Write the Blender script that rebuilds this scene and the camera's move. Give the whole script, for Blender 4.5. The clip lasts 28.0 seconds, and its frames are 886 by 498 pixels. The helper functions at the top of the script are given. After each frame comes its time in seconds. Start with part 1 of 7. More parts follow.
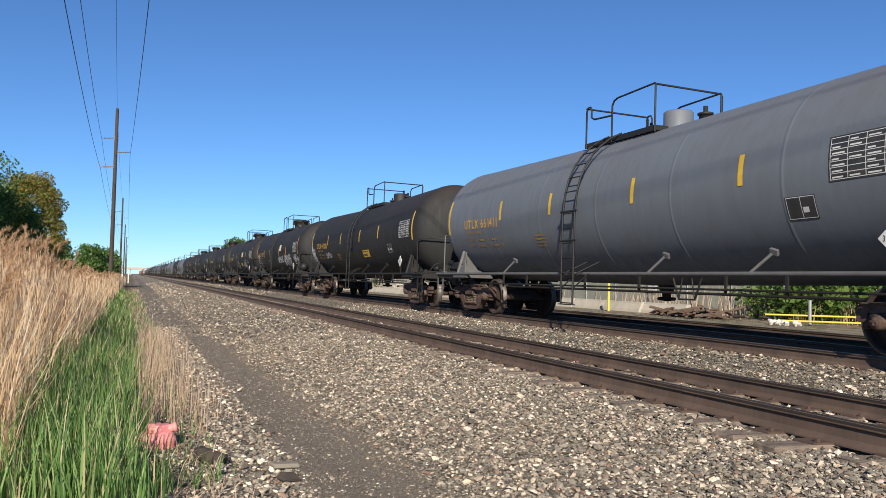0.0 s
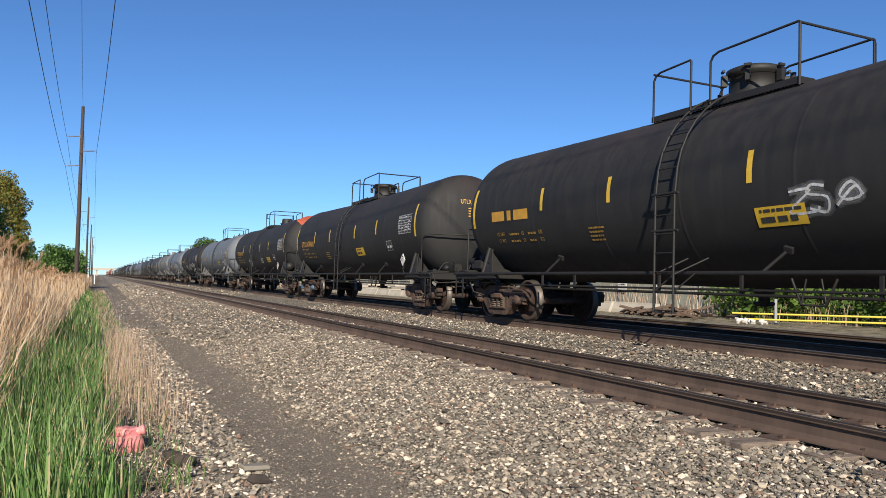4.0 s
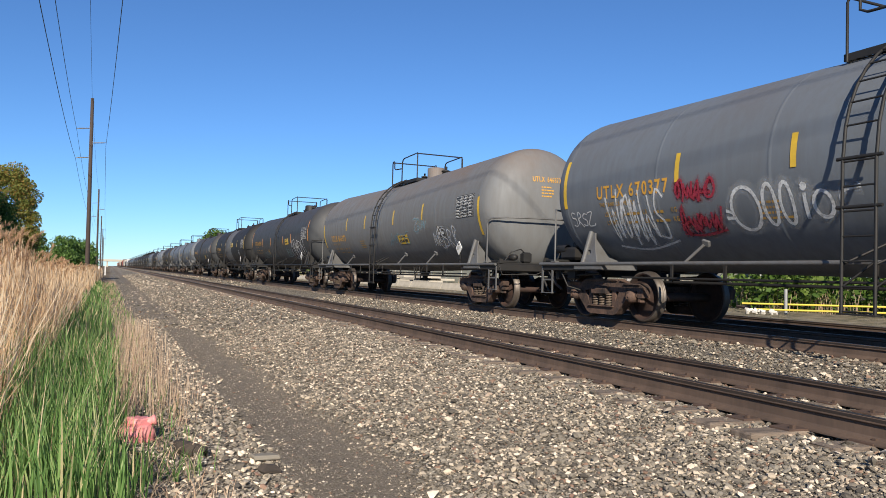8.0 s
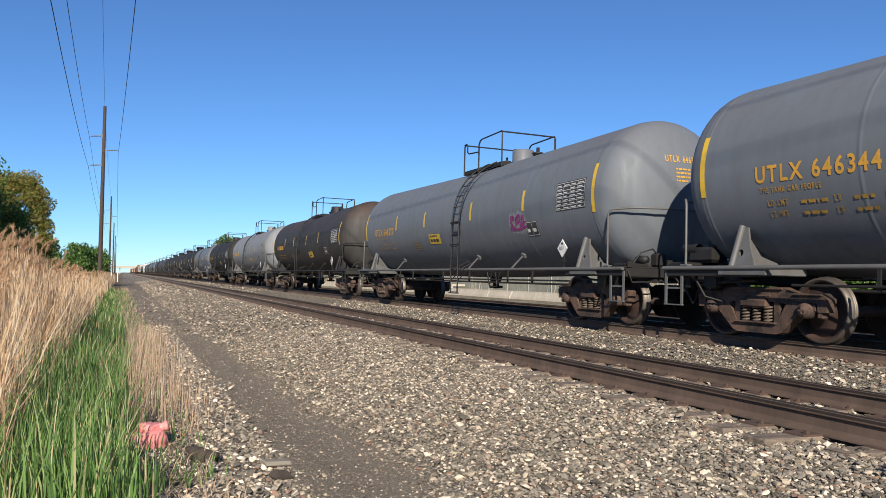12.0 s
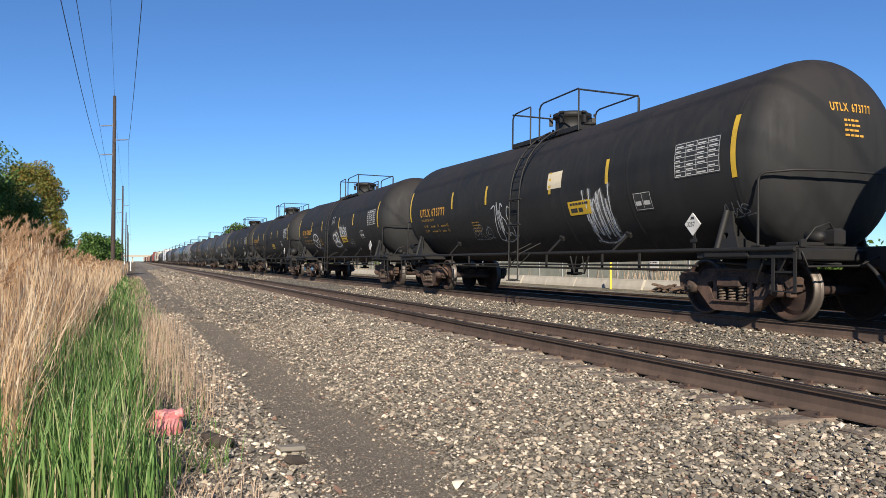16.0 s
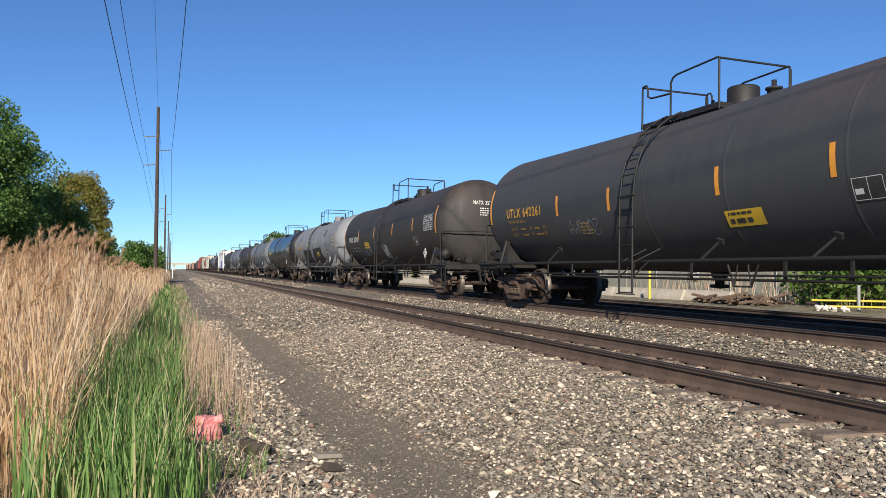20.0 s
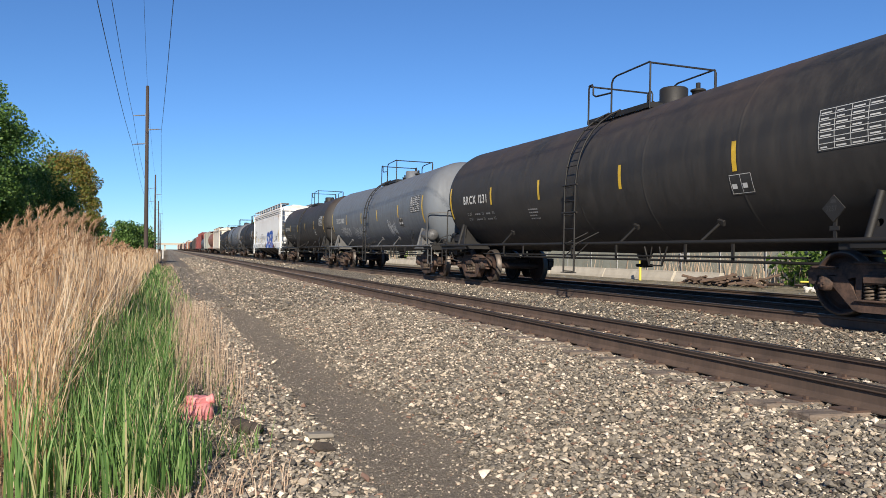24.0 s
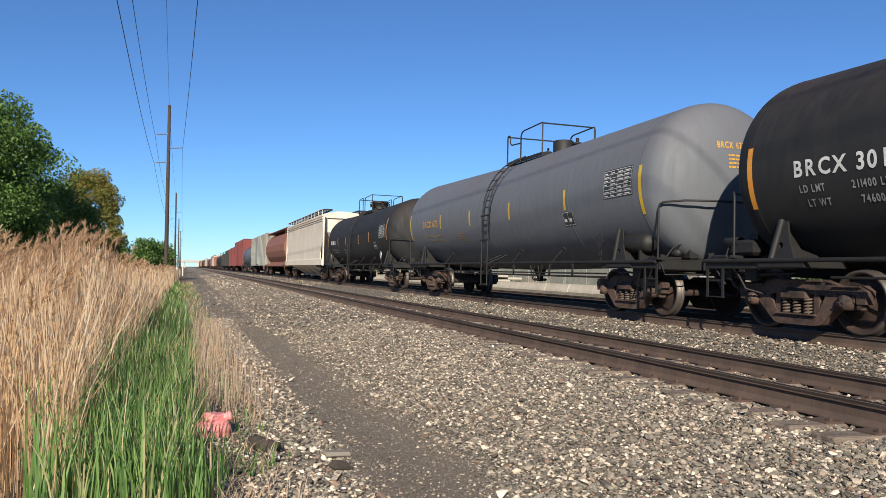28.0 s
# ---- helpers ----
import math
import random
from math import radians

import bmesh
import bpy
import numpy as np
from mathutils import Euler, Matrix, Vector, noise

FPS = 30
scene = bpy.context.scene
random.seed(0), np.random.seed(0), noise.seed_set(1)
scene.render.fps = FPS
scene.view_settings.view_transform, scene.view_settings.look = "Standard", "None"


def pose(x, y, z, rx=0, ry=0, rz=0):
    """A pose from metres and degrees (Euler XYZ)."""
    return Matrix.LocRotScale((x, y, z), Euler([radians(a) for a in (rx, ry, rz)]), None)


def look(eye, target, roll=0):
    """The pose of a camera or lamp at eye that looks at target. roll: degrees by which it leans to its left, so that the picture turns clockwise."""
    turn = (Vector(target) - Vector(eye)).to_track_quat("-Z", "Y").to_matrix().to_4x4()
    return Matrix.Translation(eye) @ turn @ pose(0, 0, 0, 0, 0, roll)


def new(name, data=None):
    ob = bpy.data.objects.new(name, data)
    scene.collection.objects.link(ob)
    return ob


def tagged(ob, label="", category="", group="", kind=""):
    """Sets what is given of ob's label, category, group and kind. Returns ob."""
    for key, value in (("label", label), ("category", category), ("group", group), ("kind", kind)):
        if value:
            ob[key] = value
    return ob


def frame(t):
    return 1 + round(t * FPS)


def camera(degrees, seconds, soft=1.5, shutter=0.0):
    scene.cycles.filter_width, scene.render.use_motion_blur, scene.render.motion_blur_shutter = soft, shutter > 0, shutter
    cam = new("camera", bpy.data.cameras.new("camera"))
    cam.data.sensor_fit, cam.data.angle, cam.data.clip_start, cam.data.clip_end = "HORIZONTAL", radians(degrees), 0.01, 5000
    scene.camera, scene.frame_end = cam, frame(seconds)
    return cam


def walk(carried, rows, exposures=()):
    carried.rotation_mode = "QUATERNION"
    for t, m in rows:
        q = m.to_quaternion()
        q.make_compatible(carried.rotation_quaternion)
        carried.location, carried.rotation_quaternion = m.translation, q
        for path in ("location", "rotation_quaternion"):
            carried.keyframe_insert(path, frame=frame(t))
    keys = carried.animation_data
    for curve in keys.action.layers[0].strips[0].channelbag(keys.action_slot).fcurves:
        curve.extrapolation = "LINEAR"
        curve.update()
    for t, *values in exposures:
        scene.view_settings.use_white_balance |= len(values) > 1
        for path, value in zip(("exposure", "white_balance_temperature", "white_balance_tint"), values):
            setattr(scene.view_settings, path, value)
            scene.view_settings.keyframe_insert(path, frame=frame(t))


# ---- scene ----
cam = camera(61.0, 28.0, soft=0.5)
PATH = [
    (0.0, 0.0, 0.0, 1.45, 92.39, -1.28, -22.38),
    (0.5, 0.0, 0.0, 1.45, 92.61, -1.14, -22.54),
    (1.0, 0.0, 0.0, 1.45, 92.57, -0.97, -22.62),
    (1.5, 0.0, 0.0, 1.45, 92.20, -0.81, -23.02),
    (2.0, 0.0, 0.0, 1.45, 91.84, -1.01, -23.24),
    (2.5, 0.0, 0.0, 1.45, 91.46, -1.37, -23.25),
    (4.5, 0.0, 0.0, 1.45, 92.57, -0.88, -24.89),
    (5.0, 0.0, 0.0, 1.45, 92.14, -0.33, -24.53),
    (5.5, 0.0, 0.0, 1.45, 91.74, -0.42, -23.98),
    (6.0, 0.0, 0.0, 1.45, 91.58, -0.39, -23.73),
    (6.5, 0.0, 0.0, 1.45, 91.47, -0.51, -23.54),
    (7.0, 0.0, 0.0, 1.45, 91.33, -0.83, -23.57),
    (7.5, 0.0, 0.0, 1.45, 91.54, -0.98, -23.76),
    (8.0, 0.0, 0.0, 1.45, 91.71, -1.02, -23.87),
    (8.5, 0.0, 0.0, 1.45, 91.65, -1.27, -23.80),
    (9.0, 0.0, 0.0, 1.45, 91.80, -1.44, -23.83),
    (9.5, 0.0, 0.0, 1.45, 91.92, -1.56, -23.72),
    (10.0, 0.0, 0.0, 1.45, 92.09, -1.50, -23.54),
    (10.5, 0.0, 0.0, 1.45, 92.28, -1.32, -23.29),
    (11.0, 0.0, 0.0, 1.45, 92.25, -1.13, -23.13),
    (11.5, 0.0, 0.0, 1.45, 92.17, -0.99, -23.05),
    (12.0, 0.0, 0.0, 1.45, 92.11, -0.82, -23.07),
    (12.5, 0.0, 0.0, 1.45, 91.83, -0.42, -22.78),
    (14.5, 0.0, 0.0, 1.45, 91.41, -0.17, -21.60),
    (15.0, 0.0, 0.0, 1.45, 91.19, 0.07, -21.52),
    (15.5, 0.0, 0.0, 1.45, 91.08, -0.19, -21.65),
    (16.0, 0.0, 0.0, 1.45, 90.98, -0.16, -22.24),
    (16.5, 0.0, 0.0, 1.45, 90.68, -0.24, -22.20),
    (17.0, 0.0, 0.0, 1.45, 90.19, -0.09, -21.34),
    (17.5, 0.0, 0.0, 1.45, 89.88, -0.27, -20.29),
    (18.0, 0.0, 0.0, 1.45, 89.99, -0.64, -19.86),
    (18.5, 0.0, 0.0, 1.45, 90.22, -0.62, -19.63),
    (19.0, 0.0, 0.0, 1.45, 90.36, -0.25, -19.18),
    (19.5, 0.0, 0.0, 1.45, 90.96, -0.34, -19.10),
    (20.0, 0.0, 0.0, 1.45, 91.64, -0.36, -19.46),
    (20.5, 0.0, 0.0, 1.45, 91.90, -0.40, -19.53),
    (21.0, 0.0, 0.0, 1.45, 91.64, -0.41, -19.48),
    (21.5, 0.0, 0.0, 1.45, 91.11, -0.48, -19.34),
    (23.5, 0.0, 0.0, 1.45, 90.35, -0.98, -20.70),
    (24.0, 0.0, 0.0, 1.45, 90.19, -0.51, -20.11),
    (24.5, 0.0, 0.0, 1.45, 90.20, -0.15, -19.55),
    (25.0, 0.0, 0.0, 1.45, 90.46, -0.16, -19.03),
    (25.5, 0.0, 0.0, 1.45, 90.59, -0.34, -18.47),
    (26.0, 0.0, 0.0, 1.45, 90.68, -0.38, -18.27),
    (26.5, 0.0, 0.0, 1.45, 91.02, -0.48, -18.30),
    (27.0, 0.0, 0.0, 1.45, 91.25, -0.60, -18.21),
    (27.5, 0.0, 0.0, 1.45, 91.28, -0.61, -18.27),
    (28.0, 0.0, 0.0, 1.45, 91.55, -0.69, -18.77),
]
walk(cam, [(t, pose(x, y, z, rx, ry, rz)) for t, x, y, z, rx, ry, rz in PATH], exposures=((0.0, 0.55), (1.0, 0.59), (25.0, 0.59), (26.0, 0.52), (27.0, 0.40), (28.0, 0.55)))

# ---- sky and sun ----
SUN = Vector((-0.69, -1.45, 0.81)).normalized()
world = bpy.data.worlds.new("sky")
scene.world = world
world.use_nodes = True
sky = world.node_tree.nodes.new("ShaderNodeTexSky")
sky.sky_type, sky.sun_disc = "NISHITA", False
sky.sun_elevation, sky.sun_rotation = math.asin(SUN.z), math.atan2(SUN.x, SUN.y)
sky.air_density, sky.dust_density, sky.ozone_density = 0.8, 0.0, 6.0
back = world.node_tree.nodes["Background"]
clear = world.node_tree.nodes.new("ShaderNodeMix")
clear.data_type, clear.blend_type, clear.inputs[0].default_value = "RGBA", "MULTIPLY", 1.0
clear.inputs[7].default_value = (0.78, 0.97, 1.12, 1)
world.node_tree.links.new(sky.outputs[0], clear.inputs[6])
world.node_tree.links.new(clear.outputs[2], back.inputs[0])
back.inputs[1].default_value = 0.078
sun_lamp = new("sun", bpy.data.lights.new("sun", "SUN"))
sun_lamp.data.energy, sun_lamp.data.angle, sun_lamp.data.color = 5.0, radians(0.53), (1.0, 0.90, 0.75)
sun_lamp.matrix_world = look(SUN * 60, (0, 0, 0))

# ---- materials ----
def tree_of(name):
    m = bpy.data.materials.new(name)
    m.use_nodes = True
    nt = m.node_tree
    return m, nt, nt.nodes["Principled BSDF"]


def node(nt, kind, **sockets):
    n = nt.nodes.new(kind)
    for key, value in sockets.items():
        n.inputs[key.replace("_", " ")].default_value = value
    return n


def ramp(nt, factor, stops):
    r = nt.nodes.new("ShaderNodeValToRGB")
    while len(r.color_ramp.elements) < len(stops):
        r.color_ramp.elements.new(0.5)
    for e, (at, c) in zip(r.color_ramp.elements, stops):
        e.position, e.color = at, (*c, 1) if len(c) == 3 else c
    nt.links.new(factor, r.inputs[0])
    return r.outputs[0]


def blend(nt, factor, a, b, kind="MIX"):
    n = nt.nodes.new("ShaderNodeMix")
    n.data_type, n.blend_type = "RGBA", kind
    for socket, value in ((n.inputs[0], factor), (n.inputs[6], a), (n.inputs[7], b)):
        if isinstance(value, (int, float)):
            socket.default_value = value
        elif isinstance(value, tuple):
            socket.default_value = (*value, 1)
        else:
            nt.links.new(value, socket)
    return n.outputs[2]


def maths(nt, op, a, b=0.0, c=0.0):
    n = nt.nodes.new("ShaderNodeMath")
    n.operation = op
    for socket, value in zip(n.inputs, (a, b, c)):
        if isinstance(value, (int, float)):
            socket.default_value = value
        else:
            nt.links.new(value, socket)
    return n.outputs[0]


def coords(nt, stretch=(1, 1, 1), vary=True):
    """Object coordinates, shifted by the object's random number."""
    tc = nt.nodes.new("ShaderNodeTexCoord")
    mp = nt.nodes.new("ShaderNodeMapping")
    nt.links.new(tc.outputs["Object"], mp.inputs[0])
    mp.inputs["Scale"].default_value = stretch
    if vary:
        oi = nt.nodes.new("ShaderNodeObjectInfo")
        k = maths(nt, "MULTIPLY", oi.outputs["Random"], 37.0)
        cb = nt.nodes.new("ShaderNodeCombineXYZ")
        nt.links.new(k, cb.inputs[0]), nt.links.new(k, cb.inputs[1])
        nt.links.new(cb.outputs[0], mp.inputs["Location"])
    return mp.outputs[0]


def noise_of(nt, vec, scale, detail=4.0, rough=0.6):
    n = node(nt, "ShaderNodeTexNoise", Scale=scale, Detail=detail, Roughness=rough)
    nt.links.new(vec, n.inputs["Vector"])
    return n.outputs["Fac"]


def bump(nt, bsdf, height, strength, distance):
    b = node(nt, "ShaderNodeBump", Strength=strength, Distance=distance)
    nt.links.new(height, b.inputs["Height"])
    nt.links.new(b.outputs[0], bsdf.inputs["Normal"])


def plain(name, colour, rough=0.6, metal=0.0, other=None, scale=6.0, fine=60.0, amount=0.5, relief=0.15, depth=0.004, stretch=(1, 1, 1)):
    """Paint, metal, wood or stone with stains at a wide and a fine scale, and fine relief."""
    m, nt, b = tree_of(name)
    v = coords(nt, stretch)
    wide, tight = noise_of(nt, v, scale), noise_of(nt, v, fine, 3.0)
    dark = other or tuple(c * 0.55 for c in colour)
    f = ramp(nt, maths(nt, "ADD", maths(nt, "MULTIPLY", wide, 0.7), maths(nt, "MULTIPLY", tight, 0.3)), ((0.36, (0, 0, 0)), (0.64, (1, 1, 1))))
    f = maths(nt, "MULTIPLY", f, amount)
    nt.links.new(blend(nt, f, colour, dark), b.inputs["Base Color"])
    b.inputs["Metallic"].default_value = metal
    nt.links.new(maths(nt, "MULTIPLY_ADD", tight, 0.25, rough - 0.12), b.inputs["Roughness"])
    if relief:
        bump(nt, b, tight, relief, depth)
    return m


def tank_paint(name, colour, dust, rust, rough=0.5, dusty=0.45, rusty=0.12, band=None, gloss=0.0):
    """Old enamel on a tank: streaks that run down, dust that lies on top, specks of rust."""
    m, nt, b = tree_of(name)
    v, s = coords(nt), coords(nt, (1.6, 1.6, 0.22))
    streak = ramp(nt, noise_of(nt, s, 3.2, 6.0, 0.65), ((0.40, (0, 0, 0)), (0.72, (1, 1, 1))))
    wide = ramp(nt, noise_of(nt, v, 0.55, 5.0), ((0.36, (0, 0, 0)), (0.68, (1, 1, 1))))
    speck = ramp(nt, noise_of(nt, v, 22.0, 4.0, 0.7), ((0.60, (0, 0, 0)), (0.72, (1, 1, 1))))
    col = colour
    tc = nt.nodes.new("ShaderNodeTexCoord")
    sp = nt.nodes.new("ShaderNodeSeparateXYZ")
    nt.links.new(tc.outputs["Object"], sp.inputs[0])
    if band:
        inside = maths(nt, "MULTIPLY", maths(nt, "GREATER_THAN", sp.outputs[1], band[0]), maths(nt, "LESS_THAN", sp.outputs[1], band[1]))
        col = blend(nt, inside, col, band[2])
    col = blend(nt, maths(nt, "MULTIPLY", streak, dusty), col, dust)
    col = blend(nt, maths(nt, "MULTIPLY", wide, dusty * 0.7), col, dust)
    up = maths(nt, "MULTIPLY_ADD", sp.outputs[2], 0.9, -2.6)
    up = maths(nt, "MULTIPLY", maths(nt, "MAXIMUM", up, 0.0), wide)
    col = blend(nt, maths(nt, "MINIMUM", maths(nt, "MULTIPLY", up, rusty * 3.5), 0.75), col, rust)
    col = blend(nt, maths(nt, "MULTIPLY", speck, rusty), col, rust)
    nt.links.new(col, b.inputs["Base Color"])
    nt.links.new(maths(nt, "MULTIPLY_ADD", streak, 0.18, rough), b.inputs["Roughness"])
    b.inputs["Specular IOR Level"].default_value = 0.5 if gloss else 0.4
    b.inputs["Coat Weight"].default_value = gloss
    b.inputs["Coat Roughness"].default_value = 0.12
    ring = noise_of(nt, coords(nt, (0.3, 1.0, 0.3)), 1.4, 2.0)
    bump(nt, b, maths(nt, "ADD", maths(nt, "MULTIPLY", ring, 0.8), noise_of(nt, v, 30.0)), 0.06, 0.01)
    return m


BLACK = (0.0120, 0.0122, 0.0127)
RUST = (0.16, 0.065, 0.03)
PAINT = {
    "black": tank_paint("black_enamel", BLACK, (0.027, 0.0275, 0.028), RUST, 0.68, 0.35, 0.03),
    "dark": tank_paint("charcoal_enamel", (0.038, 0.041, 0.045), (0.050, 0.0515, 0.053), RUST, 0.58, 0.45, 0.05),
    "soot": tank_paint("sooty_brown_black", (0.021, 0.0200, 0.0192), (0.048, 0.0435, 0.040), RUST, 0.6, 0.6, 0.06),
    "grey": tank_paint("grey_enamel", (0.122, 0.139, 0.162), (0.096, 0.102, 0.110), RUST, 0.55, 0.5, 0.03),
    "pale": tank_paint("pale_grey_enamel", (0.19, 0.205, 0.225), (0.13, 0.13, 0.13), RUST, 0.55, 0.5, 0.04),
    "rusty": tank_paint("grey_enamel_with_rust", (0.140, 0.146, 0.152), (0.115, 0.110, 0.104), (0.20, 0.115, 0.065), 0.6, 0.6, 0.14),
    "slate": tank_paint("slate_enamel", (0.118, 0.128, 0.145), (0.098, 0.103, 0.110), RUST, 0.58, 0.5, 0.04),
    "band": tank_paint("black_enamel_with_grey_band", BLACK, (0.030, 0.0295, 0.029), RUST, 0.6, 0.35, 0.04, band=(-1.43, 1.7, (0.13, 0.132, 0.136))),
    "gloss": tank_paint("glossy_black_enamel", (0.012, 0.013, 0.015), (0.03, 0.03, 0.03), RUST, 0.38, 0.2, 0.02, gloss=0.25),
    "white": tank_paint("chalky_white_paint", (0.71, 0.725, 0.735), (0.55, 0.545, 0.525), (0.32, 0.17, 0.08), 0.6, 0.45, 0.10),
    "cream": tank_paint("cream_paint", (0.66, 0.60, 0.50), (0.50, 0.44, 0.36), (0.32, 0.17, 0.08), 0.6, 0.5, 0.10),
    "oxide": tank_paint("rust_red_paint", (0.24, 0.085, 0.045), (0.20, 0.12, 0.08), (0.14, 0.05, 0.03), 0.6, 0.5, 0.2),
    "red": tank_paint("red_paint", (0.19, 0.032, 0.03), (0.15, 0.075, 0.06), (0.12, 0.04, 0.02), 0.55, 0.4, 0.1),
    "sage": tank_paint("grey_green_paint", (0.27, 0.29, 0.26), (0.25, 0.23, 0.2), (0.2, 0.1, 0.05), 0.6, 0.45, 0.1),
}
IRON_BLACK = plain("dusty_black_iron", (0.0085, 0.0084, 0.0084), 0.65, 0.0, (0.019, 0.016, 0.014), 4.0, 50.0, 0.6)
IRON_GREY = plain("grey_painted_iron", (0.11, 0.112, 0.115), 0.55, 0.0, (0.06, 0.05, 0.04), 4.0, 50.0, 0.5)
IRON_WHITE = plain("white_painted_iron", (0.60, 0.59, 0.56), 0.55, 0.0, (0.35, 0.28, 0.2), 4.0, 40.0, 0.5)
TRUCK_IRON = plain("rusty_cast_iron", (0.112, 0.066, 0.047), 0.82, 0.0, (0.014, 0.011, 0.010), 2.6, 22.0, 1.0, 0.5, 0.008)
WHEEL_IRON = plain("brown_wheel_iron", (0.050, 0.026, 0.019), 0.75, 0.0, (0.013, 0.010, 0.009), 4.0, 40.0, 0.7)
TREAD = plain("polished_wheel_tread", (0.12, 0.105, 0.092), 0.5, 0.6, (0.07, 0.045, 0.033), 4.0, 40.0, 0.4, 0.05)
SPRING = plain("dusty_spring_iron", (0.13, 0.095, 0.07), 0.7, 0.0, (0.05, 0.04, 0.03), 6.0, 50.0, 0.6)
CAP_BLUE = plain("blue_bearing_cap", (0.05, 0.13, 0.24), 0.5, 0.0, (0.06, 0.05, 0.04), 9.0, 60.0, 0.6)
YELLOW = plain("yellow_reflective_tape", (0.62, 0.40, 0.03), 0.4, 0.0, (0.42, 0.27, 0.04), 5.0, 70.0, 0.5, 0.05)
ORANGE = plain("orange_reflective_tape", (0.66, 0.27, 0.03), 0.4, 0.0, (0.45, 0.2, 0.04), 5.0, 70.0, 0.5, 0.05)
LETTER_Y = plain("yellow_stencil_paint", (0.58, 0.30, 0.035), 0.6, 0.0, (0.35, 0.19, 0.04), 5.0, 70.0, 0.6, 0.05)
FADED_Y = plain("faded_yellow_stencil", (0.44, 0.25, 0.035), 0.6, 0.0, (0.15, 0.095, 0.04), 5.0, 60.0, 0.8, 0.05)
FADED_W = plain("faded_white_stencil", (0.30, 0.30, 0.29), 0.6, 0.0, (0.15, 0.15, 0.15), 5.0, 60.0, 0.8, 0.05)
LETTER_W = plain("white_stencil_paint", (0.62, 0.62, 0.60), 0.6, 0.0, (0.36, 0.35, 0.33), 5.0, 70.0, 0.6, 0.05)
LETTER_K = plain("black_stencil_paint", (0.02, 0.02, 0.02), 0.6, 0.0, (0.06, 0.06, 0.06), 5.0, 70.0, 0.5, 0.05)


def spray_paint(name, colour, cover=0.9):
    """Sprayed paint, thin and worn: the tank shows through in spots."""
    m = plain(name, colour, 0.65, 0.0, tuple(c * 0.6 for c in colour), 5.0, 45.0, 0.6, 0.0)
    nt = m.node_tree
    clear, mix = nt.nodes.new("ShaderNodeBsdfTransparent"), nt.nodes.new("ShaderNodeMixShader")
    hold = ramp(nt, noise_of(nt, coords(nt), 16.0, 5.0, 0.7), ((0.34, (cover * 0.45,) * 3), (0.52, (cover,) * 3)))
    nt.links.new(hold, mix.inputs[0])
    nt.links.new(clear.outputs[0], mix.inputs[1]), nt.links.new(nt.nodes["Principled BSDF"].outputs[0], mix.inputs[2])
    nt.links.new(mix.outputs[0], nt.nodes["Material Output"].inputs[0])
    return m


SPRAY_TINT = {"white": (0.62, 0.63, 0.64), "silver": (0.26, 0.27, 0.28), "black": (0.015, 0.015, 0.017), "red": (0.30, 0.022, 0.045), "blue": (0.012, 0.10, 0.50), "lilac": (0.36, 0.35, 0.38), "cyan": (0.15, 0.25, 0.29), "purple": (0.22, 0.03, 0.16)}
SPRAY = {name: spray_paint(f"{name}_spray_paint", tint, 0.55 if name == "silver" else 0.95) for name, tint in SPRAY_TINT.items()}
MIST = {name: spray_paint(f"{name}_overspray", SPRAY_TINT[name], 0.09) for name in ("white", "silver", "red")}
STAIN = spray_paint("thin_rust_stain", (0.45, 0.22, 0.07), 0.28)
CREAM = plain("cream_sheet", (0.66, 0.58, 0.42), 0.6, 0.0, (0.55, 0.47, 0.33), 3.0, 40.0, 0.5, 0.05)
REDPATCH = plain("orange_red_primer", (0.50, 0.09, 0.04), 0.7, 0.0, (0.09, 0.03, 0.02), 2.6, 12.0, 0.9, 0.1)


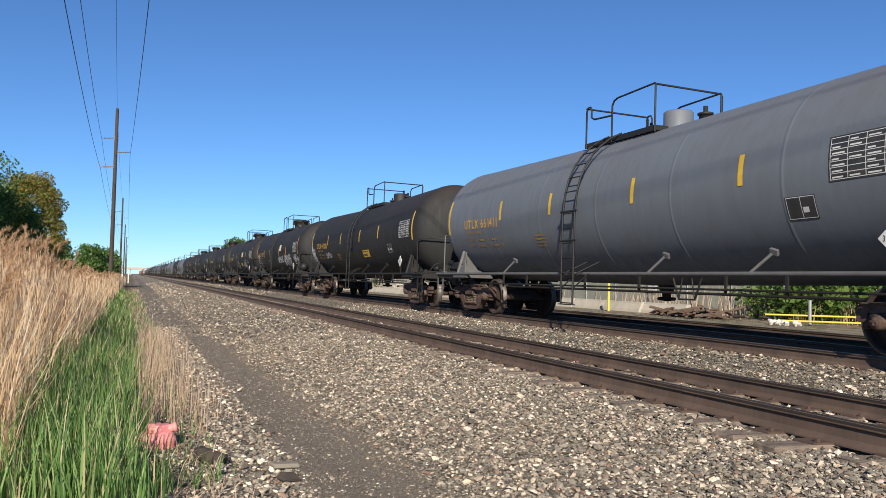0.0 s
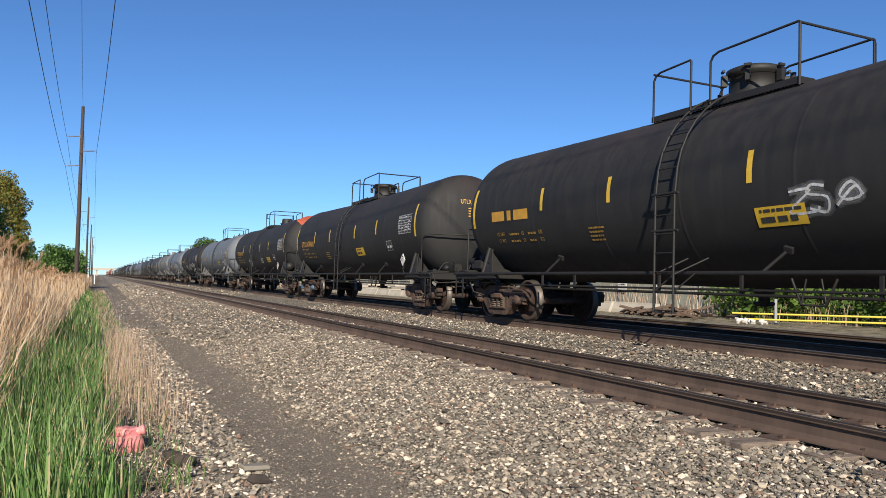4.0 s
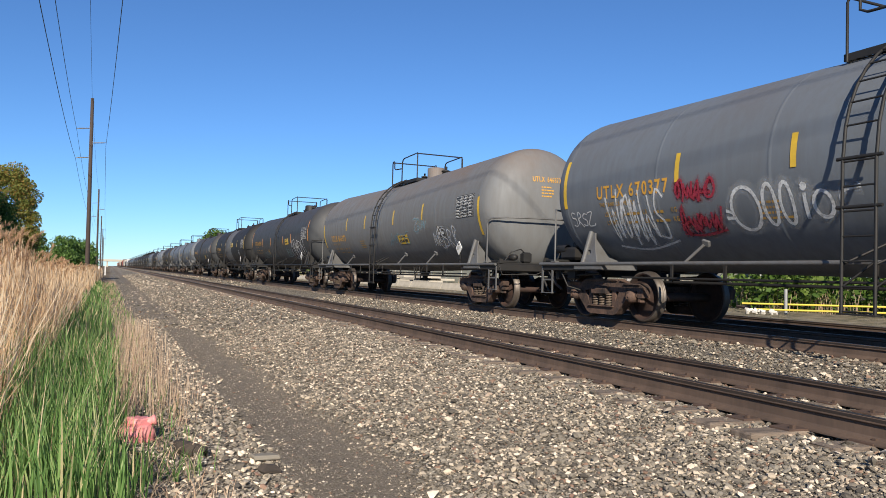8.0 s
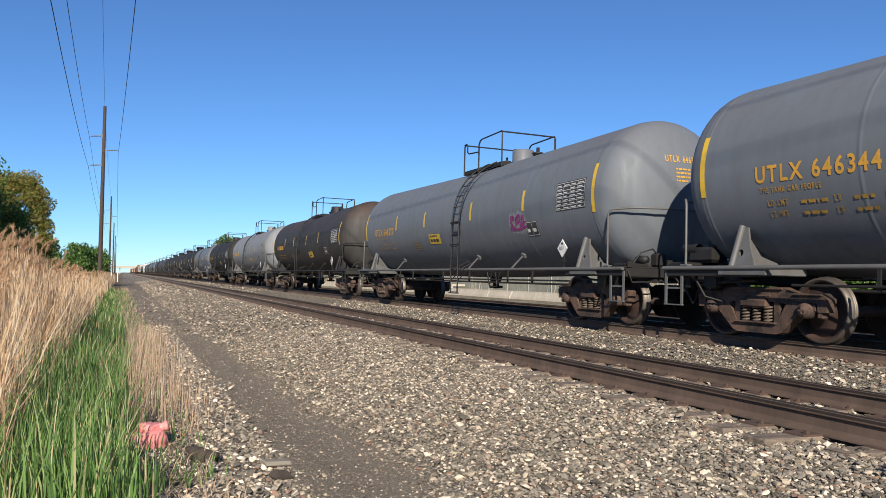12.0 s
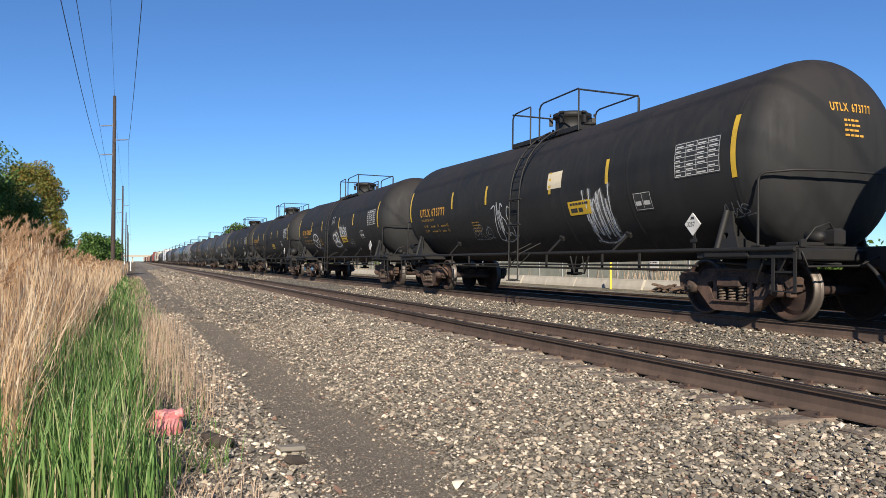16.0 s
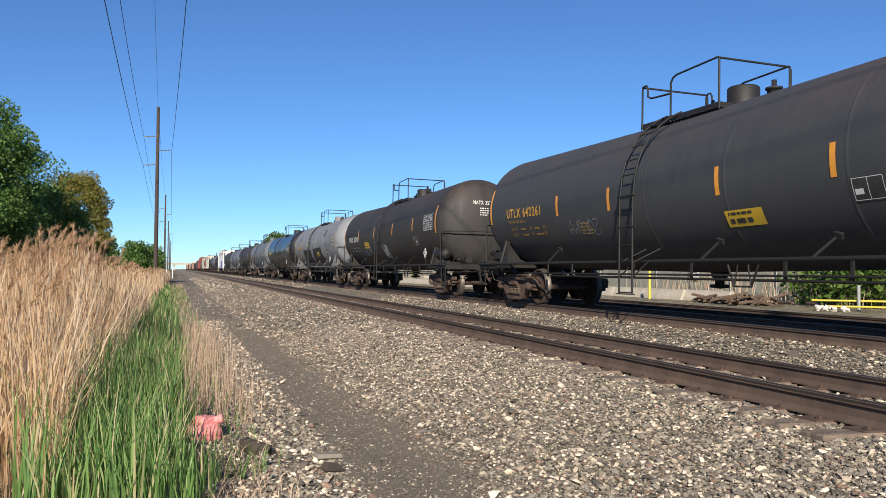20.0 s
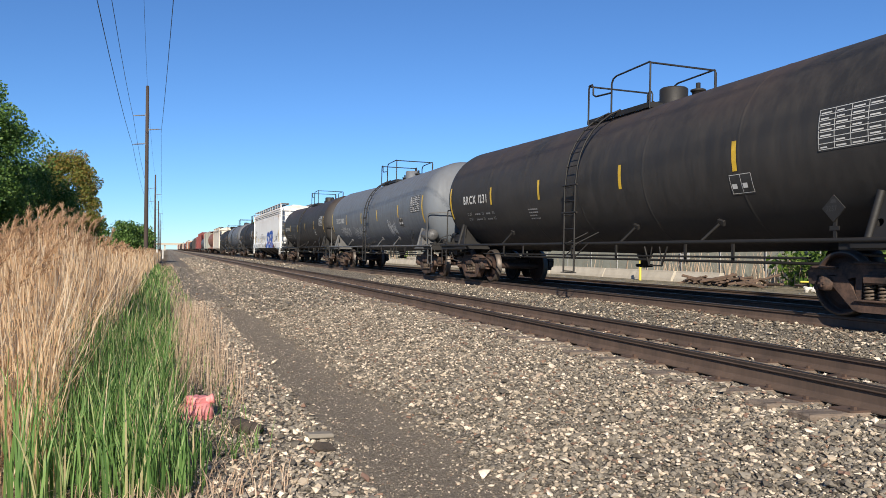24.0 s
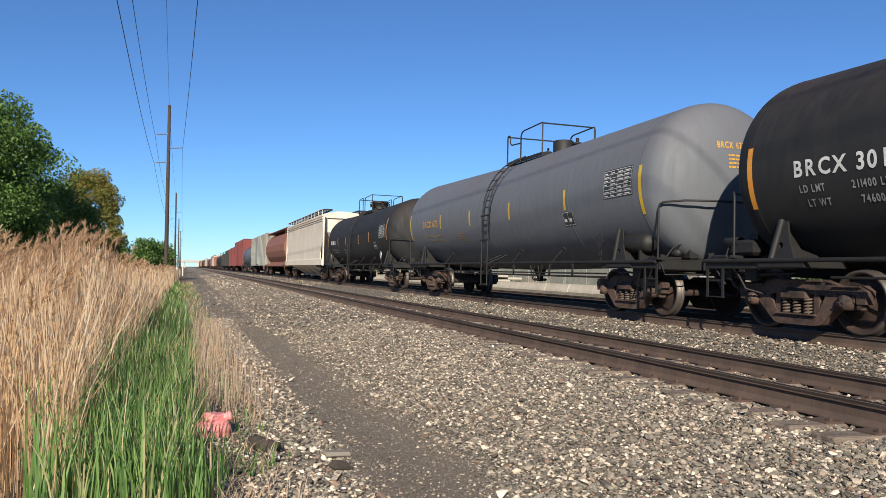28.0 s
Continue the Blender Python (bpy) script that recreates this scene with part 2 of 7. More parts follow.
# ---- mesh building ----
class Build:
    """Collects vertices and faces of one part."""

    def __init__(self):
        self.v, self.f, self.s = [], [], []

    def add(self, verts, faces, smooth=False):
        k = len(self.v)
        self.v.extend(tuple(p) for p in verts)
        self.f.extend(tuple(i + k for i in f) for f in faces)
        self.s.extend([smooth] * len(faces))
        return self

    def box(self, c, size, rot=None, bevel=0.0):
        x, y, z = (a / 2 for a in size)
        if bevel:
            b = min(bevel, x * 0.9, y * 0.9, z * 0.9)
            pts, fs = [], []
            for zz in (-1, 1):
                for inset, dz in ((b, 0), (0, b)) if zz < 0 else ((0, b), (b, 0)):
                    for sx, sy in ((-1, -1), (1, -1), (1, 1), (-1, 1)):
                        pts.append(Vector((sx * (x - inset), sy * (y - inset), zz * (z - dz))))
            fs = [(3, 2, 1, 0), (12, 13, 14, 15)]
            for r in range(3):
                for i in range(4):
                    j = (i + 1) % 4
                    fs.append((r * 4 + i, r * 4 + j, r * 4 + 4 + j, r * 4 + 4 + i))
        else:
            pts = [Vector((sx * x, sy * y, sz * z)) for sz in (-1, 1) for sx, sy in ((-1, -1), (1, -1), (1, 1), (-1, 1))]
            fs = [(3, 2, 1, 0), (4, 5, 6, 7), (0, 1, 5, 4), (1, 2, 6, 5), (2, 3, 7, 6), (3, 0, 4, 7)]
        if rot:
            e = Euler([radians(a) for a in rot]).to_matrix()
            pts = [e @ p for p in pts]
        return self.add([p + Vector(c) for p in pts], fs)

    def tube(self, path, r, n=6, close=False):
        """A round bar along a path, with flat ends."""
        path = [Vector(p) for p in path]
        rings, side = [], None
        for i, p in enumerate(path):
            a, b = path[max(i - 1, 0)], path[min(i + 1, len(path) - 1)]
            if close:
                a, b = path[i - 1], path[(i + 1) % len(path)]
            way = (b - a).normalized()
            if side is None:
                side = way.orthogonal().normalized()
            side = (side - way * side.dot(way)).normalized()
            up = way.cross(side)
            rings.append([p + side * (r * math.cos(2 * math.pi * k / n)) + up * (r * math.sin(2 * math.pi * k / n)) for k in range(n)])
        pts = [q for ring in rings for q in ring]
        fs, m = [], len(rings)
        for i in range(m if close else m - 1):
            a, b = i * n, ((i + 1) % m) * n
            fs += [(a + k, a + (k + 1) % n, b + (k + 1) % n, b + k) for k in range(n)]
        self.add(pts, fs, True)
        if not close:
            self.add(rings[0], [tuple(range(n))[::-1]]), self.add(rings[-1], [tuple(range(n))])
        return self

    def lathe(self, profile, n=24, axis="z", at=(0, 0, 0), smooth=True):
        """Profile of (radius, height) turned round an axis."""
        pts, fs = [], []
        for r, h in profile:
            for k in range(n):
                a = 2 * math.pi * k / n
                c, s = r * math.cos(a), r * math.sin(a)
                p = {"z": (c, s, h), "y": (c, h, s), "x": (h, c, s)}[axis]
                pts.append(Vector(p) + Vector(at))
        for i in range(len(profile) - 1):
            for k in range(n):
                q = (i * n + k, i * n + (k + 1) % n, (i + 1) * n + (k + 1) % n, (i + 1) * n + k)
                fs.append(q if axis == "z" or axis == "x" else q[::-1])
        return self.add(pts, fs, smooth)

    def plate(self, outline, thick, axis="y", at=0.0):
        """A flat plate: outline of 2D points, thickened along an axis."""
        n, pts = len(outline), []
        for d in (-thick / 2, thick / 2):
            for a, b in outline:
                pts.append({"x": (at + d, a, b), "y": (a, at + d, b), "z": (a, b, at + d)}[axis])
        fs = [tuple(range(n))[::-1], tuple(range(n, 2 * n))] + [(i, (i + 1) % n, n + (i + 1) % n, n + i) for i in range(n)]
        return self.add(pts, fs)

    def mesh(self, name):
        me = bpy.data.meshes.new(name)
        me.from_pydata([tuple(p) for p in self.v], [], self.f)
        me.polygons.foreach_set("use_smooth", self.s)
        me.update()
        return me


def part(name, made, material, parent, label="", at=None):
    """Links a Build, or a mesh that is shared, as one object under its thing."""
    me = made.mesh(name) if isinstance(made, Build) else made
    ob = new(name, me)
    if not me.materials:
        me.materials.append(material)
    ob.material_slots[0].link = "OBJECT"
    ob.material_slots[0].material = material
    if parent:
        ob.parent = parent
    if at is not None:
        ob.matrix_basis = at
    return tagged(ob, label)


SHARED = {}


def shared(key, make):
    if key not in SHARED:
        SHARED[key] = make().mesh(key.split(":")[0])
    return SHARED[key]


def soft_noise(x, y, s, seed=0.0):
    return noise.noise(Vector((x * s, y * s, seed)))

# ---- plan ----
# y runs along the tracks, away from the viewer; the train comes down the further track.
RAIL_X = {"A": 4.90, "B": 6.405, "C": 9.00, "D": 10.505}
RAIL_Z = {"A": 0.49, "B": 0.44, "C": 0.59, "D": 0.57}
SECTION = [(-400, -2.2), (-40, -1.2), (-6, -0.35), (-1.2, -0.12), (-0.2, -0.03), (0.6, 0.0), (1.25, 0.01), (2.08, 0.0), (2.38, 0.065), (3.2, 0.165), (4.0, 0.250), (4.35, 0.282), (4.72, 0.280), (4.80, 0.26),
           (6.5, 0.225), (6.62, 0.255), (7.0, 0.255), (7.4, 0.25), (8.2, 0.365), (8.55, 0.405), (8.78, 0.405), (8.9, 0.36), (10.9, 0.345), (11.6, 0.30), (13.2, 0.22), (17.0, 0.2), (30, 0.1), (60, 0.0), (400, 0.5)]


def level(x):
    for (x0, z0), (x1, z1) in zip(SECTION, SECTION[1:]):
        if x <= x1:
            return z0 + (z1 - z0) * max(0.0, (x - x0) / (x1 - x0))
    return SECTION[-1][1]


def ground_z(x, y):
    z = level(x)
    rough = 0.020 if 1.1 > x or x > 2.1 else 0.006
    if -8 < x < 20:
        z += rough * soft_noise(x, y, 1.7) + 0.5 * rough * soft_noise(x, y, 5.0, 3.0)
    if 1.0 < x < 2.4:
        z -= 0.03 * math.exp(-((x - 1.70) / 0.25) ** 2)
    return z


def ground_material():
    """Ballast, a strip of fine dark cinder where feet and wheels go, soil under the reeds, sandy soil beyond the tracks."""
    m, nt, b = tree_of("ballast_and_soil")
    tc = nt.nodes.new("ShaderNodeTexCoord")
    v = tc.outputs["Object"]
    sp = nt.nodes.new("ShaderNodeSeparateXYZ")
    nt.links.new(v, sp.inputs[0])
    cells = node(nt, "ShaderNodeTexVoronoi", Scale=32.0, Randomness=1.0)
    nt.links.new(v, cells.inputs["Vector"])
    edge = node(nt, "ShaderNodeTexVoronoi", Scale=32.0, Randomness=1.0)
    edge.feature = "DISTANCE_TO_EDGE"
    nt.links.new(v, edge.inputs["Vector"])
    grain = nt.nodes.new("ShaderNodeSeparateColor")
    nt.links.new(cells.outputs["Color"], grain.inputs[0])
    stone = ramp(nt, grain.outputs[0], ((0.0, (0.10, 0.086, 0.067)), (0.35, (0.22, 0.19, 0.148)), (0.7, (0.36, 0.315, 0.245)), (0.95, (0.58, 0.52, 0.43))))
    # shade between piled stones, put into the colour: cell edges are multiplied darker
    gap = ramp(nt, edge.outputs["Distance"], ((0.0, (0.38, 0.38, 0.38)), (0.14, (1, 1, 1))))
    stone = blend(nt, 1.0, stone, gap, "MULTIPLY")
    wide = noise_of(nt, v, 0.5, 5.0)
    stone = blend(nt, maths(nt, "MULTIPLY", wide, 0.5), stone, (0.14, 0.12, 0.10))
    fine = noise_of(nt, v, 46.0, 7.0, 0.9)
    cinder = ramp(nt, fine, ((0.36, (0.090, 0.074, 0.056)), (0.50, (0.175, 0.146, 0.112)), (0.60, (0.31, 0.262, 0.205)), (0.68, (0.50, 0.44, 0.36))))
    soil = ramp(nt, noise_of(nt, v, 9.0, 6.0), ((0.3, (0.085, 0.066, 0.045)), (0.6, (0.21, 0.165, 0.11)), (0.8, (0.36, 0.29, 0.19))))
    sand = ramp(nt, noise_of(nt, v, 2.2, 6.0), ((0.3, (0.10, 0.10, 0.05)), (0.55, (0.30, 0.25, 0.17)), (0.8, (0.40, 0.35, 0.26))))
    shift = maths(nt, "MULTIPLY_ADD", noise_of(nt, v, 1.1, 5.0, 0.7), 0.5, -0.25)
    x = maths(nt, "ADD", sp.outputs[0], shift)

    def between(lo, hi, soft):
        up = nt.nodes.new("ShaderNodeMapRange")
        up.inputs[1].default_value, up.inputs[2].default_value = lo - soft, lo + soft
        nt.links.new(x, up.inputs[0])
        down = nt.nodes.new("ShaderNodeMapRange")
        down.inputs[1].default_value, down.inputs[2].default_value = hi + soft, hi - soft
        nt.links.new(x, down.inputs[0])
        return maths(nt, "MULTIPLY", up.outputs[0], down.outputs[0])

    path = between(1.14, 2.08, 0.10)
    col = blend(nt, path, stone, cinder)
    col = blend(nt, between(-900.0, 0.05, 0.35), col, soil)
    col = blend(nt, between(13.5, 900.0, 1.0), col, sand)
    nt.links.new(col, b.inputs["Base Color"])
    b.inputs["Roughness"].default_value = 0.92
    b.inputs["Specular IOR Level"].default_value = 0.2
    relief = blend(nt, path, gap, maths(nt, "MULTIPLY", fine, 0.35))
    bump(nt, b, relief, 0.9, 0.03)
    return m


GROUND_MAT = ground_material()


def ground_sheet():
    xs = [-1500, -600, -250, -120, -60, -30, -15, -8, -5, -3.5, -2.6, -2, -1.6] + [round(-1.3 + 0.12 * i, 3) for i in range(84)] + [8.9, 9.4, 10, 10.6, 11.2, 12, 13, 14, 15, 17, 20, 25, 32, 45, 70, 120, 250, 600, 1500]
    ys = [-400, -150, -60, -25, -10, -4, 0, 1.5, 3] + [round(3.2 + 0.2 * i, 3) for i in range(90)] + [22, 23, 24, 26, 28, 30, 33, 36, 40, 45, 50, 56, 63, 70, 80, 95, 115, 140, 180, 240, 330, 460, 700, 1100, 1800, 3200]
    pts = [(x, y, ground_z(x, y)) for y in ys for x in xs]
    n = len(xs)
    fs = [(j * n + i, j * n + i + 1, (j + 1) * n + i + 1, (j + 1) * n + i) for j in range(len(ys) - 1) for i in range(n - 1)]
    g = part("ground", Build().add(pts, fs, True), GROUND_MAT, None, "grey crushed-stone ballast and dark cinder path beside reeds")
    tagged(g, category="ground", kind="structure")


ground_sheet()

RAIL_SIDE = plain("brown_rusty_rail", (0.118, 0.079, 0.058), 0.75, 0.0, (0.058, 0.040, 0.031), 2.4, 18.0, 0.9, 0.3, 0.004, (1, 1, 0.25))
RAIL_TOP = plain("dark_rail_head", (0.040, 0.031, 0.026), 0.5, 0.2, (0.022, 0.017, 0.015), 2.0, 30.0, 0.6, 0.05)
TIE_WOOD = plain("grey_weathered_tie_wood", (0.25, 0.195, 0.150), 0.9, 0.0, (0.065, 0.048, 0.038), 3.0, 40.0, 0.8, 0.8, 0.012, (0.5, 5, 5))
PLATE_IRON = plain("rusty_tie_plate", (0.088, 0.052, 0.037), 0.85, 0.0, (0.040, 0.027, 0.021), 8.0, 50.0, 0.7, 0.4)

RAIL_PROFILE = [(-0.076, 0), (0.076, 0), (0.076, 0.012), (0.016, 0.032), (0.009, 0.05), (0.009, 0.13), (0.036, 0.145), (0.037, 0.175), (0.027, 0.184),
                (-0.027, 0.184), (-0.037, 0.175), (-0.036, 0.145), (-0.009, 0.13), (-0.009, 0.05), (-0.016, 0.032), (-0.076, 0.012)]


def rail(name, x, top, parent):
    ys = [-40, 0, 10, 20, 40, 80, 160, 320, 640, 1300]
    z0, n, b = top - 0.186, len(RAIL_PROFILE), Build()
    pts = [(x + px, y, z0 + pz) for y in ys for px, pz in RAIL_PROFILE]
    fs = [(j * n + i, j * n + (i + 1) % n, (j + 1) * n + (i + 1) % n, (j + 1) * n + i) for j in range(len(ys) - 1) for i in range(n) if i != 8]
    ob = part("rail", b.add(pts, fs, False), RAIL_SIDE, parent)
    # darker strips over the head's top and along its upper -x side
    head = Build()
    head.add([(x + px, y, top - 0.0005) for y in ys for px in (-0.029, 0.029)], [(2 * j, 2 * j + 1, 2 * j + 3, 2 * j + 2) for j in range(len(ys) - 1)])
    head.add([(x + s * 0.0375, y, top - dz) for s in (-1,) for y in ys for dz in (0.028, 0.006)], [(2 * j, 2 * j + 1, 2 * j + 3, 2 * j + 2) for j in range(len(ys) - 1)])
    part("rail_head", head, RAIL_TOP, ob, "dark top and upper side strip of the rail head")
    return ob


def track(name, xa, xb, za, zb, near, label):
    base = new(name)
    tagged(base, label, "railway track", kind="structure")
    rail("rail", xa, za, base), rail("rail", xb, zb, base)
    tilt = math.degrees(math.atan2(za - zb, xb - xa))
    mid, z = (xa + xb) / 2, (za + zb) / 2 - 0.186
    rnd = random.Random(7 if near else 8)

    def tie(k):
        r = random.Random(k)
        b = Build().box((0, 0, -0.09), (2.62, 0.225, 0.18), None, 0.012)
        b.v = [(x + r.uniform(-0.012, 0.012), y + r.uniform(-0.008, 0.008), z_ + r.uniform(-0.006, 0.004)) for x, y, z_ in b.v]
        return b

    plate = lambda: Build().box((0, 0, 0.006), (0.36, 0.19, 0.022), None, 0.004).box((0.11, 0.06, 0.028), (0.03, 0.03, 0.03)).box((-0.11, -0.06, 0.028), (0.03, 0.03, 0.03)).box((0.11, -0.06, 0.026), (0.03, 0.03, 0.028))
    rest, y, k = Build(), 1.2, 0
    while y < 420:
        y += 0.495 + rnd.uniform(-0.035, 0.035)
        k += 1
        m = pose(mid + rnd.uniform(-0.10, 0.10), y, z - 0.004 + rnd.uniform(-0.008, 0.004), 0, tilt, rnd.uniform(-1.3, 1.3))
        if y < 62:
            t = part("tie", shared(f"tie:{k % 7}", lambda: tie(k % 7)), TIE_WOOD, base, at=m)
            if y < 30:
                for xr in (xa, xb):
                    part("tie_plate", shared("tie_plate:0", plate), PLATE_IRON, t, at=pose(xr - mid, 0, 0.0))
        else:
            rest.box(m.translation + Vector((0, 0, -0.09)), (2.62, 0.225, 0.18), (0, tilt, 0))
    far = part("far_ties", rest, TIE_WOOD, base, "weathered wooden ties further down the line")
    tagged(far, kind="stuff")
    return base


track("track_near", RAIL_X["A"], RAIL_X["B"], RAIL_Z["A"], RAIL_Z["B"], True, "brown rusty rails on weathered wooden ties in ballast")
track("track_far", RAIL_X["C"], RAIL_X["D"], RAIL_Z["C"], RAIL_Z["D"], False, "railway track with rusty rails under the passing train")

# ---- the train ----
TRACK_X, TRACK_Z, LEAN = 9.7525, 0.585, 0.7


def wheel_profile():
    b = Build()
    b.lathe([(0.03, 0.05), (0.11, 0.05), (0.14, 0.02), (0.24, -0.02), (0.36, -0.03), (0.39, -0.01)], 28, "x")
    b.lathe([(0.39, -0.01), (0.398, 0.075), (0.457, 0.075)], 28, "x")
    b.lathe([(0.457, -0.075), (0.40, -0.07), (0.37, -0.02), (0.03, -0.05)], 28, "x")
    return b


def tread_profile():
    return Build().lathe([(0.43, -0.0755), (0.457, -0.075), (0.459, 0.03), (0.472, 0.05), (0.485, 0.055), (0.482, 0.075), (0.45, 0.0775)], 28, "x")


def side_frame():
    """Cast side frame of a freight truck, with an arch over the springs and pedestals over the axles."""
    b = Build()
    # upper member, with a jaw over each axle
    b.plate([(-1.20, 0.44), (-1.23, 0.62), (-1.12, 0.70), (-0.70, 0.69), (-0.46, 0.77), (0.46, 0.77), (0.70, 0.69), (1.12, 0.70), (1.23, 0.62), (1.20, 0.44), (1.07, 0.44), (1.05, 0.56), (0.74, 0.57), (0.70, 0.47), (0.46, 0.55),
             (-0.46, 0.55), (-0.70, 0.47), (-0.74, 0.57), (-1.05, 0.56), (-1.07, 0.44)], 0.17, "x")
    b.box((-0.10, 0, 0.745), (0.05, 0.98, 0.035), None, 0.01)
    for s in (-1, 1):
        b.box((-0.10, s * 0.92, 0.675), (0.05, 0.46, 0.03), None, 0.01)
    # lower tension member down to the spring seat
    b.plate([(-0.92, 0.56), (-0.56, 0.56), (-0.38, 0.26), (0.38, 0.26), (0.56, 0.56), (0.92, 0.56), (0.76, 0.40), (0.46, 0.12), (0.36, 0.09), (-0.36, 0.09), (-0.46, 0.12), (-0.76, 0.40)], 0.18, "x")
    b.box((-0.11, 0, 0.245), (0.06, 0.78, 0.03), None, 0.01)
    # columns each side of the springs
    for s in (-1, 1):
        b.box((0, s * 0.37, 0.42), (0.16, 0.10, 0.36), None, 0.015)
        b.box((0, s * 0.89, 0.50), (0.17, 0.28, 0.12), None, 0.02)
        b.box((0, s * 1.09, 0.44), (0.13, 0.07, 0.18), None, 0.015)
        b.box((0, s * 0.70, 0.44), (0.13, 0.07, 0.16), None, 0.015)
    b.box((-0.085, 0, 0.655), (0.02, 0.5, 0.06), None, 0.008)
    return b


def spring_group():
    b = Build()
    for y in (-0.21, 0.0, 0.21):
        for x in (-0.06, 0.07):
            pts = [(x + 0.065 * math.cos(a), y + 0.065 * math.sin(a), 0.255 + 0.235 * i / 30) for i in range(31) for a in [i * 2 * math.pi * 5 / 30]]
            b.tube(pts, 0.017, 5)
    return b


def bolster():
    b = Build().box((0, 0, 0.56), (2.25, 0.40, 0.17), None, 0.03)
    b.box((0, 0, 0.68), (0.62, 0.42, 0.10), None, 0.03)
    for s in (-1, 1):
        b.box((s * 1.06, 0, 0.53), (0.22, 0.46, 0.12), None, 0.02)
        b.box((0, s * 0.45, 0.42), (1.5, 0.08, 0.10), None, 0.01)
        b.box((s * 0.7525, s * 0.30, 0.45), (0.10, 0.30, 0.22), None, 0.02)
    return b


def truck(car, y, caps, iron):
    t = part("truck", shared("truck:bolster", bolster), iron, car, at=pose(0, y, 0))
    for sx in (-1, 1):
        turn = 0 if sx < 0 else 180
        part("side_frame", shared("side_frame:0", side_frame), iron, t, at=pose(sx * 1.0, 0, 0, 0, 0, turn))
        part("spring_nest", shared("spring_nest:0", spring_group), SPRING, t, at=pose(sx * 1.0, 0, 0, 0, 0, turn))
        for sy in (-1, 1):
            part("bearing_cap", shared("bearing_cap:0", lambda: Build().lathe([(0.0, -0.16), (0.05, -0.16), (0.06, -0.14), (0.10, -0.13), (0.115, -0.06), (0.115, 0.05)], 14, "x").box((-0.165, 0, 0), (0.02, 0.1, 0.025)).box((-0.165, 0, 0), (0.02, 0.025, 0.1))),
                 caps, t, at=pose(sx * 1.02, sy * 0.89, 0.457, 0, 0, turn))
            w = part("wheel", shared("wheel:0", wheel_profile), WHEEL_IRON, t, at=pose(sx * 0.7525, sy * 0.89, 0.457, 0, 0, 180 if sx < 0 else 0))
    for sx in (-1, 1):
        for sy in (-1, 1):
            part("wheel_tread", shared("wheel_tread:0", tread_profile), TREAD, t, "bright worn wheel rim", at=pose(sx * 0.7525, sy * 0.89, 0.457, 0, 0, 0 if sx < 0 else 180))
    for sy in (-1, 1):
        part("axle", shared("axle:0", lambda: Build().lathe([(0.08, -0.98), (0.09, -0.72), (0.075, 0.0), (0.09, 0.72), (0.08, 0.98)], 12, "x")), WHEEL_IRON, t, at=pose(0, sy * 0.89, 0.457))
    return t


def coupler():
    b = Build().box((0, 0.28, 0.88), (0.17, 0.62, 0.20), None, 0.02)
    b.box((0.05, 0.66, 0.88), (0.30, 0.24, 0.28), None, 0.04).box((-0.13, 0.70, 0.88), (0.10, 0.22, 0.26), None, 0.03)
    b.tube([(0.18, 0.40, 0.82), (0.24, 0.62, 0.62), (0.22, 0.86, 0.50)], 0.032, 7)
    return b


# the two halves of a tank slope down towards its middle; its ends are dished
SAG, DISH, BOW = 0.0135, 0.74, 0.94


def tank_shell(R, H, zc, n=56):
    """A tank with dished ends: H is half its length. The seams stand out a little."""
    prof = []
    for i in range(15):
        a = math.pi / 2 * i / 14
        prof.append((max((R - 0.006) * math.sin(a) ** BOW, 0.002), -(H - DISH) - DISH * math.cos(a) ** BOW))
    for f in (-0.985, -0.62, -0.3, 0.0, 0.3, 0.62, 0.985):
        y = (H - DISH) * f
        prof += [(R, y - 0.09), (R, y - 0.05), (R, y - 0.03), (R + 0.004, y - 0.015), (R + 0.004, y + 0.015), (R, y + 0.03), (R, y + 0.05), (R, y + 0.09)]
    for i in range(15):
        a = math.pi / 2 * i / 14
        prof.append((max((R - 0.006) * math.cos(a) ** BOW, 0.002), (H - DISH) + DISH * math.sin(a) ** BOW))
    b = Build().lathe(prof, n, "y", (0, 0, zc))
    b.v = [(x, y, z + SAG * abs(y)) for x, y, z in b.v]
    return b


def on_tank(R, zc, u, v, off=0.007):
    """A place on the tank's near side: u metres towards the rear, v metres of arc above its middle."""
    a = v / R
    return (-(R + off) * math.cos(a), u, zc + SAG * abs(u) + (R + off) * math.sin(a))


def stripe(R, zc, u, v0, v1, w):
    b, n = Build(), max(2, int((v1 - v0) / 0.12))
    pts = [on_tank(R, zc, u + s * w / 2, v0 + (v1 - v0) * i / n, 0.008) for i in range(n + 1) for s in (1, -1)]
    return b.add(pts, [(2 * i, 2 * i + 1, 2 * i + 3, 2 * i + 2) for i in range(n)])


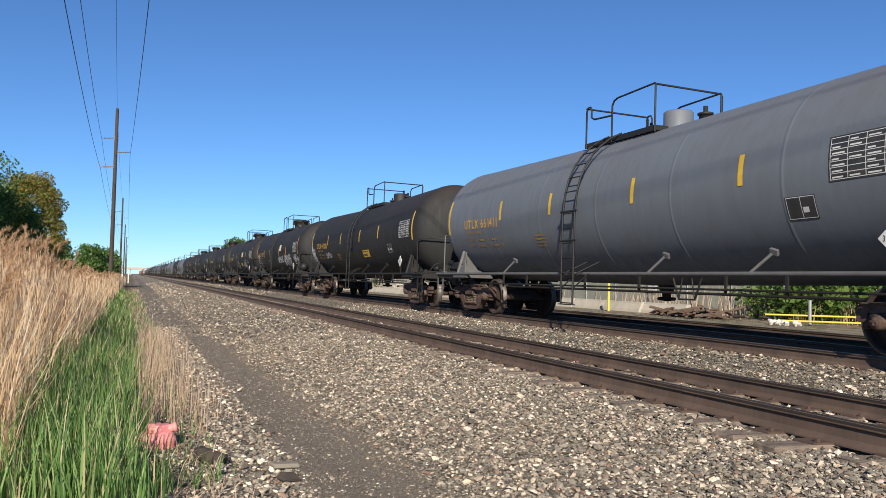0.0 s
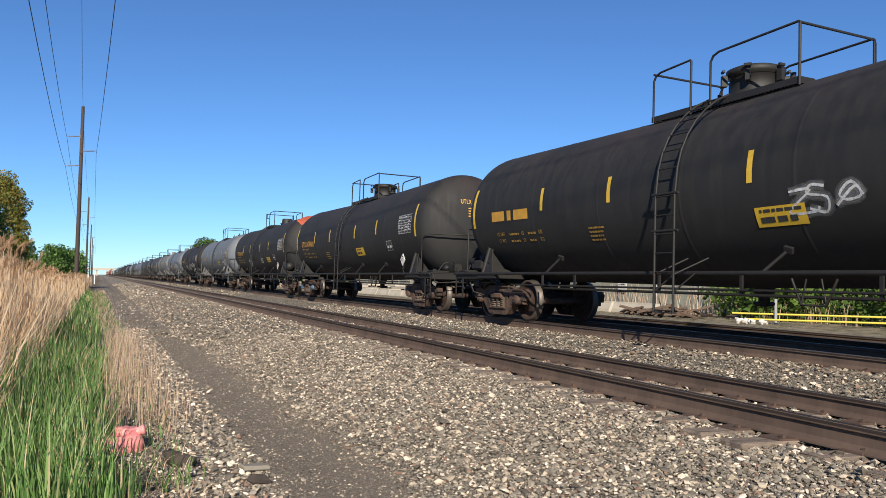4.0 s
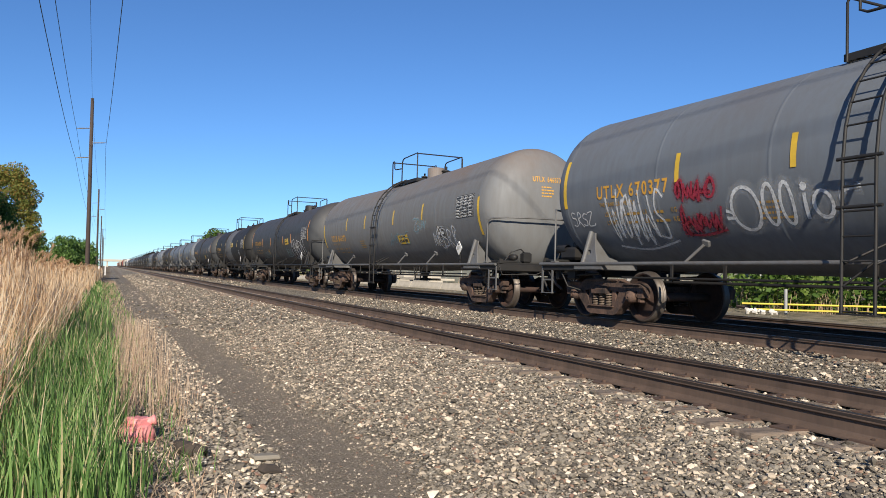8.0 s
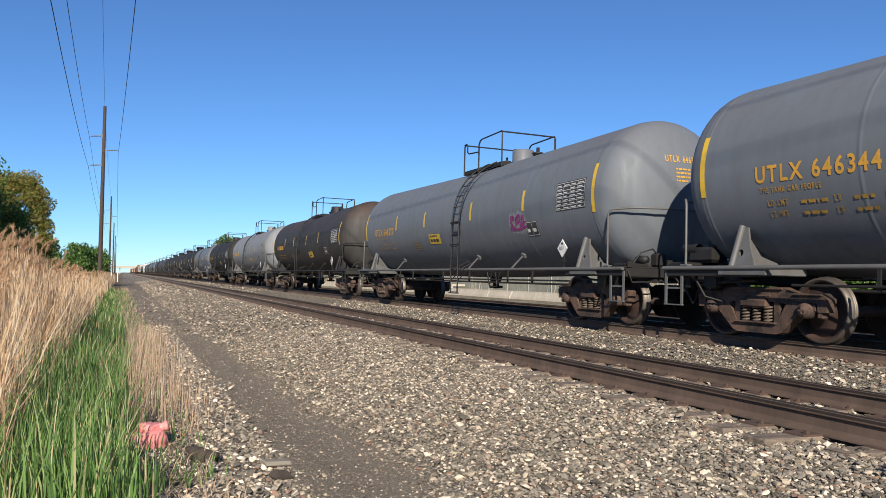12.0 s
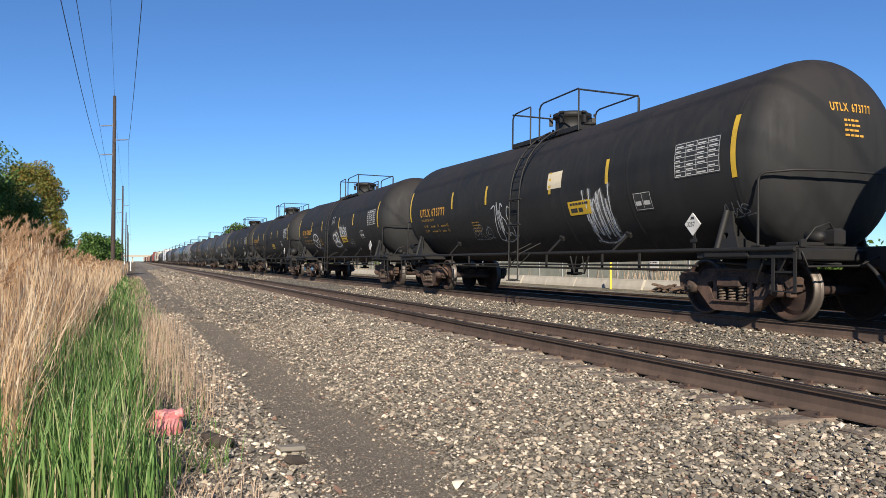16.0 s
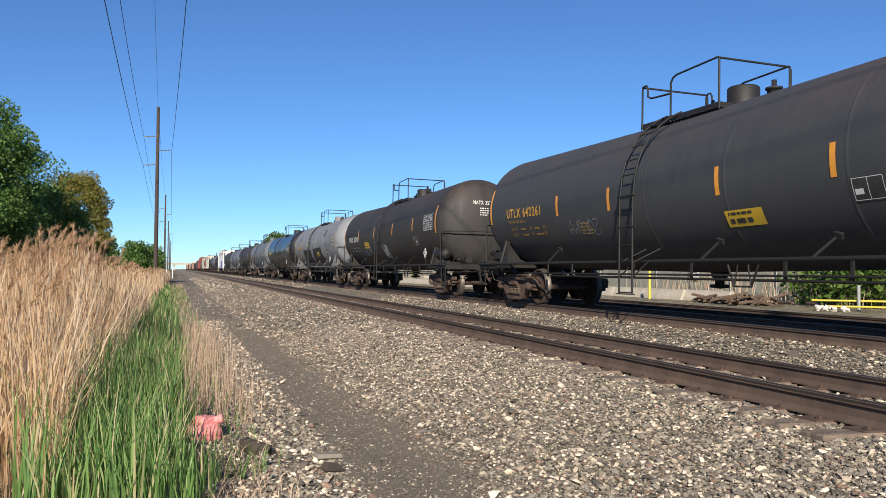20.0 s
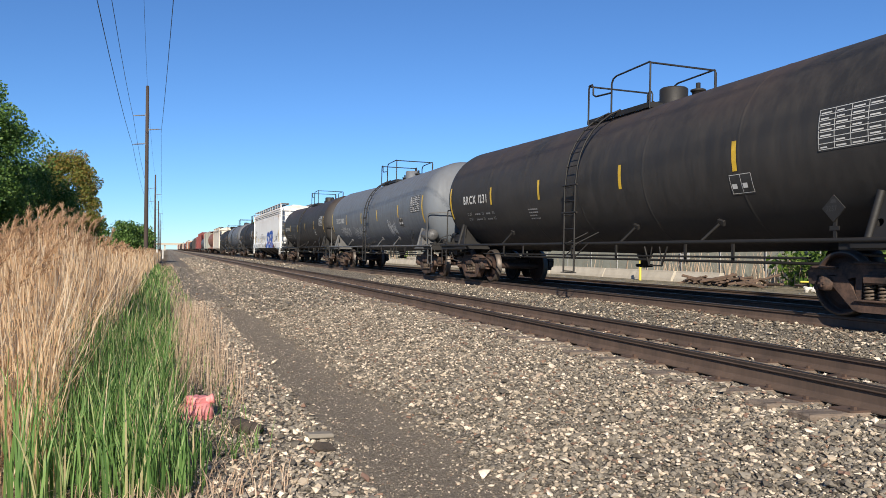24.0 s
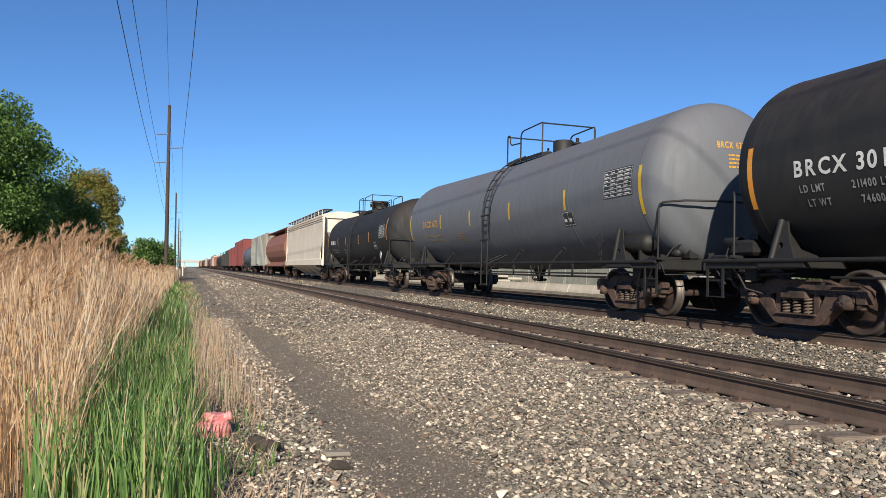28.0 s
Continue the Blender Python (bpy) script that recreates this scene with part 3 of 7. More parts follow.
def saddle(R, zc):
    """Gusset between the end sill and the tank, with a round hole, and the bracket under it."""
    b = Build()
    zt = zc - R * 0.55
    xt = -math.sqrt(R * R - (zc - zt) ** 2) - 0.02
    hole = [(0.055 * math.cos(2 * math.pi * i / 8), 0.055 * math.sin(2 * math.pi * i / 8)) for i in range(8)]
    rim = [(0.15, 1.0), (-0.36, 1.0), (-0.28, 1.13), (-0.16, 1.34), (-0.04, zt), (0.09, zt + 0.02), (0.115, 1.36), (0.135, 1.13)]

    def lean(y, z, d=0.0):
        f = (z - 1.0) / (zt - 1.0)
        return (-1.47 + (xt + 1.47) * f + d, y, z)

    cy, cz = 0.0, 1.26
    b.tube([(-1.46, 0.13, 1.02), (xt - 0.01, 0.06, zt + 0.03)], 0.05, 9)
    ring = sorted(hole, key=lambda p: math.atan2(p[1], p[0]))
    rim = sorted(rim, key=lambda p: math.atan2(p[1] - cz, p[0] - cy))
    for d in (0.0, 0.03):
        pts = [lean(y, z, d) for y, z in rim] + [lean(cy + y, cz + z, d) for y, z in ring]
        b.add(pts, [(i, (i + 1) % 8, 8 + (i + 1) % 8, 8 + i) for i in range(8)])
    b.add([lean(y, z, d) for d in (0.0, 0.03) for y, z in rim], [(i, (i + 1) % 8, 8 + (i + 1) % 8, 8 + i) for i in range(8)])
    b.plate([(-1.45, 1.0), (-0.7, 0.95), (-0.7, zt - 0.45), (xt + 0.02, zt - 0.02)], 0.02, "y", 0.06)
    b.plate([(-1.44, 1.0), (-0.7, 0.95), (-0.9, 1.12), (lean(0, 1.26)[0] + 0.01, 1.26)], 0.02, "y", -0.20)
    b.box((-1.1, -0.1, 0.98), (0.80, 0.9, 0.10), None, 0.01)
    b.box((xt + 0.0, 0.0, zt + 0.12), (0.03, 0.34, 0.20), (0, -24, 0), 0.006)
    return b


def end_sill(R, H, zc):
    b = Build().box((0, -0.25, 0.95), (0.34, 2.2, 0.30), None, 0.02)
    b.box((0, 0.42, 0.97), (2.9, 0.12, 0.17), None, 0.02).box((0, 0.20, 1.075), (2.92, 0.46, 0.03))
    b.box((0, 0.80, 0.90), (0.5, 0.10, 0.34), None, 0.02)
    for s in (-1, 1):
        b.box((s * 1.44, -0.55, 0.98), (0.06, 1.9, 0.14), None, 0.01)
        b.box((s * 0.8, -0.15, 0.9), (0.9, 0.12, 0.14), (0, 0, 0), 0.01)
    return b


def end_gear():
    """Levers, hoses, brackets and pipes under and on an end platform, towards +y."""
    b = Build()
    b.tube([(-1.42, 0.50, 1.0), (-1.38, 0.56, 0.80), (-0.5, 0.62, 0.82), (-0.16, 0.74, 0.98), (0.16, 0.74, 0.98), (0.5, 0.62, 0.82), (1.38, 0.56, 0.80), (1.42, 0.50, 1.0)], 0.016, 5)
    for sx in (-1, 1):
        b.tube([(sx * 0.34, 0.60, 0.88), (sx * 0.40, 0.80, 0.74), (sx * 0.36, 0.98, 0.46), (sx * 0.22, 1.06, 0.42)], 0.028, 6)
        b.box((sx * 1.30, 0.05, 0.86), (0.07, 0.10, 0.26), None, 0.01).box((sx * 1.28, -0.45, 0.84), (0.10, 0.26, 0.22), None, 0.03)
        b.box((sx * 1.15, 0.22, 1.115), (0.5, 0.36, 0.05), None, 0.01).box((sx * 1.36, 0.46, 1.12), (0.10, 0.03, 0.11), None, 0.005)
        b.tube([(sx * 1.25, -1.3, 0.86), (sx * 1.28, -0.5, 0.82), (sx * 1.22, 0.3, 0.88), (sx * 0.6, 0.42, 0.84)], 0.022, 6)
        b.tube([(sx * 1.40, -0.15, 0.95), (sx * 1.36, -0.38, 0.60), (sx * 1.10, -0.52, 0.52)], 0.018, 5)
        b.tube([(sx * 1.44, 0.30, 0.98), (sx * 1.40, 0.05, 0.66)], 0.016, 5)
        b.lathe([(0.002, -0.16), (0.07, -0.14), (0.08, 0.0), (0.07, 0.12), (0.002, 0.14)], 10, "y", (sx * 0.95, 0.30, 1.22))
        b.box((sx * 0.62, 0.34, 1.22), (0.22, 0.16, 0.26), None, 0.04).tube([(sx * 0.62, 0.34, 1.30), (sx * 0.80, 0.40, 1.42), (sx * 1.05, 0.38, 1.34), (sx * 1.20, 0.30, 1.10)], 0.015, 5)
    return b


def end_rail(s):
    """Handrail that runs across an end of the car, past the dished head; s: towards the end."""
    b = Build()
    half = [(-1.47, 0.02, 1.06), (-1.47, 0.02, 2.04), (-1.46, 0.04, 2.11), (-1.42, 0.10, 2.15), (-1.15, 0.38, 2.17), (-0.75, 0.54, 2.17), (-0.3, 0.60, 2.17)]
    path = half + [(-x, q, z) for x, q, z in reversed(half)]
    b.tube([(x, s * q, z) for x, q, z in path], 0.020, 7)
    for sx in (-1, 1):
        b.box((sx * 1.47, s * 0.02, 1.09), (0.10, 0.16, 0.03), None, 0.005)
    return b


def stirrup():
    """Step of bent flat bar under a corner."""
    b = Build()
    for q in (-0.19, 0.19):
        b.box((0, q, 0.72), (0.018, 0.05, 0.56))
    return b.box((0, 0, 0.45), (0.05, 0.42, 0.018)).box((0.02, 0, 0.72), (0.015, 0.36, 0.03))


def ladder(R, zc):
    b = Build()
    a1 = math.radians(68)
    for y in (-0.22, 0.22):
        pts = [(-R - 0.18, y, 0.42), (-R - 0.18, y, zc - 0.15)] + [(-(R + 0.16) * math.cos(a), y, zc + (R + 0.16) * math.sin(a)) for a in [a1 * i / 7 for i in range(1, 8)]]
        b.tube(pts, 0.022, 5)
        b.tube([(-R - 0.16, y, 1.02), (-1.30, y - 0.30, 1.28)], 0.017, 5)
        b.tube([(-R - 0.18, y, 0.74), (-R - 0.02, y - 0.30, 1.04)], 0.015, 5)
    z = 0.45
    while z < zc:
        b.tube([(-R - 0.18, -0.22, z), (-R - 0.18, 0.22, z)], 0.013, 5)
        z += 0.30
    for i in range(1, 7):
        a = a1 * i / 6.5
        b.tube([(-(R + 0.16) * math.cos(a), -0.22, zc + (R + 0.16) * math.sin(a)), (-(R + 0.16) * math.cos(a), 0.22, zc + (R + 0.16) * math.sin(a))], 0.013, 5)
    for z in (zc - 0.1, 1.7):
        b.tube([(-R - 0.18, -0.30, z), (-R - 0.18, 0.30, z)], 0.024, 5)
    b.box((-R - 0.18, 0, 0.42), (0.10, 0.50, 0.02))
    return b


def grating(x0, x1, y0, y1, z):
    """An open steel grating: a lattice with holes, on a frame."""
    b, nx, ny = Build(), 8, int((y1 - y0) / 0.075)
    xs, ys = [x0 + (x1 - x0) * i / (2 * nx + 1) for i in range(2 * nx + 2)], [y0 + (y1 - y0) * i / (2 * ny + 1) for i in range(2 * ny + 2)]
    w = len(xs)
    pts = [(x, y, z) for y in ys for x in xs]
    b.add(pts, [(j * w + i, j * w + i + 1, (j + 1) * w + i + 1, (j + 1) * w + i) for j in range(len(ys) - 1) for i in range(w - 1) if not (i % 2 and j % 2)])
    edge = [(x0, y0), (x1, y0), (x1, y1), (x0, y1)]
    b.add([(x, y, z + d) for d in (-0.09, 0.012) for x, y in edge], [(i, (i + 1) % 4, 4 + (i + 1) % 4, 4 + i) for i in range(4)])
    return b


def rail_bay(x, lo, hi, z, low=False):
    """Pipe rail along one side of the top platform, between two places along the car."""
    b = Build()
    if low:
        b.tube([(x, hi, z - 0.10), (x, hi, z + 0.72), (x, hi - 0.05, z + 0.80), (x, hi - 0.14, z + 0.80), (x, hi - 0.19, z + 0.72), (x, hi - 0.19, z + 0.56), (x, hi - 0.3, z + 0.50), (x, lo, z + 0.46)], 0.021, 6)
    else:
        b.tube([(x, hi, z - 0.10), (x, hi, z + 0.66), (x, hi - 0.06, z + 0.75), (x, hi - 0.18, z + 0.79), (x, lo + 0.02, z + 0.82), (x, lo, z + 0.80), (x, lo, z - 0.12)], 0.021, 6)
    return b


def rail_end(y, z, h):
    b = Build().tube([(-0.74, y, z + h), (0.86, y, z + h), (0.9, y, z + h - 0.05), (0.9, y, z - 0.12)], 0.020, 6)
    return b


def manway(top, style):
    r, h = {0: (0.29, 0.36), 2: (0.29, 0.14)}.get(style, (0.44, 0.50))
    b = Build()
    if style != 1:
        b.lathe([(r + 0.02, top - 0.10), (r, top), (r, top + h), (r - 0.03, top + h + 0.03), (0.002, top + h + 0.05)], 24, "z")
    else:
        b.lathe([(r, top - 0.10), (r, top + 0.08), (r - 0.03, top + 0.10), (r - 0.03, top + 0.44), (r + 0.03, top + 0.46), (r + 0.03, top + 0.55), (r - 0.06, top + 0.59), (0.002, top + 0.61)], 28, "z")
    return b


def bolt_lug(r, h, top):
    return Build().box((r + 0.07, 0, top + h * 0.75), (0.10, 0.07, 0.20), None, 0.012).box((r + 0.09, 0, top + h + 0.04), (0.04, 0.12, 0.05), None, 0.008)


def valve(top, r, h):
    return Build().lathe([(r + 0.03, top - 0.06), (r + 0.03, top + h * 0.5), (r + 0.06, top + h * 0.52), (r + 0.06, top + h * 0.62), (r * 0.5, top + h * 0.7), (r * 0.5, top + h), (0.002, top + h + 0.01)], 12, "z")


def outlet():
    b = Build().lathe([(0.20, 0.34), (0.15, 0.16), (0.09, 0.08), (0.09, -0.06), (0.002, -0.07)], 14, "z", (0, 0, 0.62))
    return b.box((0, 0, 0.60), (0.4, 0.08, 0.07), None, 0.02)


def hanger():
    return Build().tube([(-0.95, -0.36, 0.98), (-0.95, -0.20, 0.62), (-0.95, 0.20, 0.62), (-0.95, 0.36, 0.98)], 0.020, 5).tube([(-0.95, -0.20, 0.62), (-0.95, -0.12, 0.98)], 0.014, 5).tube([(-0.95, 0.20, 0.62), (-0.95, 0.12, 0.98)], 0.014, 5)


def bracket():
    """Leaning flat bar that holds the side rail off the tank."""
    return Build().tube([(-1.50, 0.02, 1.05), (-1.36, -0.25, 1.33)], 0.026, 7).box((-1.335, -0.27, 1.36), (0.05, 0.13, 0.10), (18, -24, 0), 0.008)


# ---- lettering and paint marks ----
GLYPHS = {}


def glyph(ch):
    """Outline of one character of the built-in font: points, faces, advance, for a letter one unit high."""
    if ch not in GLYPHS:
        cu = bpy.data.curves.new("glyph", "FONT")
        cu.body, cu.resolution_u, cu.size, cu.offset = ch, 3, 1.37, 0.034
        ob = bpy.data.objects.new("glyph", cu)
        scene.collection.objects.link(ob)
        me = bpy.data.meshes.new_from_object(ob.evaluated_get(bpy.context.evaluated_depsgraph_get()))
        pts = [tuple(v.co) for v in me.vertices]
        GLYPHS[ch] = (pts, [tuple(p.vertices) for p in me.polygons], max((p[0] for p in pts), default=0.35) + 0.14)
        bpy.data.meshes.remove(me), bpy.data.objects.remove(ob), bpy.data.curves.remove(cu)
    return GLYPHS[ch]


def write(b, place, text, u, v, high, wide=0.8, gap=0.05):
    """Letters laid on a surface: place(u, v) gives the point; reading runs towards smaller u."""
    for ch in text:
        if ch == " ":
            u -= high * 0.42
            continue
        pts, fs, w = glyph(ch)
        b.add([place(u - x * high * wide, v + y * high) for x, y, _ in pts], fs)
        u -= (w + gap) * high * wide
    return u


def bars(b, place, u, v, rnd, lines, long, high, step):
    for i in range(lines):
        x, end = u, u - long * rnd.uniform(0.7, 1.0)
        while x > end:
            w = rnd.uniform(0.5, 1.9) * high * 1.5
            y = v - i * step
            b.add([place(x, y), place(x - w, y), place(x - w, y + high), place(x, y + high)], [(0, 1, 2, 3)])
            x -= w + high * 0.55
    return b


STROKES = (
    ((0.9, 0.6), (0.5, 1.0), (0.15, 0.7), (0.45, 0.35), (0.85, 0.55), (0.6, 0.95), (0.1, 0.1)),
    ((0.0, 0.2), (0.3, 0.95), (0.35, 0.2), (0.6, 0.8), (0.65, 0.1), (1.0, 0.7)),
    ((0.5, 1.0), (0.1, 0.6), (0.25, 0.05), (0.75, 0.05), (0.9, 0.55), (0.5, 1.0), (0.3, 0.4), (0.7, 0.4)),
    ((0.0, 0.0), (0.5, 1.1), (0.55, -0.1), (0.3, 0.3), (1.05, 0.4)),
    ((0.1, 0.5), (0.3, 0.9), (0.5, 0.4), (0.3, 0.1), (0.2, 0.6), (0.7, 1.0), (0.9, 0.5), (0.7, 0.0)),
    ((0.05, 0.95), (0.9, 1.0), (0.1, 0.05), (1.0, 0.0), (1.15, 0.2)),
    ((0.1, 1.0), (0.15, 0.0), (0.5, 0.55), (0.8, 0.1), (0.75, 1.0)),
    ((0.75, 0.9), (0.3, 1.0), (0.1, 0.6), (0.7, 0.45), (0.6, 0.05), (0.05, 0.1)),
    ((0.2, 0.0), (0.25, 1.05), (0.75, 0.8), (0.3, 0.5), (0.85, -0.05)),
    ((0.1, 0.9), (0.35, 0.0), (0.55, 0.75), (0.7, 0.05), (0.95, 1.0)),
)


def bubble(b, inner, place, under, u, v, long, high, width, rnd, turns):
    """A row of swollen outlined shapes that run into one another, with marks inside."""
    cell = long / turns
    for i in range(turns):
        cu, cv = u - cell * (i + 0.5), v + rnd.uniform(-0.08, 0.08) * high
        ph, tw, fat_ = rnd.uniform(0, 6.28), rnd.uniform(0.14, 0.26), rnd.uniform(0.48, 0.78)
        loop = [(cu + cell * fat_ * math.cos(a) * (1 + tw * math.sin(3 * a + ph)), cv + high * 0.52 * math.sin(a) * (1 + tw * math.cos(2 * a + ph))) for a in [2 * math.pi * q / 18 for q in range(19)]]
        ribbon(b, place, loop, width, rnd)
        inner.add([under(*p) for p in loop[:-1]] + [under(cu, cv)], [(q, (q + 1) % 18, 18) for q in range(18)])
        ribbon(b, place, smooth_line([(cu + cell * 0.1, cv + high * 0.3), (cu - cell * 0.08, cv), (cu + cell * 0.06, cv - high * 0.22)]), width * 0.8, rnd)
    return b


def ribbon(b, place, pts, width, rnd):
    side, n = [], len(pts) - 1
    for i, (x, y) in enumerate(pts):
        (x0, y0), (x1, y1) = pts[max(i - 1, 0)], pts[min(i + 1, n)]
        d = math.hypot(x1 - x0, y1 - y0) or 1
        w = width * rnd.uniform(0.75, 1.15)
        side += [place(x - (y1 - y0) / d * w / 2, y + (x1 - x0) / d * w / 2), place(x + (y1 - y0) / d * w / 2, y - (x1 - x0) / d * w / 2)]
    return b.add(side, [(2 * i, 2 * i + 1, 2 * i + 3, 2 * i + 2) for i in range(n)])


def smooth_line(pts, steps=4):
    out = []
    for i in range(len(pts) - 1):
        p0, p1, p2, p3 = (Vector(pts[max(i - 1, 0)]), Vector(pts[i]), Vector(pts[i + 1]), Vector(pts[min(i + 2, len(pts) - 1)]))
        for s in range(steps):
            t = s / steps
            out.append(tuple(0.5 * ((2 * p1) + (p2 - p0) * t + (2 * p0 - 5 * p1 + 4 * p2 - p3) * t * t + (3 * p1 - p0 - 3 * p2 + p3) * t ** 3)))
    return out + [tuple(pts[-1])]


PEN = {
    "A": (((0, 0), (0.36, 1), (0.74, 0)), ((0.12, 0.36), (0.62, 0.40))), "B": (((0.05, 0), (0.05, 1), (0.48, 0.90), (0.46, 0.60), (0.10, 0.52), (0.60, 0.38), (0.54, 0.08), (0.05, 0)),),
    "G": (((0.66, 0.85), (0.34, 1), (0.02, 0.5), (0.3, 0), (0.66, 0.15), (0.66, 0.46), (0.38, 0.46)),), "H": (((0.05, 0), (0.08, 1)), ((0.62, 0), (0.66, 1)), ((0.05, 0.5), (0.64, 0.53))),
    "I": (((0.3, 0), (0.32, 0.72)), ((0.27, 0.92), (0.36, 0.97))), "O": (((0.35, 1), (0.02, 0.55), (0.3, 0), (0.66, 0.45), (0.35, 1)),), "R": (((0.05, 0), (0.08, 1), (0.55, 0.90), (0.53, 0.58), (0.10, 0.48), (0.68, 0)),),
    "S": (((0.62, 0.86), (0.32, 1), (0.06, 0.76), (0.56, 0.40), (0.50, 0.06), (0, 0.12)),), "W": (((0, 1), (0.18, 0), (0.38, 0.7), (0.56, 0), (0.78, 1)),), "Y": (((0, 1), (0.3, 0.5)), ((0.66, 1), (0.22, 0))),
    "1": (((0.15, 0.8), (0.3, 1), (0.3, 0)),), "9": (((0.6, 0.7), (0.3, 1), (0.08, 0.68), (0.55, 0.6), (0.6, 0.9), (0.5, 0)),), "2": (((0.05, 0.8), (0.35, 1), (0.55, 0.7), (0.05, 0), (0.66, 0.04)),),
    "T": (((0.35, 0), (0.36, 1)), ((0, 0.96), (0.74, 1))), "M": (((0, 0), (0.12, 1), (0.38, 0.4), (0.64, 1), (0.76, 0)),), "N": (((0.04, 0), (0.06, 1), (0.58, 0), (0.62, 1)),), "D": (((0.05, 0), (0.05, 1), (0.62, 0.62), (0.5, 0.12), (0.05, 0)),),
    "L": (((0.08, 1), (0.05, 0), (0.55, 0.02)),), "!": (((0.3, 1), (0.24, 0.3)), ((0.2, 0.06), (0.26, 0.02))), "*": (((0.1, 0.4), (0.5, 0.8)), ((0.1, 0.8), (0.5, 0.4)), ((0.3, 0.3), (0.3, 0.9))), "Q": (((0.35, 1), (0.02, 0.55), (0.3, 0), (0.66, 0.45), (0.35, 1)), ((0.4, 0.25), (0.72, -0.1))),
}


def pen_paths(text, u0, u1, v0, v1, rnd, slant=0.0):
    """Hand-drawn capitals between two places along the car: lines of points."""
    step, high, out = (u0 - u1) / len(text), v1 - v0, []
    for i, ch in enumerate(text):
        rise = rnd.uniform(-0.05, 0.05)
        for line in PEN.get(ch, ()):
            out.append([(u0 - step * (i + x * 1.12 + slant * y) + rnd.uniform(-0.01, 0.01), v0 + high * (y + rise) + rnd.uniform(-0.015, 0.015)) for x, y in line])
    return out


def scrawl_paths(u0, u1, v0, v1, turns, rnd):
    """Quick angular strokes in a row that spell nothing."""
    cell, high, out = (u0 - u1) / turns, v1 - v0, []
    for i in range(turns):
        st = STROKES[rnd.randrange(len(STROKES))]
        k, sl = rnd.uniform(0.75, 1.05), rnd.uniform(-0.1, 0.3)
        out.append([(u0 - cell * (i + (x + sl * y) * 1.2 + rnd.uniform(-0.08, 0.08)), v0 + high * (k * y + rnd.uniform(-0.08, 0.08))) for x, y in st])
    if rnd.random() < 0.4:
        out.append([(u0, v0 - high * 0.05), ((u0 + u1) / 2, v0 - high * 0.14), (u1 - 0.1, v0 + high * 0.05)])
    return out


def sprayed(car, lines, colour, width, surface, rnd, soft=False, label=""):
    """Paints lines on a car as one mesh of strokes; soft: with thin overspray round them."""
    if soft:
        for layer, spread in ((0.0055, 4.2), (0.0065, 2.7)):
            b = Build()
            for line in lines:
                ribbon(b, lambda u, v: surface(u, v, layer), smooth_line(line, 3), width * spread, rnd)
            part("overspray", b, MIST[colour if colour in MIST else "white"], car, "thin overspray round the graffiti")
    b = Build()
    for i, line in enumerate(lines):
        ribbon(b, lambda u, v: surface(u, v, 0.0085 + 0.0002 * (i % 6)), smooth_line(line, 4), width, rnd)
    return part("graffiti", b, SPRAY[colour], car, label or f"sprayed {colour} graffiti")


def ring_line(u, v, ru, rv, n=12):
    return [(u + ru * math.cos(2 * math.pi * i / n), v + rv * math.sin(2 * math.pi * i / n)) for i in range(n + 1)]


def table_box(b, place, u, v, w, h, rows, cols, rnd):
    t = 0.009
    for i in range(rows + 1):
        y = v - h * i / rows
        b.add([place(u, y), place(u - w, y), place(u - w, y + t), place(u, y + t)], [(0, 1, 2, 3)])
    for i in range(cols + 1):
        x = u - w * i / cols
        for j in range(3):
            b.add([place(x, v - h * j / 3), place(x - t, v - h * j / 3), place(x - t, v - h * (j + 1) / 3), place(x, v - h * (j + 1) / 3)], [(0, 1, 2, 3)])
    for i in range(rows):
        y = v - h * (i + 0.72) / rows
        for j in range(cols):
            if rnd.random() < 0.85:
                x, w2 = u - w * (j + 0.12) / cols, w / cols * rnd.uniform(0.4, 0.75)
                b.add([place(x, y), place(x - w2, y), place(x - w2, y + h / rows * 0.26), place(x, y + h / rows * 0.26)], [(0, 1, 2, 3)])
    return b


def sheet_on(place, u0, u1, v0, v1, slant=0.0):
    """A painted or stuck-on sheet that follows the tank's curve."""
    n = 6
    pts = [place(u0 + (u1 - u0) * i + slant * (1 - j / n) * (1 if i else -1), v0 + (v1 - v0) * j / n) for j in range(n + 1) for i in (0, 1)]
    return Build().add(pts, [(2 * j, 2 * j + 1, 2 * j + 3, 2 * j + 2) for j in range(n)])


# ---- tank cars ----
END = 8.1
# middle of the yellow notice: rear edge along the car, height
SIGN = {4: (-0.9, -0.63), 8: (-2.9, -0.63), 9: (-2.6, -0.55), 10: (-2.1, -0.54), 13: (-2.35, -0.19), 14: (-1.5, 0.10), 17: (1.2, -0.47), 21: (-2.6, 0.03), 22: (-2.4, -0.48), 23: (-1.6, -0.61), 25: (1.6, -0.44), 26: (-2.9, -0.15), 27: (-2.1, -0.74), 28: (3.1, -0.44)}
LOW_HATCH = (9, 10, 14)
# upright reflective stripes, metres to the rear of the middle
SPOTS = {1: (4.08, 1.72, -1.18, -3.8), 9: (3.68, 1.24, -1.64, -4.53), 10: (3.9, 1.48, -1.39, -4.21), 13: (3.84, 1.4, -1.86, -3.74), 14: (4.04, 1.7, -1.08, -4.23), 15: (3.65, 0.26, -2.3, -4.6), 17: (4.0, 1.5, -1.74, -4.52), 22: (3.68, 1.47, -1.72, -3.84), 28: (4.22, 1.21, -1.81, -4.6), 33: (4.24, 1.21, -1.52, -4.6), 34: (4.43, 1.36, -1.6, -4.6)}


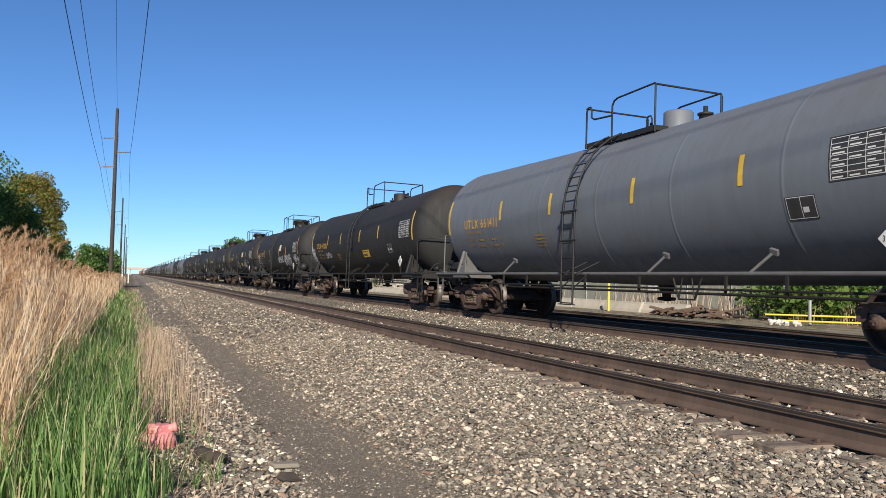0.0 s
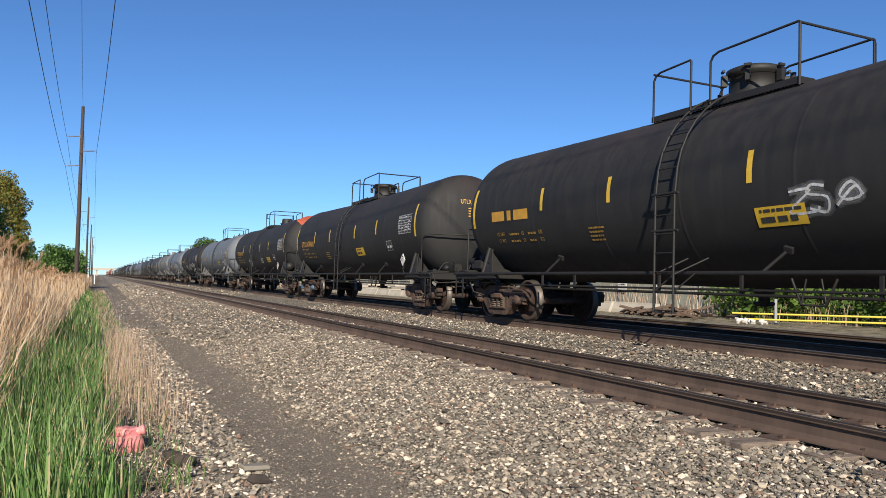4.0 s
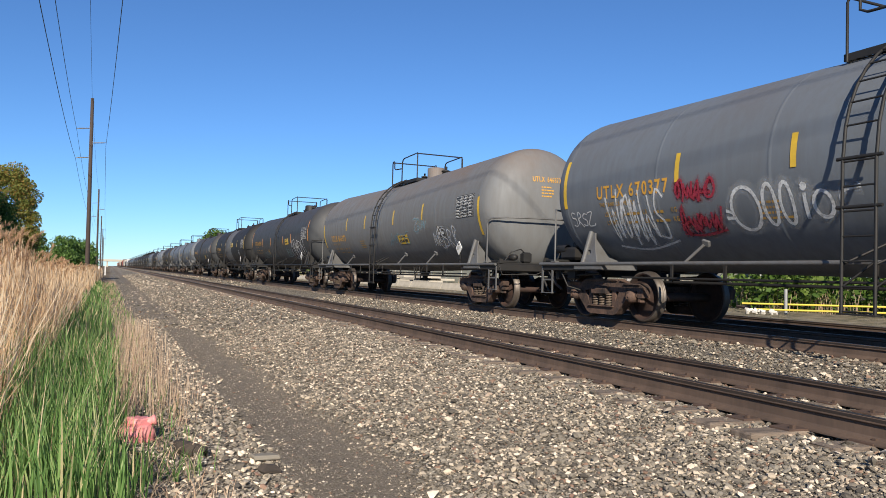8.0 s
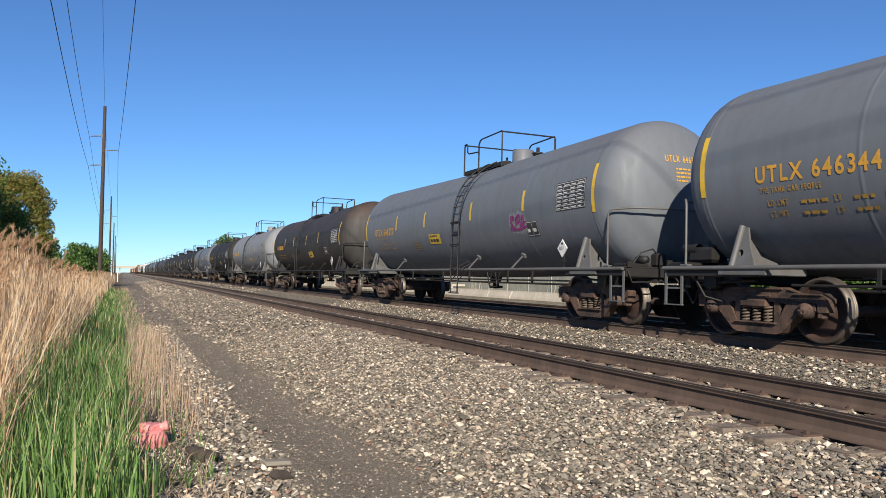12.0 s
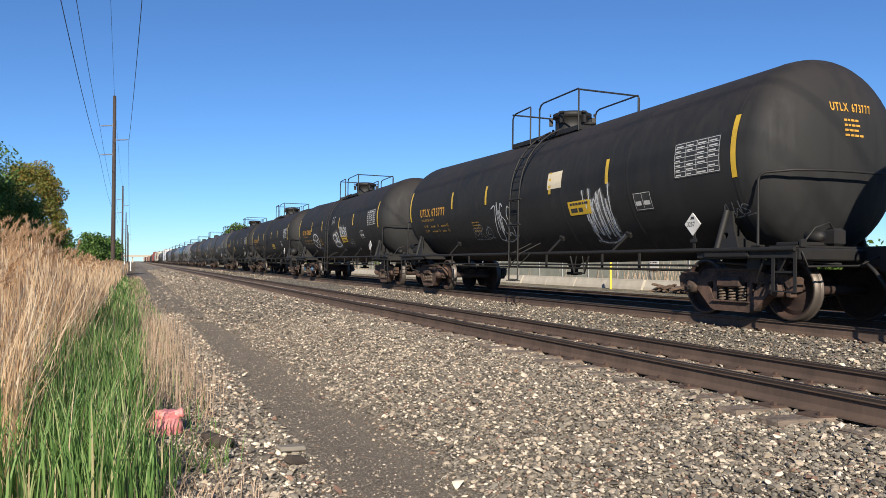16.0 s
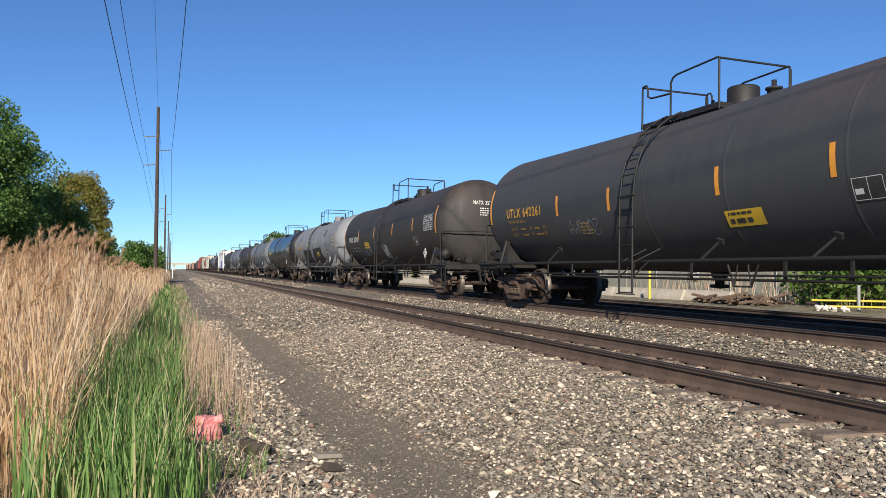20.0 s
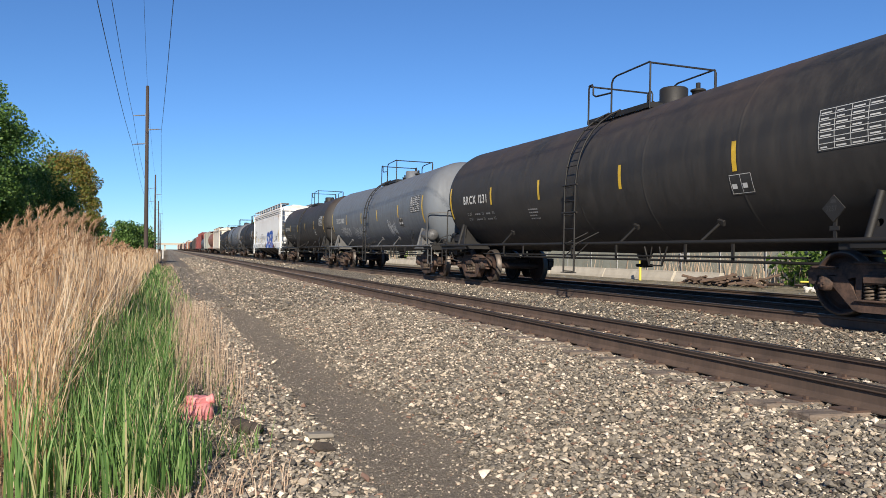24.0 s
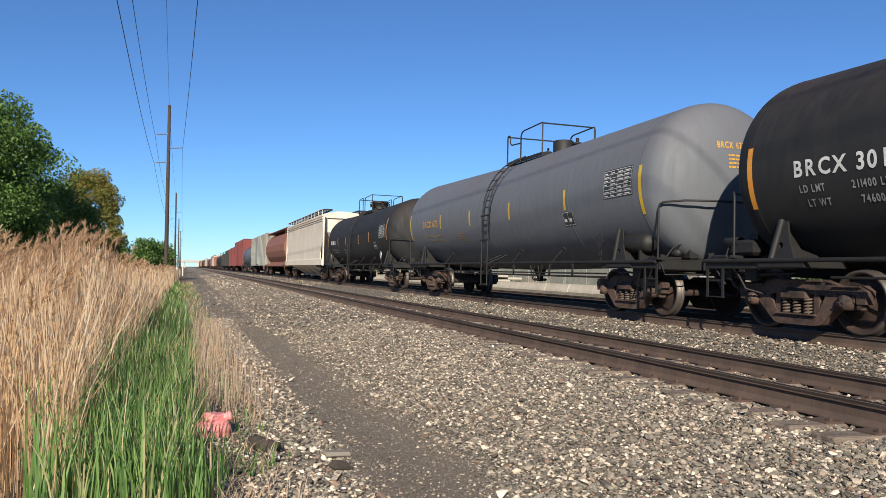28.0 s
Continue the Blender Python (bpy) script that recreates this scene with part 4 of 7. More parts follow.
def tank_car(k, paint, mark, extra, label, R=1.53, half=7.27, zc=2.39, style=0, lit="y", lu=0.8, near=True, ext=0.0):
    """lu: where the ladder stands, metres to the rear of the middle."""
    car = new("tank_car")
    tagged(car, label, "tank car", "cars of the train")
    rnd = random.Random(100 + k)
    END, reach = 8.1 + ext, 6.6 + ext
    H, top = half + 0.83, zc + R
    key = f"{R}:{H}:{zc}"
    grey = paint in ("grey", "pale", "rusty")
    iron, gear = (IRON_GREY if grey else IRON_BLACK), IRON_BLACK
    tape, ink = (YELLOW if lit in "yw" and k not in (28, 36, 38) else ORANGE), (LETTER_W if lit == "w" else LETTER_Y)
    part("tank", shared(f"tank:{key}", lambda: tank_shell(R, H, zc)), PAINT[paint], car)
    # top platform: style 1 cars have it over the middle, the others at the ladder
    lo, gate, hi = (-1.55, 0.20, 1.65) if style == 1 else (-1.40, 0.0, 1.0)
    pu = 0.65 if k in (36, 38) else 0.0 if style == 1 else (lu if lu > -0.5 else lu + 0.72)
    mu = pu if style == 1 else pu - 1.1
    deck_z = top - 0.02
    for x0, x1 in ((-0.72, -0.40), (0.50, 0.88)):
        part("walkway", shared(f"walkway:{x0}:{key}:{style}", lambda: grating(x0, x1, lo, hi, deck_z)), gear, car, at=pose(0, pu, 0))
    for x in (-0.72, 0.88):
        part("railing", shared(f"railing:{x}:{key}:{style}:h", lambda: rail_bay(x, lo, gate, deck_z)), gear, car, at=pose(0, pu, 0))
        part("railing", shared(f"railing:{x}:{key}:{style}:l", lambda: rail_bay(x, gate + 0.45, hi - 0.05, deck_z) if style == 1 else rail_bay(x, gate, hi - 0.05, deck_z, True)), gear, car, at=pose(0, pu, 0))
    part("end_railing", shared(f"end_railing:{key}", lambda: rail_end(0, deck_z, 0.80)), gear, car, at=pose(0, pu + lo, 0))
    part("end_railing", shared(f"end_railing:{key}", lambda: rail_end(0, deck_z, 0.80)), gear, car, at=pose(0, pu + hi - 0.07, -0.02))
    dome = part("manway", shared(f"manway:{key}:{2 if k in LOW_HATCH else style}", lambda: manway(top, 2 if k in LOW_HATCH else style)), PAINT[paint] if grey else gear, car, at=pose(0.08, mu, 0))
    if style == 1:
        for i in range(6):
            part("bolt_lug", shared(f"bolt_lug:{key}", lambda: bolt_lug(0.44, 0.50, top)), gear, dome, at=pose(0, 0, 0, 0, 0, 30 + 60 * i))
    part("valve", shared(f"valve:a:{key}", lambda: valve(top, 0.09, 0.36)), gear, car, at=pose(0.12, mu - 0.72, 0))
    part("valve", shared(f"valve:b:{key}", lambda: valve(top, 0.06, 0.28)), gear, car, at=pose(-0.05, mu + 0.68, 0))
    part("ladder", shared(f"ladder:{key}", lambda: ladder(R, zc)), gear, car, at=pose(0, lu, 0))
    part("outlet_valve", shared("outlet_valve:0", outlet), gear, car, at=pose(0, -0.3, 0))
    part("brake_rod", shared("brake_rod:0", lambda: Build().tube([(-1.15, 5.9, 0.80), (-1.15, -5.9, 0.80)], 0.02, 5)), gear, car)
    part("brake_rod", shared("brake_rod:1", lambda: Build().tube([(-0.6, 5.9, 0.74), (-0.6, -5.9, 0.72)], 0.026, 5)), gear, car)
    for y in (-4.3, -3.1, -0.9, 0.9, 3.4, 4.6):
        part("hanger_bar", shared("hanger_bar:0", lambda: Build().box((-1.12, 0, 0.88), (0.03, 0.05, 0.30), None, 0.006)), gear, car, at=pose(0, y, 0))
    part("safety_hanger", shared("safety_hanger:0", hanger), gear, car, at=pose(0, -2.0, 0))
    part("brake_cylinder", shared("brake_cylinder:0", lambda: Build().lathe([(0.002, -0.45), (0.17, -0.43), (0.2, -0.36), (0.2, 0.38), (0.1, 0.42), (0.002, 0.5)], 14, "y", (0.7, 0, 0.80))), gear, car, at=pose(0, -5.0, 0))
    for s in (-1, 1):
        part("side_rail", shared(f"side_rail:{ext}", lambda: Build().tube([(0, -END - 0.1, 1.04), (0, END + 0.1, 1.04)], 0.034, 7)), iron, car, at=pose(s * 1.50, 0, 0))
        for y in (3.85, -1.65, -4.0):
            part("bracket", shared("bracket:0", bracket), iron, car, at=pose(0, y, 0) if s < 0 else pose(0, y, 0, 0, 0, 180))
        turn = 180 if s < 0 else 0
        part("end_sill", shared("end_sill:0", lambda: end_sill(R, H, zc)), gear, car, at=pose(0, s * (END - 0.35), 0, 0, 0, turn))
        part("coupler", shared("coupler:0", coupler), TRUCK_IRON, car, at=pose(0, s * (END + 0.13), 0, 0, 0, turn))
        if near:
            part("brake_gear", shared("brake_gear:0", end_gear), gear, car, "brake pipes, levers and air hoses", at=pose(0, s * (END - 0.35), 0, 0, 0, turn))
        for sx in (-1, 1):
            part("saddle", shared(f"saddle:{R}:{zc}", lambda: saddle(R, zc + 0.09)), iron, car, at=pose(0, s * (reach + 0.1) - 0.1, 0, 0, 0, 0 if sx < 0 else 180))
        part("end_handrail", shared(f"end_handrail:{s}", lambda: end_rail(s)), iron, car, at=pose(0, s * (H - 0.43), 0))
        for sx in (-1, 1):
            part("corner_step", shared("corner_step:0", stirrup), iron, car, at=pose(sx * 1.46, s * (END - 0.12), 0))
        truck(car, s * reach, CAP_BLUE if k in (7, 23) and s > 0 else TRUCK_IRON, TRUCK_IRON)
    if not near:
        return car
    if k in (3, 4, 8, 10, 16, 21, 24, 25, 26, 28, 33, 37):
        part("air_reservoir", shared("air_reservoir:0", lambda: Build().lathe([(0.002, -0.5), (0.14, -0.47), (0.20, -0.38), (0.20, 0.38), (0.14, 0.47), (0.002, 0.5)], 18, "y", (-1.2, 0, 1.42)).box((-1.2, -0.25, 1.16), (0.3, 0.06, 0.24)).box((-1.2, 0.25, 1.16), (0.3, 0.06, 0.24))), iron, car, at=pose(0, -END + 0.92, 0))
    stand = part("brake_stand", shared("brake_stand:0", lambda: Build().box((0.2, 0, 1.5), (0.1, 0.1, 1.0), None, 0.01)), gear, car, at=pose(0, END + 0.55, 0))
    part("brake_wheel", shared("brake_wheel:0", lambda: Build().lathe([(0.24, -0.02), (0.26, 0.0), (0.24, 0.02), (0.22, 0.0), (0.24, -0.02)], 18, "y", (0.2, 0.1, 2.0)).box((0.2, 0.1, 2.0), (0.48, 0.03, 0.03)).box((0.2, 0.1, 2.0), (0.03, 0.03, 0.48))), gear, stand)
    part("control_valve", shared("control_valve:0", lambda: Build().box((-0.95, 0, 1.27), (0.34, 0.5, 0.26), None, 0.05).box((-0.95, -0.2, 1.45), (0.22, 0.2, 0.14), None, 0.03).lathe([(0.09, -0.2), (0.09, 0.15), (0.002, 0.17)], 10, "y", (-1.05, 0.3, 1.36))), gear, car, at=pose(0, END - 0.35, 0))
    dark_ink = k == 37 or mark.startswith("BRCX")
    sign = part("placard", shared("placard:0", lambda: Build().box((-1.53, 0, 1.46), (0.02, 0.26, 0.26), (45, 0, 0), 0.004)), IRON_BLACK if dark_ink else LETTER_W, car, "white diamond placard", at=pose(0, -reach + 0.38, 0))
    part("placard_bracket", shared("placard_bracket:0", lambda: Build().box((-1.50, 0, 1.24), (0.02, 0.05, 0.44)).box((-1.512, 0, 1.20), (0.012, 0.15, 0.06))), gear, sign)
    pk = lambda u, v: (-1.5415, u, 1.46 + v)
    number = "3265" if k == 29 else "3257"
    if "SHARED_" + number not in SHARED:
        bb = Build()
        write(bb, pk, number, 0.118, -0.035, 0.075, 0.72)
        bb.add([pk(0.05, 0.075), pk(-0.05, 0.075), pk(-0.03, 0.12), pk(0.03, 0.12)], [(0, 1, 2, 3)])
        SHARED["SHARED_" + number] = bb.mesh("placard_number")
    part("placard_number", SHARED["SHARED_" + number], LETTER_K, sign)
    place = lambda u, v: on_tank(R, zc, u, v, 0.007)
    v0, v1 = (-0.10, 0.37) if tape is YELLOW and not mark.startswith("BRCX") else (-0.32, 0.15)
    if k in (10, 28):
        v0, v1 = -0.13, 0.34
    if k in SPOTS:
        spots = SPOTS[k]
    elif mark.startswith("BRCX"):
        spots = (4.2 + ext, 1.4 + ext, -1.6, -4.75)
    elif style == 1:
        spots = (4.05, 1.8, -1.42, -3.72)
    else:
        spots = (4.05, 1.8, -1.15, -3.6) if tape is YELLOW else (3.42, 1.22, -2.05, -4.35)
    for u in (half, -half):
        drop = -0.38 if k == 12 else -0.30 if mark.startswith("BRCX") else 0.0
        part("reflector_stripe", shared(f"reflector_stripe:{key}:{u:.2f}:{drop}", lambda: stripe(R, zc, u, -0.36 + drop, 0.60 + drop, 0.105)), tape, car, "upright reflective stripe")
    for u in spots:
        part("reflector_stripe", shared(f"reflector_stripe:{key}:{u:.2f}:{v0}", lambda: stripe(R, zc, u, v0, v1, 0.10)), tape, car, "upright reflective stripe")
    b = Build()
    if mark:
        # big letters from 6.6 to 4.6
        trial = Build()
        long = 6.2 - write(trial, lambda u, v: (0, 0, 0), mark, 6.2, 0, 0.235, 1.0)
        write(b, place, mark, 6.22 + ext, -0.50 if k == 12 else -0.235, 0.235, ((2.02 if style == 1 else 1.98) if len(mark) > 9 else 1.75) / long)
    else:
        bars(b, place, 6.2, -0.235, rnd, 1, 1.8, 0.22, 0.1)
    tagged(part("lettering", b, ink, car, "stencilled car number"), kind="stuff")
    b = Build()
    if k == 36:
        write(b, place, "LD LMT", 6.15, -0.47, 0.11, 0.75), write(b, place, "211400 LB", 5.25, -0.47, 0.11, 0.75)
        write(b, place, "LT WT", 6.05, -0.68, 0.11, 0.75), write(b, place, "74600 LB", 5.15, -0.68, 0.11, 0.75)
    else:
        down = -0.27 if k == 12 else 0.0
        if mark.startswith("UTLX"):
            write(b, place, "THE TANK CAR PEOPLE", 6.16, -0.385 + down, 0.075, 0.75)
        for line, word in ((-0.575, "LD LMT"), (-0.735, "LT WT")):
            write(b, place, word, 6.06 + ext, line + down, 0.085, 0.75), bars(b, place, 5.50 + ext, line + down, rnd, 1, 0.42, 0.048, 0.1), write(b, place, "LB", 4.98 + ext, line + down, 0.085, 0.75)
            bars(b, place, 4.70 + ext, line + down, rnd, 1, 0.30, 0.048, 0.1), write(b, place, "KG", 4.27 + ext, line + down, 0.085, 0.75)
    bars(b, place, 3.4 if k == 34 else 2.5, -0.55, rnd, 4, 0.5, 0.035, 0.08)
    tagged(part("weight_stencil", b, FADED_W if ink is LETTER_W else FADED_Y, car, "small faded stencilled weights"), kind="stuff")
    hp = lambda u, v: head_place(R, H, zc, u, v)
    b = Build()
    if mark:
        write(b, hp, mark, 0.62 if ext else 0.44, 0.60, 0.130, 0.62)
    else:
        bars(b, hp, 0.52, 0.62, rnd, 1, 0.8, 0.115, 0.1)
    tagged(part("head_lettering", bars(b, hp, 0.22, 0.45, rnd, 4, 0.34, 0.032, 0.075), ink, car, "stencilled number on the tank's end"), kind="stuff")
    low = lambda u, v: on_tank(R, zc, u, v, 0.0045)
    pu0 = -5.35 if k == 1 else -(half - 1.32)
    part("panel_backing", sheet_on(low, pu0 + 0.02, pu0 - 1.05, -0.24, 0.35), LETTER_K, car, "black backing of the data table")
    part("panel_backing", sheet_on(low, -4.58, -5.08, -0.70, -0.36), LETTER_K, car, "black backing of the stencil box")
    b = Build()
    part("data_panel", table_box(b, place, -5.35 if k == 1 else -(half - 1.32), 0.32, 1.02, 0.54, 7, 4, rnd), LETTER_W, car, "white ruled table of inspection data")
    part("stencil_box", table_box(Build(), place, -4.6, -0.38, 0.46, 0.30, 1, 2, rnd), LETTER_W, car)
    if "sign" in extra:
        su, sv = SIGN.get(k, (-1.45 if tape is YELLOW else -2.35, -0.605))
        sv += 0.605
        part("warning_sign", sheet_on(place, su, su - 0.83, -0.75 + sv, -0.46 + sv), YELLOW, car, "yellow notice panel")
        pl2 = lambda u, v: on_tank(R, zc, u, v, 0.011)
        part("warning_sign_text", bars(bars(Build(), pl2, su - 0.08, -0.54 + sv, rnd, 1, 0.62, 0.045, 0.075), pl2, su - 0.08, -0.69 + sv, rnd, 1, 0.62, 0.085, 0.075), LETTER_K, car)
    if "panel" in extra:
        part("blank_panel", sheet_on(place, -1.62, -2.2, 0.0, 0.36), CREAM, car, "blank cream panel")
    if "primer" in extra:
        bb, n, pts = Build(), 14, []
        for i in range(n + 1):
            for j in range(n + 1):
                a = math.radians(52 + 76 * j / n)
                f = max(0.0, 0.02 + 0.62 * i / n + 0.04 * math.sin(j * 1.7)) * math.pi / 2 * 0.62
                rr = (R - 0.006) * math.cos(f) ** BOW + 0.008
                pts.append((-rr * math.cos(a), -(H - DISH) - DISH * math.sin(f) ** BOW - 0.006, zc + SAG * H + rr * math.sin(a)))
        bb.add(pts, [(i * (n + 1) + j, i * (n + 1) + j + 1, (i + 1) * (n + 1) + j + 1, (i + 1) * (n + 1) + j) for i in range(n) for j in range(n)], True)
        part("primer_patch", bb, REDPATCH, car, "flaking orange-red primer patch")
    if k == 29:
        for u0, u1, v0, v1, sl in ((lu + 0.5, lu + 3.3, -1.25, -0.25, 0.35), (lu - 0.5, lu - 3.3, -1.25, -0.20, -0.35), (5.2, 4.9, 0.35, 0.75, 0.0), (-3.9, -4.25, 0.4, 0.85, 0.0)):
            part("paint_patch", sheet_on(place, u0, u1, v0, v1, sl), SPRAY["black"], car, "black painted-over patch")
    on = lambda u, v, off: on_tank(R, zc, u, v, off)
    for colour, u0, u1, lo, hi, turns, width in SCRAWLS.get(k, ()):
        sprayed(car, scrawl_paths(u0, u1, lo, hi, turns, rnd), colour, width, on, rnd, colour != "silver" and width > 0.03)
    for colour, text, u0, u1, lo, hi, width in WORDS.get(k, ()):
        sprayed(car, pen_paths(text, u0, u1, lo, hi, rnd, 0.15), colour, width, on, rnd, width > 0.04, f"{colour} sprayed capitals")
    if k == 11:
        sprayed(car, [ring_line(2.72, -0.62, 0.26, 0.33), ring_line(2.27, -0.58, 0.11, 0.30), ring_line(1.98, -0.58, 0.10, 0.30), [(1.70, -0.82), (1.68, -0.45)], ring_line(1.68, -0.36, 0.03, 0.03, 6), ring_line(1.42, -0.62, 0.14, 0.18), [(1.16, -0.72), (1.12, -0.48), (0.85, -0.42)], [(3.10, -0.62), (2.98, -0.66)], [(3.12, -0.74), (2.98, -0.74)]], "white", 0.055, on, rnd, True, "swollen white sprayed loops")
    if k == 13:
        inner = Build()
        outline = bubble(Build(), inner, lambda uu, vv: on_tank(R, zc, uu, vv, 0.0105), lambda uu, vv: on_tank(R, zc, uu, vv, 0.0088), -3.75, -0.70, 2.5, 0.85, 0.05, rnd, 5)
        part("graffiti", outline, SPRAY["white"], car, "white outlined swollen graffiti")
        part("graffiti_fill", inner, SPRAY["black"], car, "flat black fill of the sprayed shapes")
    if k == 23:
        wheel = [ring_line(3.35, -0.60, 0.62, 0.36)] + [[(3.35, -0.60), (3.35 + 0.6 * math.cos(a), -0.60 + 0.35 * math.sin(a))] for a in (0.3, 1.5, 2.7, 3.9, 5.2)]
        sprayed(car, wheel, "white", 0.045, on, rnd, True, "white sprayed wheel shape")
        sprayed(car, scrawl_paths(3.25, 2.6, -1.15, -0.90, 2, rnd), "silver", 0.05, on, rnd)
        sprayed(car, [ring_line(-0.55, -0.50, 0.36, 0.16), ring_line(-0.95, -0.48, 0.22, 0.22), ring_line(-0.75, -0.80, 0.5, 0.13)], "white", 0.07, on, rnd, True, "clouded white sprayed loops")
    if k == 34:
        leaf = [(2.75, -0.10), (2.98, -0.38), (3.12, -0.62), (3.0, -0.78), (2.82, -0.70), (2.78, -0.95), (2.72, -0.70), (2.52, -0.78), (2.40, -0.62), (2.52, -0.38), (2.75, -0.10)]
        sprayed(car, [leaf, [(2.76, -0.35), (2.76, -0.9)]], "silver", 0.024, on, rnd, False, "thin pale leaf drawn in one line")
    return car


def head_place(R, H, zc, u, v):
    """A place on the dished front end: u towards the near side, v up."""
    r = math.hypot(u, v)
    f = min(r / (R - 0.006), 1.0) ** (2 / BOW)
    return (-u, -(H - DISH) - DISH * (1 - f) ** (BOW / 2) - 0.008, zc + SAG * H + v)


# sprayed marks on each tank: colour, from, to, foot, head, strokes, width; then words that can be read
SCRAWLS = {
    2: (("white", 7.45, 6.75, -0.95, -0.10, 4, 0.035), ("white", 4.62, 3.59, -0.67, -0.46, 5, 0.026)),
    3: (("white", 7.0, 6.05, -0.65, -0.10, 4, 0.035), ("white", 6.15, 5.72, -0.98, -0.66, 2, 0.03), ("white", -1.0, -2.7, -0.65, -0.35, 5, 0.035), ("white", -2.85, -4.85, -1.0, -0.30, 6, 0.045), ("white", -5.75, -7.0, -0.85, -0.32, 4, 0.045)),
    4: (("white", 1.60, 0.10, -0.90, -0.25, 4, 0.035), ("white", -2.15, -3.95, -1.05, -0.28, 4, 0.04)),
    6: (("white", -2.0, -3.0, -0.6, -0.2, 3, 0.035),),
    8: (("white", 2.65, 1.6, -1.10, -0.48, 4, 0.028), ("white", -1.2, -1.75, -0.72, -0.48, 2, 0.025)),
    9: (("white", -5.1, -6.65, -0.85, -0.42, 5, 0.045), ("silver", 1.6, -0.2, -0.88, -0.30, 4, 0.03), ("silver", 4.5, 2.65, -0.70, -0.28, 5, 0.022), ("silver", -3.2, -4.3, -0.85, -0.35, 4, 0.02)),
    10: (("white", 3.2, 2.58, -0.78, -0.15, 3, 0.03), ("white", 2.6, 1.3, -1.0, -0.32, 5, 0.034), ("white", 0.3, -1.55, -1.0, -0.35, 6, 0.038), ("white", -3.25, -4.4, -0.80, -0.30, 6, 0.042)),
    11: (("white", 7.15, 6.5, -0.72, -0.44, 4, 0.022), ("white", 6.0, 4.45, -1.15, -0.15, 5, 0.042), ("red", 4.15, 3.3, -0.40, -0.08, 4, 0.045), ("red", 4.15, 3.3, -0.95, -0.50, 4, 0.045), ("white", -2.8, -5.8, -0.78, -0.16, 7, 0.07)),
    12: (("cyan", -2.9, -3.8, -0.38, -0.06, 3, 0.035), ("white", -4.15, -5.75, -0.98, -0.40, 5, 0.035), ("cyan", -0.6, -2.4, -0.75, -0.35, 4, 0.03)),
    13: (("cyan", -2.25, -3.5, -0.95, -0.52, 4, 0.03), ("cyan", 4.3, 2.2, -0.95, -0.60, 5, 0.024), ("cyan", 1.5, 0.3, -1.10, -0.76, 4, 0.024)),
    15: (("silver", 3.68, 2.26, -1.05, -0.75, 5, 0.026),),
    16: (("black", 2.3, 0.85, -0.62, -0.08, 4, 0.05), ("white", -2.2, -3.6, -0.95, -0.25, 5, 0.04), ("black", -3.0, -4.65, -0.60, -0.20, 5, 0.045)),
    17: (("purple", -3.85, -4.55, -0.46, -0.17, 3, 0.06),),
    21: (("cyan", 4.75, 3.15, -0.98, -0.34, 4, 0.035), ("white", 0.3, -1.1, -0.78, -0.33, 4, 0.035)),
    22: (("silver", 2.7, 1.55, -1.0, -0.65, 3, 0.03), ("white", 1.2, 0.25, -1.0, 0.0, 4, 0.03), ("white", -2.9, -3.8, -1.2, -0.12, 4, 0.035), ("silver", -6.65, -7.2, -0.96, -0.72, 3, 0.022)),
    23: (("silver", -2.5, -3.35, -0.98, -0.62, 6, 0.022),),
    25: (("silver", -6.0, -6.5, -0.1, 0.25, 1, 0.022),),
    26: (("silver", 3.7, 1.6, -0.92, -0.60, 6, 0.026), ("white", 0.25, -1.55, -0.66, -0.14, 5, 0.034), ("silver", -2.5, -3.5, -0.95, -0.68, 4, 0.024)),
    27: (("silver", 3.05, 1.8, -0.77, -0.42, 6, 0.024),),
    28: (("cyan", 3.6, 2.6, -0.92, -0.62, 4, 0.028), ("white", 0.0, -0.8, -1.10, -0.48, 6, 0.028)),
    29: (("silver", -4.2, -5.8, -0.7, -0.1, 5, 0.03),),
    33: (("white", 5.4, 3.8, -0.98, -0.42, 6, 0.028), ("white", 3.1, 0.8, -1.05, -0.45, 8, 0.028), ("white", -3.0, -3.9, -1.0, -0.40, 6, 0.03)),
    38: (("silver", -5.6, -6.6, -0.2, 0.5, 4, 0.03),),
}
WORDS = {23: (("white", "BIG", -0.15, -0.66, 0.17, 0.46, 0.022), ("white", "RASH", -1.55, -2.62, -0.52, -0.10, 0.055)), 10: (("white", "19", -2.90, -3.18, -0.69, -0.48, 0.026),)}

